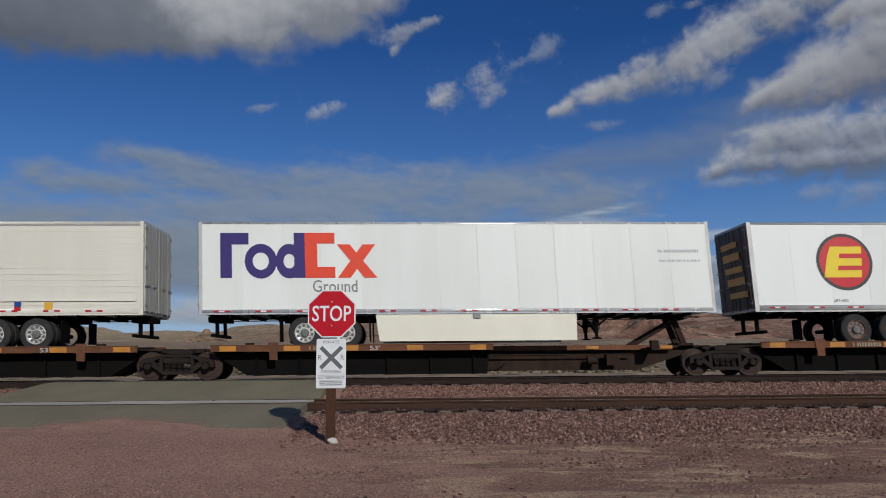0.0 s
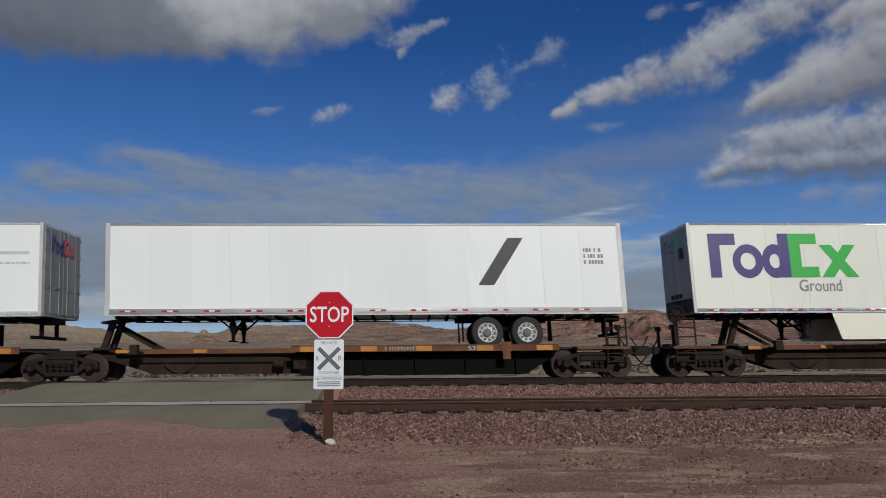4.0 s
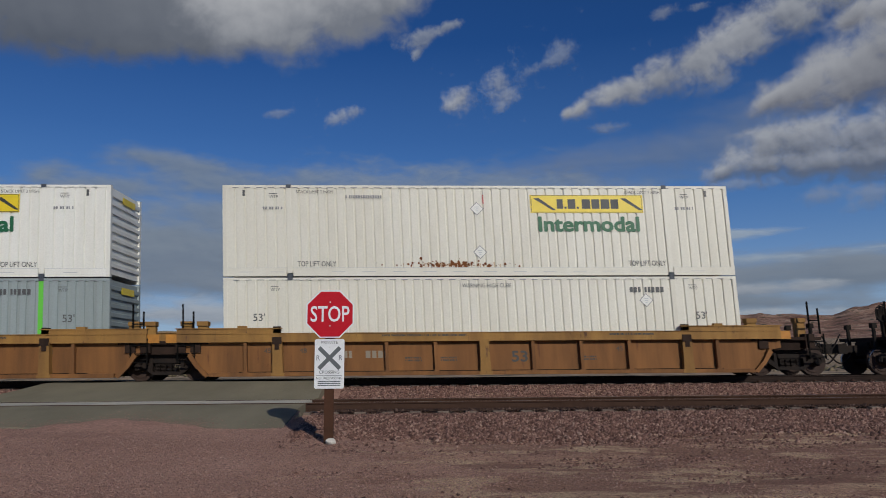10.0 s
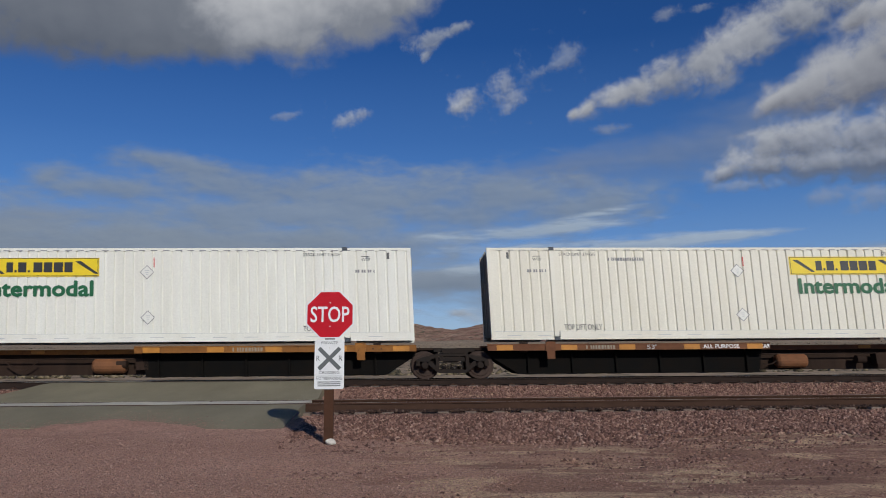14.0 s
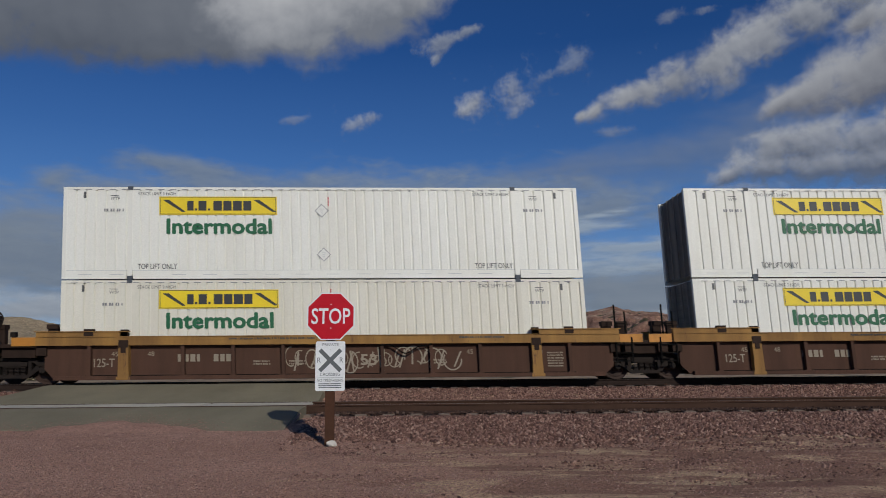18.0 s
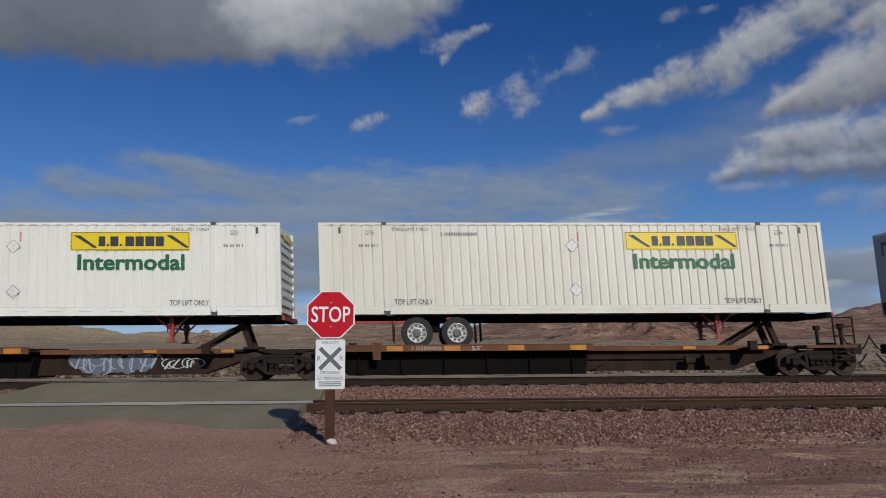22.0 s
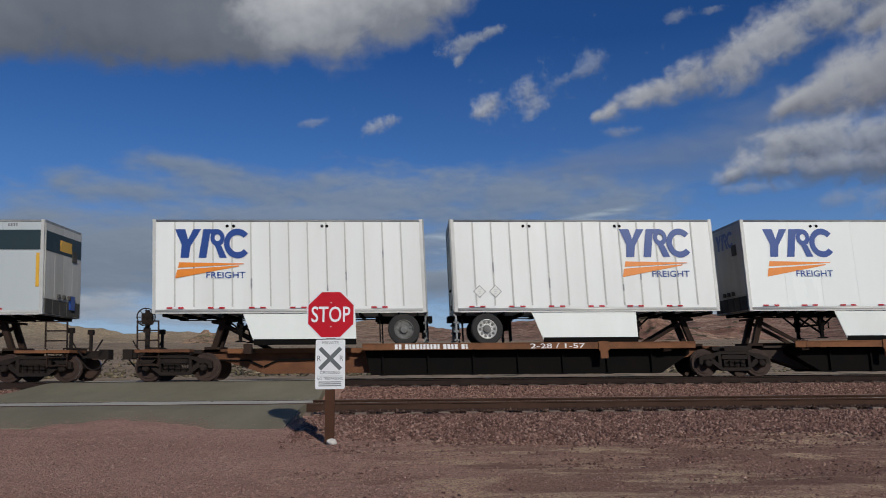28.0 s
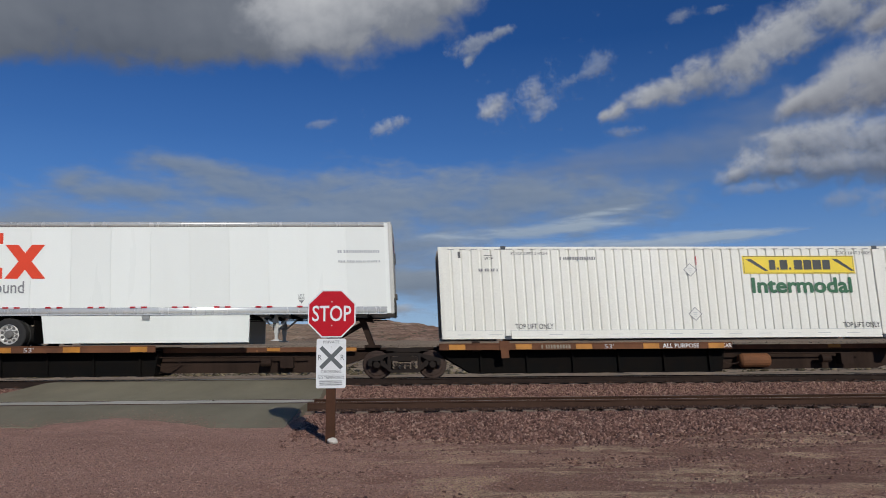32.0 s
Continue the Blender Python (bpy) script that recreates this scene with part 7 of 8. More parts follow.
    part("end_platform", "well_end_hi_%.1f_%s" % (L, top), lambda bm: ends(bm, (b, L + 0.9)), tail, t)

    def guides(bm):
        for x in (a + 1.05, b - 1.05):
            for y in (-1.5, 1.42):
                box(bm, x - 0.14, x + 0.14, y - 0.05, y + 0.1, 1.335 if plain_side else zt, 1.5 if plain_side else zt + 0.22)
        for x in (-0.55, a - 0.3, b + 0.3, L + 0.55):
            box(bm, x - 0.15, x + 0.15, -0.9, -0.7, 1.2, 1.75)
            box(bm, x - 0.17, x + 0.17, -0.95, -0.65, 1.68, 1.82)
    pieces("guide_post", "well_guides_%.1f_%s_%s" % (L, top, mat), guides, top if mat != "well_brown" else "spine", t)

    def rails(bm):
        for x in (-0.75, L + 0.75):
            for dx, h in ((-0.16, 2.32), (0.16, 2.1)):
                box(bm, x + dx - 0.022, x + dx + 0.022, -1.4, -1.356, 1.3, h)
            box(bm, x - 0.16, x + 0.16, -1.4, -1.364, 1.7, 1.735)
        for x in (-0.7, L + 0.7):
            for z in (0.55, 0.8, 1.05):
                box(bm, x - 0.25, x + 0.25, -1.5, -1.46, z, z + 0.035)
            for dx in (-0.25, 0.25):
                box(bm, x + dx - 0.02, x + dx + 0.02, -1.5, -1.46, 0.5, 1.3)
    pieces("grab_rail", "well_rails_%.1f_%s" % (L, mat), rails, "under" if mat != "well_yellow" else "well_yellow", t)
    if deep:
        pieces("marker_plate", "well_end_plates_%.1f" % L, lambda bm: [box(bm, x, x + 0.72, -1.475, -1.455, 1.14, 1.4) for x in (0.1, L - 0.82)], "hazard", t, "orange marker plates")
    part("well_floor", "well_floor_%.1f" % L, lambda bm: box(bm, a + 0.9, b - 0.9, -1.4, 1.4, 0.16, 0.26), "under", t)
    ink = "logo_dark" if mat in ("well_yellow", "well_orange") else "logo_pale"
    y = wall_y - 0.003
    if panel:
        p = t if lo_end else part("load_panel", "well_panel_lo_%.1f" % L, lambda bm: box(bm, a - 0.15, a + 1.2, -1.567, -1.48, 0.2, 1.46), "black_panel", t, "black load limit panel")
        if not hi_end:
            part("load_panel", "well_panel_hi_%.1f" % L, lambda bm: box(bm, b - 1.55, b - 0.4, -1.567, -1.48, 0.2, 1.46), "black_panel", t, "black load limit panel")
        if not lo_end:
            lettering("125T", "logo_white", p, a + 0.15, -1.571, 0.42, 0.85, 0.3, 0.02)
            bar_text(p, a + 0.15, 0.98, 0.8, 0.12, "logo_white", -1.571)
        if not hi_end:
            bar_text(t, b - 1.35, 1.0, 0.8, 0.06, "logo_white", -1.571, 5)

        def red(bm):
            for x in (a + 0.35, b - 2.9):
                box(bm, x, x + 2.6, -1.586, -1.575, 0.115, 0.245)
        pieces("reflector_plate", "well_red_%.1f" % L, red, "maroon_tape", t, "maroon reflector plates")

        def pale(bm):
            for x in (a + 0.6, a + 1.7, b - 1.9, b - 1.1):
                box(bm, x, x + 0.5, -1.592, -1.586, 0.16, 0.2)
        pieces("reflector_tape", "well_pale_%.1f" % L, pale, "logo_dull", t)
    step = (b - a - 2.7) / 13

    def bay(i):
        return a + 1.35 + step * i
    soft = "logo_dull" if mat == "well_brown" else ink
    lettering("53", soft, t, bay(11.5 if mat == "well_yellow" else 7.5) - 0.25, y, 0.5, 0.5, 0.34, 0.02)
    first = number_bay if number_bay is not None else 2
    if mat == "well_yellow" and number_bay is not None:
        pieces("number_plate", "well_number_%.1f" % L, lambda bm: [box(bm, bay(first + k) + 0.1, bay(first + k) + 0.98, y - 0.004, y, 0.6, 0.93) for k in (0, 1)], "black_panel", t, "black stencilled number panels")
    for k in (() if plain_side or (mat == "well_yellow" and number_bay is None) else (0, 1)):
        bar_text(t, bay(first + k) + 0.15, 0.65, 0.75, 0.22, "logo_white" if mat == "well_yellow" else "logo_dull", y - 0.006, name="car_number")
    if not plain_side:
        for i, word in ((0, "45"), (1, "48"), (10, "45"), (12, "48")):
            lettering(word, soft, t, bay(i + 0.3), y, 0.82, 0.2, 0.14)
        for i in (4, 5, 9):
            bar_text(t, bay(i + 0.25), 0.62, 0.5, 0.05, soft, y, 2)
    if square:
        lettering("125-T", "logo_dull", t, 2.5, y, 0.5, 0.62, 0.26, 0.012)
        bar_text(t, b - 1.75, 0.82, 0.5, 0.045, "logo_dull", y, 6, 0.8)

        def hose(bm):
            pts = [(b - 6.9 + 0.1 * i, 1.12 - 0.02 * math.cos(0.9 * i) - 0.26 * math.exp(-((i - 8) / 3.4) ** 2)) for i in range(17)]
            for p, q in zip(pts, pts[1:]):
                beam(bm, (p[0], -1.55, p[1]), (q[0], -1.55, q[1]), 0.035)
        part("air_hose", "well_hose_%.1f" % L, hose, "under", t, "slack black air hose on the side wall")
    if lo_end:
        coupler(t, -0.9, -1), hand_brake(t, -0.7)
    if hi_end:
        coupler(t, L + 0.9, 1)
    return riding(t, s)


def rust_patch(t, x, z, w, h, seed, top=FACE + 0.006):
    """Flaked rust: ragged spots, thicker towards the middle, with pale runs below them."""
    def spots(bm):
        rng = random.Random(seed)
        for k in range(int(w * 42)):
            cx, cz = x + rng.gauss(w / 2, w / 4.2), z + h * abs(rng.gauss(0.0, 0.42))
            r = rng.uniform(0.008, 0.05) * rng.uniform(0.5, 1.3)
            n = rng.randint(5, 8)
            poly_plate(bm, [(cx + r * rng.uniform(0.5, 1.3) * math.cos(6.283 * i / n), cz + 1.3 * r * rng.uniform(0.5, 1.3) * math.sin(6.283 * i / n)) for i in range(n)], -0.001 * rng.random())

    def runs(bm):
        rng = random.Random(seed + 1)
        for k in range(int(w * 9)):
            cx, cz = x + rng.gauss(w / 2, w / 4.2), z + h * rng.uniform(0.15, 0.7)
            l, r = rng.uniform(0.1, 0.45), rng.uniform(0.006, 0.02)
            poly_plate(bm, [(cx - r, cz), (cx - 0.3 * r, cz - l), (cx + 0.4 * r, cz - l * 0.9), (cx + r, cz)], 0.001 + 0.001 * rng.random())
    tagged(part("rust_stain", "rust_spots_%d" % seed, spots, "rust_stain", t, at=(0, top, 0)), kind="stuff")
    tagged(part("rust_run", "rust_runs_%d" % seed, runs, "rust_pale", t, at=(0, top, 0)), kind="stuff")


def scrawl(parent, x, z, w, h, mat, y, seed, under=None):
    """Painted loops and strokes, over a filled cloud of paint where under names its material."""
    def blots(bm):
        rng = random.Random(seed + 50)
        for k in range(int(w / 0.16)):
            ring(bm, 0.16 * k + 0.1, z + h * rng.uniform(0.35, 0.65), 0.24, h * rng.uniform(0.3, 0.5), 0.0, 0.004 + 0.0002 * (k % 4), 0, 0, 360, 12)
    if under:
        part("graffiti_fill", "blots_%d" % seed, blots, under, parent, "slate grey spray paint", at=(x, y, 0))

    def lines(bm):
        rng = random.Random(seed)
        u = 0.0
        while u < w:
            a0 = rng.uniform(0, 360)
            ring(bm, u + 0.2, z + h * rng.uniform(0.35, 0.65), rng.uniform(0.16, 0.3), h * rng.uniform(0.25, 0.48), 0.86, rng.uniform(-0.002, 0), 0, a0, a0 + rng.uniform(180, 330), 16)
            a, b = u + rng.uniform(0, 0.3), z + h * rng.uniform(0.0, 0.3)
            c, d = a + rng.uniform(-0.15, 0.3), z + h * rng.uniform(0.7, 1.0)
            l = math.hypot(c - a, d - b)
            nx, nz = -(d - b) / l * 0.025, (c - a) / l * 0.025
            poly_plate(bm, [(a - nx, b - nz), (c - nx, d - nz), (c + nx, d + nz), (a + nx, b + nz)], rng.uniform(-0.002, 0))
            u += rng.uniform(0.22, 0.36)
    part("graffiti", "scrawl_%d" % seed, lines, mat, parent, "pale spray-painted scrawl", at=(x, y, 0))

# ------------------------------------------------------------------ the train, front to back
plain_trailer(10.77, "badge", "right")
courier_trailer(-6.65, "logo_orange", "right")
reefer_trailer(-24.5)
courier_trailer(-43.55, "logo_leaf", "right")
courier_trailer(-60.2, "logo_orange", "left")
grey_trailer(-77.4)
courier_trailer(-94.6, "logo_orange", "left", lift=True, skirt_mat="van_white", mark=3.03)
courier_trailer(-112.0, "logo_leaf", "left", skirt_mat="cream", mat="van_cream")
plain_trailer(-130.3, "wedge", "left")
courier_trailer(-148.35, "logo_orange", "left")
courier_trailer(-166.1, "logo_orange", "left")
courier_trailer(-183.5, "logo_leaf", "left", lift=True, mark=3.18)
courier_trailer(-200.7, "logo_orange", "left", lift=True, skirt_mat="van_white", mat="van_cream", mark=3.16)

LOW, UP = 0.245, 0.245 + CH + 0.045
G = "long plain grey corrugated container in a well car"
container(-221.95, LOW, "box_grey", None, livery="plain", placards=(), label=G)
container(-221.95, UP, "cont_white", 9.72)
container(-241.5, LOW, "cont_white", 2.95)
container(-241.5, UP, "cont_white", 9.72, faded=True, placards=(8.1,))
container(-261.1, LOW, "cont_white", 2.9, faded=True)
container(-261.1, UP, "cont_white", 9.72)
container(-284.5, LOW, "cont_smooth", 9.72, smooth=True, placards=(), word=False, drop=0.2)
container(-284.5, UP, "cont_white", 9.72)
container(-308.05, LOW, "cont_cream", None, livery="plain", placards=(13.2,), label="long plain cream-white corrugated container in a well car")
rust_patch(container(-308.05, UP, "cont_cream", 9.72), 5.5, UP + 0.3, 3.4, 0.2, 75)
container(-327.65, LOW, "box_grey", None, livery="plain", posts="green_post", placards=(3.8,), label="long grey corrugated container with bright green lifting posts")
container(-327.65, UP, "cont_white", 9.72)
container(-347.2, LOW, "cont_white", 2.9)
container(-347.2, UP, "cont_white", 9.72)

FLAT = 1.19
container(-368.5, FLAT, "cont_cream", 9.72, placards=())
container(-386.0, FLAT, "cont_white", 9.72)
container(-403.4, FLAT, "cont_white", 9.72)
container(-420.7, FLAT, "cont_cream", 9.72)
container(-439.25, FLAT, "cont_white", 2.9)
container(-457.9, FLAT, "cont_cream", 2.7)
container(-476.4, FLAT, "cont_white", 9.72)
rust_patch(container(-494.8, FLAT, "cont_rusty", 3.3), 7.2, FLAT + 0.28, 2.6, 0.8, 73)

container(-515.6, LOW, "cont_white", 9.72)
teal = container(-515.6, UP, "box_teal", None, livery="plain", placards=())
container(-535.1, LOW, "cont_white", 2.9)
container(-535.1, UP, "cont_white", 2.9)
container(-554.75, LOW, "cont_cream", 2.95, placards=())
container(-554.75, UP, "cont_white", 2.95)


def teal_marks(t):
    y, z = FACE + 0.0, UP
    def flake(bm):
        ring(bm, 0, 0, 0.3, 0.3, 0.82, 0, seg=6)
        for i in range(6):
            a = i * math.pi / 3
            c, s = math.cos(a), math.sin(a)
            poly_plate(bm, [(-s * 0.03, c * 0.03), (s * 0.03, -c * 0.03), (c * 0.24 + s * 0.06, s * 0.24 - c * 0.06), (c * 0.24 - s * 0.06, s * 0.24 + c * 0.06)], -0.001 - 0.0003 * i)
    part("logo", "flake", flake, "logo_white", t, "white six-pointed logo", at=(9.3, y, z + CH - 0.82))
    bar_text(t, 9.72, z + CH - 0.85, 2.75, 0.27, "logo_white", y, name="logo")
    bar_text(t, 9.72, z + CH - 1.06, 2.75, 0.11, "logo_white", y, name="logo")


teal_marks(teal)

courier_trailer(-576.6, "logo_orange", "right", smooth=True, skirt_mat="van_white", z1=4.86)
courier_trailer(-595.25, "logo_orange", "left", smooth=True, skirt_mat="van_white", z1=4.9, lift=True)
courier_trailer(-612.9, "logo_leaf", "left", smooth=True, z1=4.9, mark=3.03)
courier_trailer(-630.5, "logo_leaf", "left", z1=4.9, mark=3)
courier_trailer(-648.25, "logo_leaf", "left", smooth=True, lift=True, mat="van_cream", mark=3.03)

ROAD = 2.0
chassis(-667.75), container(-667.75, ROAD, "cont_cream", 9.72)
chassis(-685.1), container(-685.1, ROAD, "cont_white", 9.72)
rust_patch(container(-702.3, FLAT, "cont_rusty", 9.72, placards=()), 5.0, FLAT + 0.28, 3.2, 0.9, 71)
container(-719.65, FLAT, "cont_cream", 9.72)
container(-738.1, FLAT, "cont_white", 2.75)

patched = pup_trailer(-749.25, "none", "left", livery="none", label="short plain white ribbed box trailer on the train", marks=((0.7, 2.7, "logo_pale"), (1.2, 2.7, "logo_pale")))
part("paint_patch", "paint_patch", lambda bm: box(bm, 5.6, 7.85, FACE - 0.018, FACE - 0.008, 3.45, 4.68), "van_smooth", patched, "fresh white painted-over patch")
pup_trailer(-758.6, "left", "right", marks=((7.3, 2.65, "logo_pale"), (7.9, 2.65, "logo_pale")))
pup_trailer(-768.1, "right", "left", panels=7, mat="van_smooth", marks=((4.0, 2.6, "logo_pale"), (4.5, 2.6, "logo_gray")))
pup_trailer(-777.35, "none", "right", panels=7, mat="van_smooth", livery="wordmark", label="short white box trailer with a large dark wordmark", marks=((5.0, 2.7, "logo_gray"), (5.5, 2.7, "logo_pale")))
pup_trailer(-786.1, "right", "left", panels=7, mat="van_smooth")
pup_trailer(-795.3, "left", "right")
pup_trailer(-809.2, "right", "left")
pup_trailer(-818.5, "left", "right")
pup_trailer(-835.55, "left", "right", panels=7, mat="van_smooth")
pup_trailer(-844.9, "right", "left", marks=((0.8, 2.7, "logo_pale"), (1.3, 2.7, "logo_pale")))
pup_trailer(-854.2, "left", "right")
pup_trailer(-865.9, "none", "left", mat="pup_silver", panels=7, livery="stripe", label="short silver box trailer with a dark band and yellow logo shapes", marks=((3.2, 2.55, "logo_pale"), (3.8, 2.55, "logo_pale"), (4.4, 2.55, "logo_pale")))
pup_trailer(-893.7, "none", "right", livery="none", skirts=False, label="short plain white box trailer with hazard placards", marks=((7.15, 2.7, "logo_pale"), (7.75, 2.7, "logo_amber")))
pup_trailer(-912.4, "left", "right", panels=9, marks=((7.9, 2.75, "logo_pale"),))
container(-931.5, FLAT, "cont_cream", 9.72)
chassis(-949.0), container(-949.0, ROAD, "cont_white", 9.72)
container(-966.25, FLAT, "cont_white", 9.72)
courier_trailer(-983.85, "logo_orange", "right", smooth=True, skirt_mat="van_white", lift=True)

# trucks of each car, front to back, and which end of each platform carries road wheels
SPINES = [
    ([26.6, 9.71, -7.40, -24.03], "LLR", False, False),
    ([-27.99, -43.9, -60.54, -77.78, -95.05, -111.6], "LRRRR", False, False),
    ([-115.3, -131.7, -149.1, -166.3, -183.4, -200.28], "RRRRR", False, False),
    ([-353.36, -369.68, -387.37, -404.37, -421.95, -438.9], "LLLLR", False, False),
    ([-442.9, -459.4, -477.4, -494.6], "LLR", False, False),
    ([-561.76, -578.26, -595.36, -612.94, -630.79, -647.3], "LRRRR", True, False),
    ([-652.0, -669.06, -686.44, -703.38, -720.92, -737.3], "LLLLR", False, False),
    ([-741.42, -759.49, -777.3, -795.2], "LRR", False, True),
    ([-799.6, -818.2, -836.12, -853.59], "LLR", False, True),
    ([-857.83, -875.66, -893.9, -911.80], "LRR", False, True),
    ([-915.91, -932.73, -949.4, -967.46, -985.0], "LLLL", False, False),
]
BOXED = [(-354, -495.5), (-703, -738), (-916, -932), (-950, -967)]
for trucks, wheels, yellow, twin in SPINES:
    for s in trucks:
        bogie(s)
    n = len(wheels)
    for i in range(n):
        hi, lo = trucks[i], trucks[i + 1]
        mid = (hi + lo) / 2
        boxed = any(b < mid < a for a, b in BOXED)
        p = spine_platform(lo, hi - lo, "right" if wheels[i] == "R" else "left", lo_end=(i == n - 1), hi_end=(i == 0), yellow=yellow, hitch_on=not boxed, twin=twin, cylinder=not twin and lo != -686.44,
                           edge="deck_yellow" if lo == -438.9 else None)
        if lo == -686.44:
            scrawl(p, 10.8, 0.24, 2.4, 0.64, "graffiti_blue", -0.38, 12, "graffiti_grey"), scrawl(p, 13.6, 0.35, 0.9, 0.35, "graffiti", -0.375, 13)

for trucks, mat, top, panel, plain_side in (
        ([-204.22, -223.47, -242.93, -262.5], "well_yellow", None, True, False),
        ([-266.78, -286.3], "well_maroon", None, False, True),
        ([-290.33, -309.84, -329.66, -349.3], "well_orange", "well_ochre", False, False),
        ([-498.5, -517.78, -536.82, -556.2], "well_brown", "well_ochre", False, False)):
    for s in trucks:
        bogie(s)
    for i in range(len(trucks) - 1):
        hi, lo = trucks[i], trucks[i + 1]
        c = well_car(lo, hi - lo, mat, i == len(trucks) - 2, i == 0, panel, top, plain_side, {0: 8, 2: 1}.get(i) if mat == "well_yellow" else None)
        if mat == "well_yellow" and i == 1:
            bar_text(c, 10.6, 0.42, 1.9, 0.62, "logo_rustred", -1.374, name="logo")
        if mat == "well_brown" and i == 2:
            scrawl(c, 8.2, 0.3, 5.0, 0.75, "logo_dull", -1.374, 8)
        if mat == "well_maroon":
            scrawl(c, 8.0, 0.22, 3.5, 0.85, "graffiti", -1.483, 3)
            bar_text(c, 5.6, 0.98, 1.7, 0.24, "logo_white", -1.483, name="car_number")
            y = -1.484
            part("logo", "maroon_ring", lambda bm: (ring(bm, 0, 0, 0.13, 0.13, 0.72, 0), poly_plate(bm, [(-0.07, -0.035), (0.07, -0.035), (0.07, 0.035), (-0.07, 0.035)], 0)), "logo_pale", c, "pale ring badge", at=(12.95, y, 0.93))
            bar_text(c, 13.12, 0.84, 1.2, 0.13, "logo_pale", y, name="logo")
            bar_text(c, 12.1, 0.98, 0.5, 0.03, "logo_pale", y, 2, 2.0)
            lettering("53", "logo_dull", c, 15.15, y, 0.46, 0.5, 0.3, 0.01)
            lettering("40", "logo_pale", c, 15.8, y, 0.94, 0.17, 0.11), lettering("20", "logo_pale", c, 15.8, y, 0.8, 0.17, 0.11)
            lettering("45", "logo_pale", c, 16.57, y, 0.86, 0.2, 0.12, 0.004), lettering("48", "logo_pale", c, 17.07, y, 0.86, 0.2, 0.12, 0.004), lettering("53", "logo_pale", c, 17.85, y, 0.86, 0.2, 0.12, 0.004)
            for x, w in ((16.02, 0.45), (18.3, 0.68)):
                bar_text(c, x, 0.98, w, 0.035, "hazard", y, 5, 0.7)
            part("inspection_frame", "maroon_frame", lambda bm: [poly_plate(bm, q, 0) for q in ([(0, 0), (0.57, 0), (0.57, 0.015), (0, 0.015)], [(0, 0.285), (0.57, 0.285), (0.57, 0.3), (0, 0.3)], [(0, 0.02), (0.015, 0.02), (0.015, 0.28), (0, 0.28)], [(0.555, 0.02), (0.57, 0.02), (0.57, 0.28), (0.555, 0.28)])],
                 "logo_dull", c, "thin painted frame", at=(17.4, y, 0.48))

# ------------------------------------------------------------------ clouds
CLOUDS = []


def cloud_material(seed, scale, soft, amp, relief, lift, white, shade, alpha, stretch):
    """Vapour whose thickness the sheet carries: ragged by noise; light from the upper right and grey undersides painted
    into its glow.
    """
    m, nt, b = nodes_of("cloud_vapour")
    nt.nodes.remove(b)
    uv = nt.nodes.new("ShaderNodeTexCoord").outputs["UV"]

    def carried(name):
        n = nt.nodes.new("ShaderNodeAttribute")
        n.attribute_name = name
        return n.outputs["Fac"]

    def moved(x, y):
        mp = nt.nodes.new("ShaderNodeMapping")
        mp.inputs["Location"].default_value = (seed * 7.3 + x, seed * 3.1 + y, seed * 1.7)
        mp.inputs["Scale"].default_value = stretch
        link(nt, uv, mp.inputs[0])
        return mp.outputs[0]

    def fluff(coord, k, detail, rough, warp=0.0):
        n = nt.nodes.new("ShaderNodeTexNoise")
        for key, v in (("Scale", k), ("Detail", detail), ("Roughness", rough), ("Distortion", warp)):
            n.inputs[key].default_value = v
        link(nt, coord, n.inputs["Vector"])
        return math_node(nt, "SUBTRACT", n.outputs["Fac"], 0.5)
    here, there = moved(0, 0), moved(0.12 / scale, 0.22 / scale)
    ragged, ahead = fluff(here, scale, 6, 0.52, 0.2), fluff(there, scale, 6, 0.52, 0.2)
    broad, fine = fluff(here, scale * 0.35, 3, 0.5), fluff(here, scale * 4.0, 4, 0.6)
    d = math_node(nt, "ADD", carried("thickness"), math_node(nt, "MULTIPLY", ragged, 2.0 * amp))
    d = math_node(nt, "ADD", d, math_node(nt, "MULTIPLY", broad, 0.9 * amp))
    d = math_node(nt, "ADD", d, math_node(nt, "MULTIPLY", fine, 0.35 * amp))
    cover = nt.nodes.new("ShaderNodeMapRange")
    cover.interpolation_type = "SMOOTHSTEP"
    cover.inputs[1].default_value, cover.inputs[2].default_value, cover.inputs[4].default_value = -0.45 * soft, 0.55 * soft, alpha
    link(nt, d, cover.inputs[0])
    lit = math_node(nt, "MULTIPLY", math_node(nt, "SUBTRACT", ragged, ahead), 1.1 * relief)
    lit = math_node(nt, "ADD", lit, math_node(nt, "MULTIPLY", carried("rise"), lift))
    lit = math_node(nt, "ADD", lit, math_node(nt, "MULTIPLY", broad, 1.0))
    lit = math_node(nt, "ADD", lit, 0.5)
    col = ramp(nt, lit, [(0.15, shade), (0.5, tuple(p * 0.5 + q * 0.5 for p, q in zip(shade, white))), (0.9, white)])
    em = nt.nodes.new("ShaderNodeEmission")
    em.inputs[1].default_value = 0.8
    link(nt, col, em.inputs[0])
    tr, mx = nt.nodes.new("ShaderNodeBsdfTransparent"), nt.nodes.new("ShaderNodeMixShader")
    link(nt, cover.outputs[0], mx.inputs[0]), link(nt, tr.outputs[0], mx.inputs[1]), link(nt, em.outputs[0], mx.inputs[2])
    link(nt, mx.outputs[0], nt.nodes["Material Output"].inputs[0])
    return m


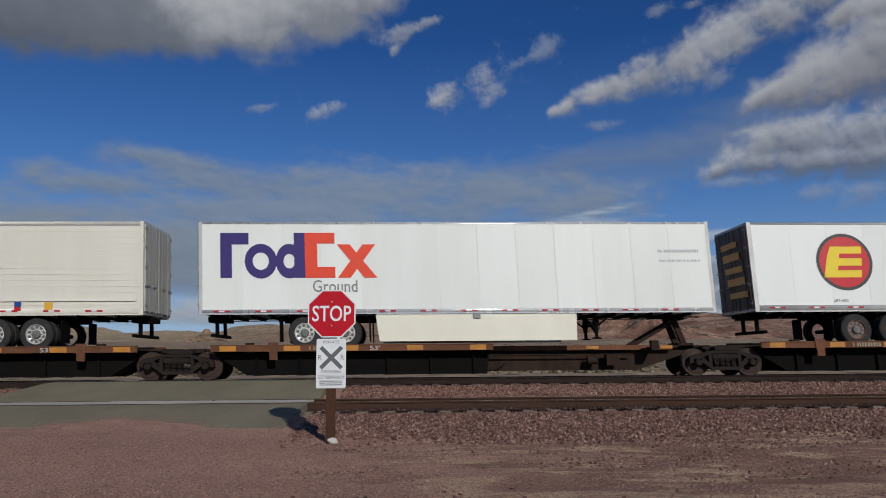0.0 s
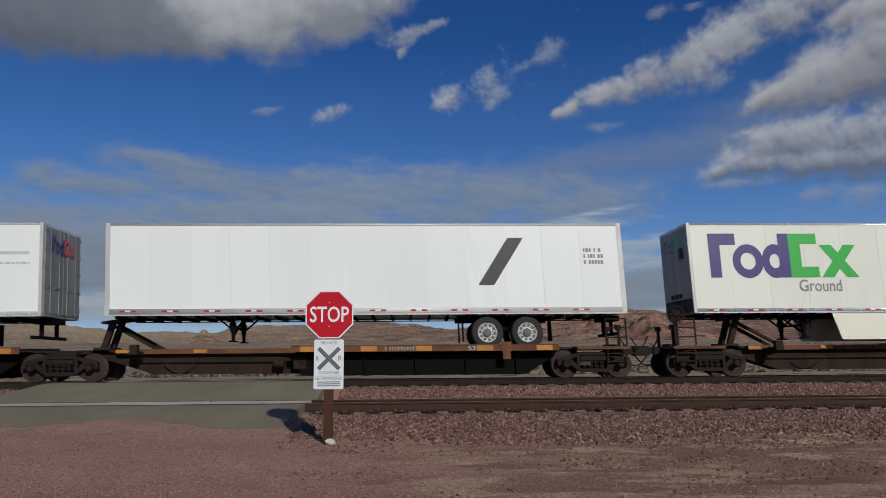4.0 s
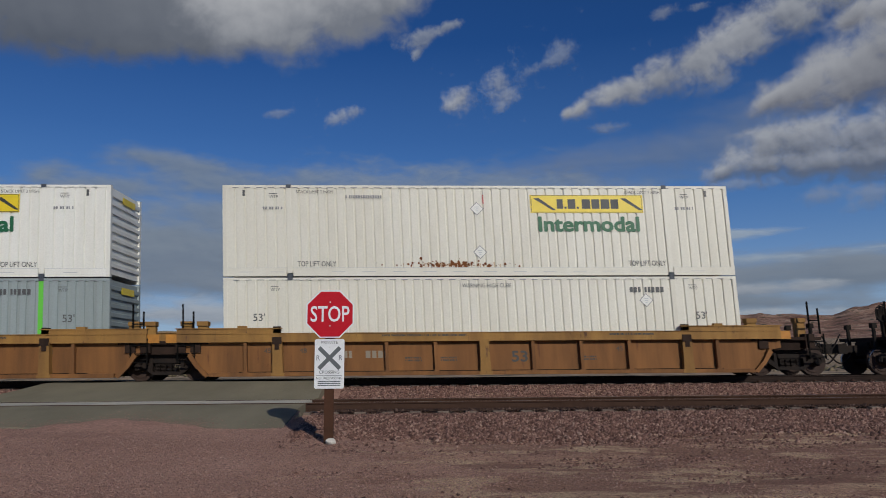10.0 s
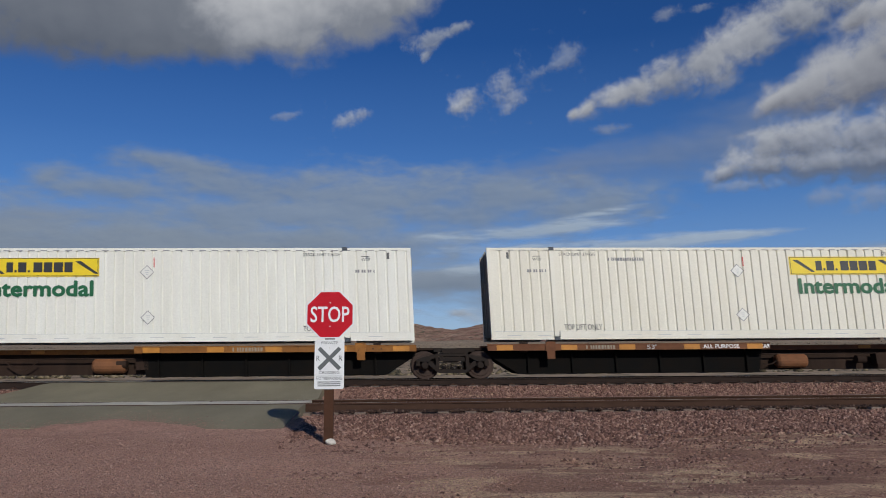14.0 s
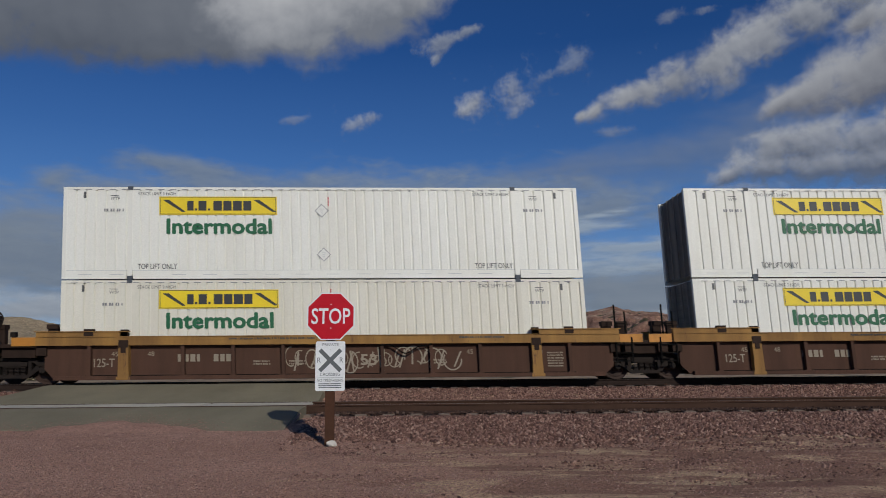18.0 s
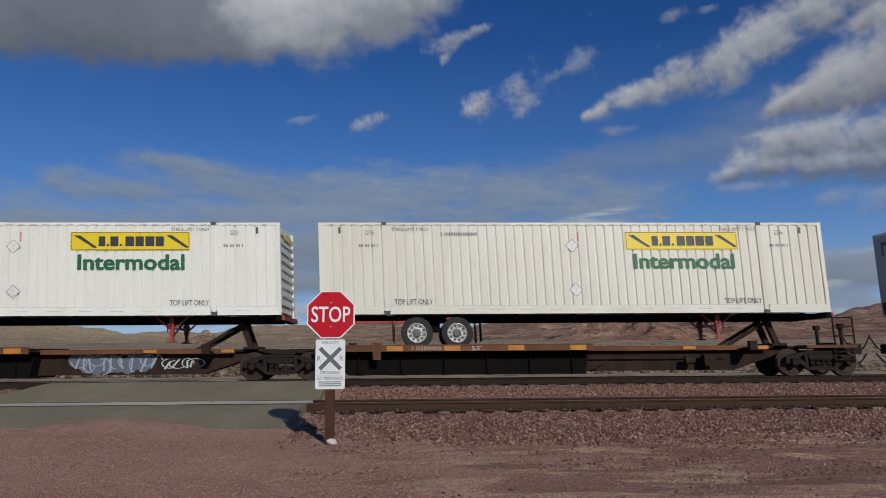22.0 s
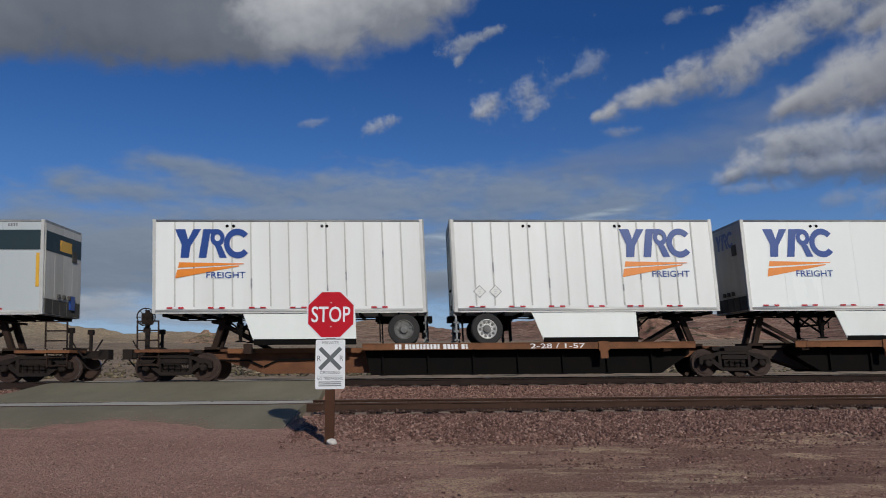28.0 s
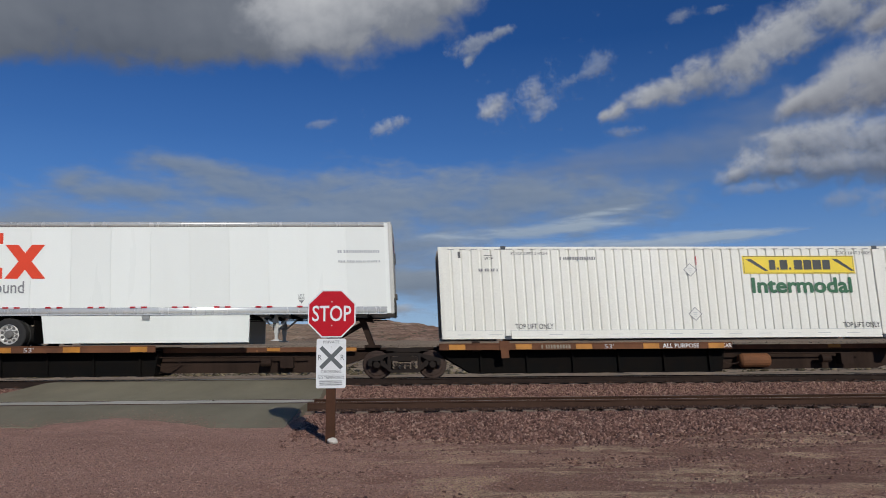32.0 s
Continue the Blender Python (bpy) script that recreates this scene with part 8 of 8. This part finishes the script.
def cloud(label, drift, seed, lobes, dist=4300, scale=0.8, soft=0.6, amp=0.9, relief=1.0, lift=0.34, white=(0.60, 0.62, 0.65), shade=(0.25, 0.28, 0.345), alpha=1.0, stretch=(1, 1, 1)):
    """A far cloud of overlapping lobes (azimuth, elevation, half width, half height, tilt, in degrees); drift: degrees of both during the clip."""
    q = np.array(lobes)
    reach = 1.75 * np.maximum(q[:, 2], q[:, 3]) + 0.3
    a0, a1 = (q[:, 0] - reach).min(), (q[:, 0] + reach).max()
    high = 1.75 * (q[:, 3] + q[:, 2] * np.abs(np.sin(np.radians(q[:, 4])))) + 0.3
    e0, e1 = max(0.5, (q[:, 1] - high).min()), (q[:, 1] + high).max()
    nx, ny = int(min(170, max(14, (a1 - a0) / 0.3))), int(min(80, max(12, (e1 - e0) / 0.25)))
    az, el = (g.ravel() for g in np.meshgrid(np.linspace(a0, a1, nx), np.linspace(e0, e1, ny)))
    c, s = np.cos(np.radians(q[:, 4])), np.sin(np.radians(q[:, 4]))
    du, dv = (az[:, None] - q[:, 0]) * np.cos(np.radians(q[:, 1])), el[:, None] - q[:, 1]
    u, v = (du * c + dv * s) / q[:, 2], (dv * c - du * s) / q[:, 3]
    inside = 1 - np.hypot(u, v)
    w = np.exp(5 * np.maximum(inside, -4))
    thick = np.maximum(np.log(w.sum(1)) / 5, -1.0)
    rise = np.clip((w * v).sum(1) / w.sum(1), -1, 1)
    ra, re = np.radians(az), np.radians(el)
    p = dist * np.stack([np.sin(ra) * np.cos(re), np.cos(ra) * np.cos(re), np.sin(re)], 1)
    mid = Vector(p.mean(0))
    faces = [(j * nx + i, j * nx + i + 1, (j + 1) * nx + i + 1, (j + 1) * nx + i) for j in range(ny - 1) for i in range(nx - 1)]
    me = bpy.data.meshes.new("cloud")
    me.from_pydata((p - np.array(mid)).tolist(), [], faces)
    for name, values in (("thickness", thick), ("rise", rise)):
        me.attributes.new(name, "FLOAT", "POINT").data.foreach_set("value", values.astype(np.float32))
    idx = np.zeros(len(me.loops), np.int32)
    me.loops.foreach_get("vertex_index", idx)
    flat = np.stack([az * np.cos(np.radians(q[:, 1].mean())), el], 1)[idx]
    me.uv_layers.new(name="UVMap").data.foreach_set("uv", flat.ravel().astype(np.float32))
    me.materials.append(cloud_material(seed, scale, soft, amp, relief, lift, white, shade, alpha, stretch))
    ob = tagged(new("cloud", me), label, "cloud", "clouds", "structure")
    side = Vector((mid.y, -mid.x, 0)).normalized()

    def at(k):
        turn = Matrix.Rotation(radians(drift[1] * k), 4, side) @ Matrix.Rotation(-radians(drift[0] * k), 4, "Z")
        return Matrix.Translation(EYE) @ turn @ Matrix.Translation(mid)
    CLOUDS.append((ob, at))


def haze():
    """Pale air low over the horizon, painted: a wide far glowing strip that fades upwards."""
    m, nt, b = nodes_of("painted_haze_glow")
    nt.nodes.remove(b)
    sep = nt.nodes.new("ShaderNodeSeparateXYZ")
    link(nt, nt.nodes.new("ShaderNodeTexCoord").outputs["UV"], sep.inputs[0])
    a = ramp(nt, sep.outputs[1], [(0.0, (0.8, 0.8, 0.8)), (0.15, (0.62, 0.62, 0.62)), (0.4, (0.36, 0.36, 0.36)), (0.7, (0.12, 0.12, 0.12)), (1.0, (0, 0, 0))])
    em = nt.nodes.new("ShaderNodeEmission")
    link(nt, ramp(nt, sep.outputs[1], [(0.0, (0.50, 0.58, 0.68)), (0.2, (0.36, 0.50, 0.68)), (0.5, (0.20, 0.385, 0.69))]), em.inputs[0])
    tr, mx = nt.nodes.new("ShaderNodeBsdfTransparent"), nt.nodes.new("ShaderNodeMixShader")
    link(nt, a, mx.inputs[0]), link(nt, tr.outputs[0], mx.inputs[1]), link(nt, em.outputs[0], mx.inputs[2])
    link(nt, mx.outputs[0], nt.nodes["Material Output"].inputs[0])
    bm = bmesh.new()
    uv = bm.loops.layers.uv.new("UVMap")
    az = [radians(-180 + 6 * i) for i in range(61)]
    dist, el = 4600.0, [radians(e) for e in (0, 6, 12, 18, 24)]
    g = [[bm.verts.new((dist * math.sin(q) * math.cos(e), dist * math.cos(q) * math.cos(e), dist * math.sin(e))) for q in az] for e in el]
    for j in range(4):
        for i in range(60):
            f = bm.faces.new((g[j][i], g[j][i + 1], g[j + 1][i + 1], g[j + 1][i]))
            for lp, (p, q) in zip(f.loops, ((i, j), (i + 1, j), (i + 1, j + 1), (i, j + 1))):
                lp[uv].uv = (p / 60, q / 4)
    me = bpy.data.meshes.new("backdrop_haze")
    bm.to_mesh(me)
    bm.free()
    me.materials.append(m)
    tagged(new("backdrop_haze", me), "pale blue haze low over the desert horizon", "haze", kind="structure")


haze()
cloud("grey flat-based cloud bank across the blue sky", (6.3, 0.1), 1,
      [(-39.56, 20.79, 3.61, 2.33, 17), (-34.63, 22.47, 4.66, 2.56, 16), (-28.53, 23.37, 4.7, 2.45, 13), (-22.74, 24.1, 4.51, 2.56, 10), (-18.02, 24.62, 4.07, 2.34, 8), (-24.87, 27.5, 8.55, 2.77, 13)], dist=4390, soft=0.7, white=(0.23, 0.256, 0.305), shade=(0.135, 0.158, 0.207), scale=0.32, amp=0.65, relief=0.45)
cloud("bright grey-white end of the cloud bank", (6.5, 0.0), 21,
      [(-14.72, 25.41, 4.59, 2.74, 7), (-11.29, 26.06, 4.32, 2.92, 6), (-7.3, 26.75, 3.82, 2.79, 4), (-4.13, 27.46, 3.05, 1.86, 23), (-11.85, 29.49, 9.2, 2.94, 7)], dist=4370, soft=0.7, white=(0.72, 0.735, 0.765), shade=(0.25, 0.275, 0.33), scale=0.34, amp=0.65, relief=0.5)
cloud("thin torn white cloud beside the grey bank", (6.0, -0.8), 9,
      [(-1.13, 24.62, 1.42, 0.56, 21), (1.03, 25.44, 1.41, 0.28, 20), (-1.36, 23.57, 0.5, 0.28, 61)], dist=4280, soft=1.3, alpha=0.75, white=(0.44, 0.48, 0.55), shade=(0.22, 0.26, 0.35), scale=0.9, amp=1.1)
cloud("small white fair-weather cloud in the blue sky", (5.1, -1.0), 2,
      [(-7.06, 18.87, 1.04, 0.42, 17), (-6.01, 19.37, 0.5, 0.29, 2)], soft=1.7, alpha=0.62, scale=1.1, amp=1.25, white=(0.52, 0.56, 0.63))
cloud("small faint wisp of cloud in the blue sky", (4.6, -0.9), 13,
      [(-11.84, 18.84, 0.73, 0.29, 9)], soft=1.4, alpha=0.4, scale=1.3, amp=1.1, white=(0.45, 0.49, 0.56))
cloud("small white puffy cloud in the blue sky", (4.1, -0.9), 3,
      [(2.6, 20.29, 0.94, 0.75, 19), (2.09, 19.8, 0.6, 0.42, -0)], soft=1.6, alpha=0.85, scale=1.0, amp=1.0, white=(0.60, 0.63, 0.69))
cloud("small torn white cloud in the blue sky", (4.0, -1.2), 4,
      [(5.84, 21.4, 0.89, 0.74, 28), (6.55, 20.55, 0.63, 0.58, -2), (5.99, 19.65, 0.51, 0.33, 18)], soft=1.8, alpha=0.6, scale=1.1, amp=1.35, white=(0.50, 0.54, 0.62))
cloud("thin torn white cloud in the blue sky", (4.1, -1.5), 5,
      [(9.13, 22.59, 1.33, 0.28, 22), (10.59, 23.24, 0.95, 0.48, 26), (10.8, 24.03, 0.33, 0.44, 56)], soft=1.8, alpha=0.45, scale=1.1, amp=1.5, white=(0.46, 0.52, 0.61))
cloud("long slanting white cloud in the blue sky", (3.9, -0.6), 6,
      [(11.16, 18.77, 0.5, 0.37, 47), (12.36, 19.2, 1.33, 0.5, 36), (15.02, 20, 2.36, 0.77, 23), (18.28, 20.84, 2.6, 1.12, 20), (21.33, 21.6, 2.35, 1.56, 17), (24.37, 22.74, 2.62, 1.51, 16), (27.59, 23.93, 2.76, 1.46, 14), (31.23, 24.96, 2.9, 1.47, 11)], dist=4250, soft=1.2, relief=0.5, scale=0.62, amp=0.95, white=(0.55, 0.575, 0.63), shade=(0.20, 0.23, 0.30))
cloud("broad grey-white cloud high in the blue sky", (2.2, -0.8), 8,
      [(26.59, 18.31, 1.57, 0.62, 21), (28.87, 18.74, 2.41, 1.21, 15), (31.77, 19.4, 2.9, 2.2, 15), (34.87, 20.3, 3.1, 3.2, 12), (38.06, 19.22, 2.84, 2.73, -14), (32.11, 22.86, 1.15, 0.71, 22), (34.55, 23.03, 1.83, 1.17, 16), (37.8, 22.74, 2.55, 2, 14)], dist=4450, soft=1.15, relief=0.5, lift=0.5, scale=0.5, amp=0.9, white=(0.47, 0.49, 0.54), shade=(0.18, 0.195, 0.245))
cloud("grey-based heaped cloud with a bright crest", (1.2, -0.45), 7,
      [(23.36, 13.52, 1.13, 0.56, 19), (26.54, 15.06, 1.8, 1.33, 18), (26.26, 13.79, 2.54, 0.95, -2), (28.95, 15.15, 2.94, 1.61, 0), (29.9, 13.47, 3.76, 1.15, -2), (32.46, 14.91, 2.92, 1.71, -1), (33.99, 13.29, 3.79, 1.32, -4), (36.33, 14.21, 3.29, 1.97, -5)], dist=4200, soft=1.15, alpha=0.86, scale=0.6, amp=1.0, white=(0.50, 0.525, 0.575), shade=(0.165, 0.187, 0.24), relief=0.7, lift=0.6)
cloud("small faint clouds low in the blue sky", (1.6, -0.6), 32,
      [(24.28, 12.63, 2.24, 0.36, -1), (29.56, 11.38, 1.1, 0.54, 9), (32.63, 11.03, 1.3, 0.75, 13), (15.04, 17.52, 1.06, 0.33, 1), (19.59, 25.25, 0.84, 0.34, 12), (22.11, 25.29, 0.74, 0.22, 1), (23.58, 19.98, 0.93, 0.54, 27)], dist=4300, soft=1.4, alpha=0.45, scale=1.2, amp=1.1, white=(0.45, 0.48, 0.53), shade=(0.24, 0.28, 0.36))
cloud("thin veil of broken cloud over the desert", (2.2, -0.4), 10,
      [(-27.07, 12.85, 1.52, 0.68, 29), (-20.28, 14.77, 2.22, 0.48, -9), (-17.13, 14.44, 4.25, 0.81, -3), (-22.79, 12.55, 5.72, 1.02, 3), (-13.42, 13.24, 6.84, 1.41, -1), (-3.98, 12.73, 8.58, 1.98, -2), (6.66, 12.69, 7.76, 2.07, -4), (13.61, 11.79, 4.18, 1.28, -3), (-12.94, 11.17, 17.02, 1.42, 3), (-18.07, 9.06, 21.46, 2.04, 3)], dist=4480, soft=1.5, alpha=0.85, scale=0.55, amp=1.0, stretch=(0.6, 1.5, 1), white=(0.30, 0.365, 0.455), shade=(0.22, 0.285, 0.39))
cloud("thin grey veil of cloud spreading from the heaped cloud", (1.1, -0.3), 11,
      [(24.48, 15.7, 4.45, 2.06, 7), (18.4, 15.07, 5.99, 1.4, 5), (13.3, 14.99, 4.58, 0.93, 3)], dist=4470, soft=1.6, alpha=0.5, scale=0.45, amp=0.8, stretch=(0.6, 1.4, 1), white=(0.28, 0.325, 0.41), shade=(0.21, 0.255, 0.345))
cloud("pale streaks of high cloud low over the hills", (0.3, -0.1), 15,
      [(7.48, 9.86, 5.61, 0.43, 3), (12.27, 10.14, 5.06, 0.39, 4), (9.63, 8.5, 6.42, 0.6, 1), (18.08, 8.61, 6.85, 0.42, 2), (10.03, 7.29, 7.26, 0.52, 2), (23.27, 8.93, 4.56, 0.28, 1), (21.61, 7.1, 10.07, 0.33, 1), (14.44, 11.12, 2.49, 0.25, 7)], dist=4440, soft=1.2, alpha=0.85, scale=0.8, amp=1.0, stretch=(0.35, 1.8, 1), white=(0.46, 0.55, 0.66), shade=(0.36, 0.45, 0.57))
cloud("lilac-grey stratus low over the horizon", (0.3, -0.08), 16,
      [(3.92, 6.44, 11.29, 1.13, 0), (19.95, 5.69, 13.02, 1.49, 1), (30.36, 5.96, 8.81, 1.3, 1), (-18, 7.43, 19.17, 2.45, 2), (-31.86, 7.76, 9.58, 2.88, 5), (-7.35, 6.01, 12.68, 0.94, 1), (17.87, 4.22, 16.9, 0.83, -2)], dist=4500, soft=1.2, alpha=0.92, scale=0.4, amp=0.8, stretch=(0.45, 1.6, 1), white=(0.295, 0.345, 0.415), shade=(0.22, 0.27, 0.345))
cloud("low white clouds along the desert horizon", (0.2, 0.0), 18,
      [(25.47, 4.89, 3.3, 0.44, -1), (28.55, 5.02, 2.1, 0.31, 1), (8.64, 3.57, 1.2, 0.39, -1), (3.54, 3.71, 0.78, 0.26, -1), (-1.32, 3.96, 1.04, 0.22, -0), (-25.12, 4.01, 6.85, 0.84, 2), (-13.1, 3.62, 9.68, 0.67, 1), (17.82, 3.18, 12.06, 0.58, -1), (-32.2, 4.49, 4.73, 1.07, 3)], dist=4420, soft=1.2, alpha=0.9, scale=0.6, amp=1.0, stretch=(0.5, 1.5, 1), white=(0.50, 0.545, 0.61), shade=(0.34, 0.385, 0.46))


def motions():
    for ob, s in RIDERS:
        walk(ob, [(t, pose(s + SPEED * t, TRACK_Y, 0)) for t in (0.0, 16.0, 32.0)])
    # rail wheels roll while their truck goes by
    turn = math.degrees(SPEED / 0.42)
    for w, s, x, y, sy in ROLLING:
        t0, t1 = max(0.0, (-18 - s) / SPEED), min(32.0, (18 - s) / SPEED)
        if t1 <= t0:
            continue
        n = int((t1 - t0) / 0.02)
        times = [t0 + 0.02 * k for k in range(n + 1)]
        rows = [(t, pose(x, y, 0.42, 0, sy * turn * (t - t0), 0 if sy > 0 else 180)) for t in times]
        if t0 > 0:
            rows.insert(0, (0.0, rows[0][1]))
        if times[-1] < 32.0:
            rows.append((32.0, rows[-1][1]))
        walk(w, rows)
    for ob, at in CLOUDS:
        walk(ob, [(t, at(t / 32.0)) for t in (0.0, 16.0, 32.0)])


motions()
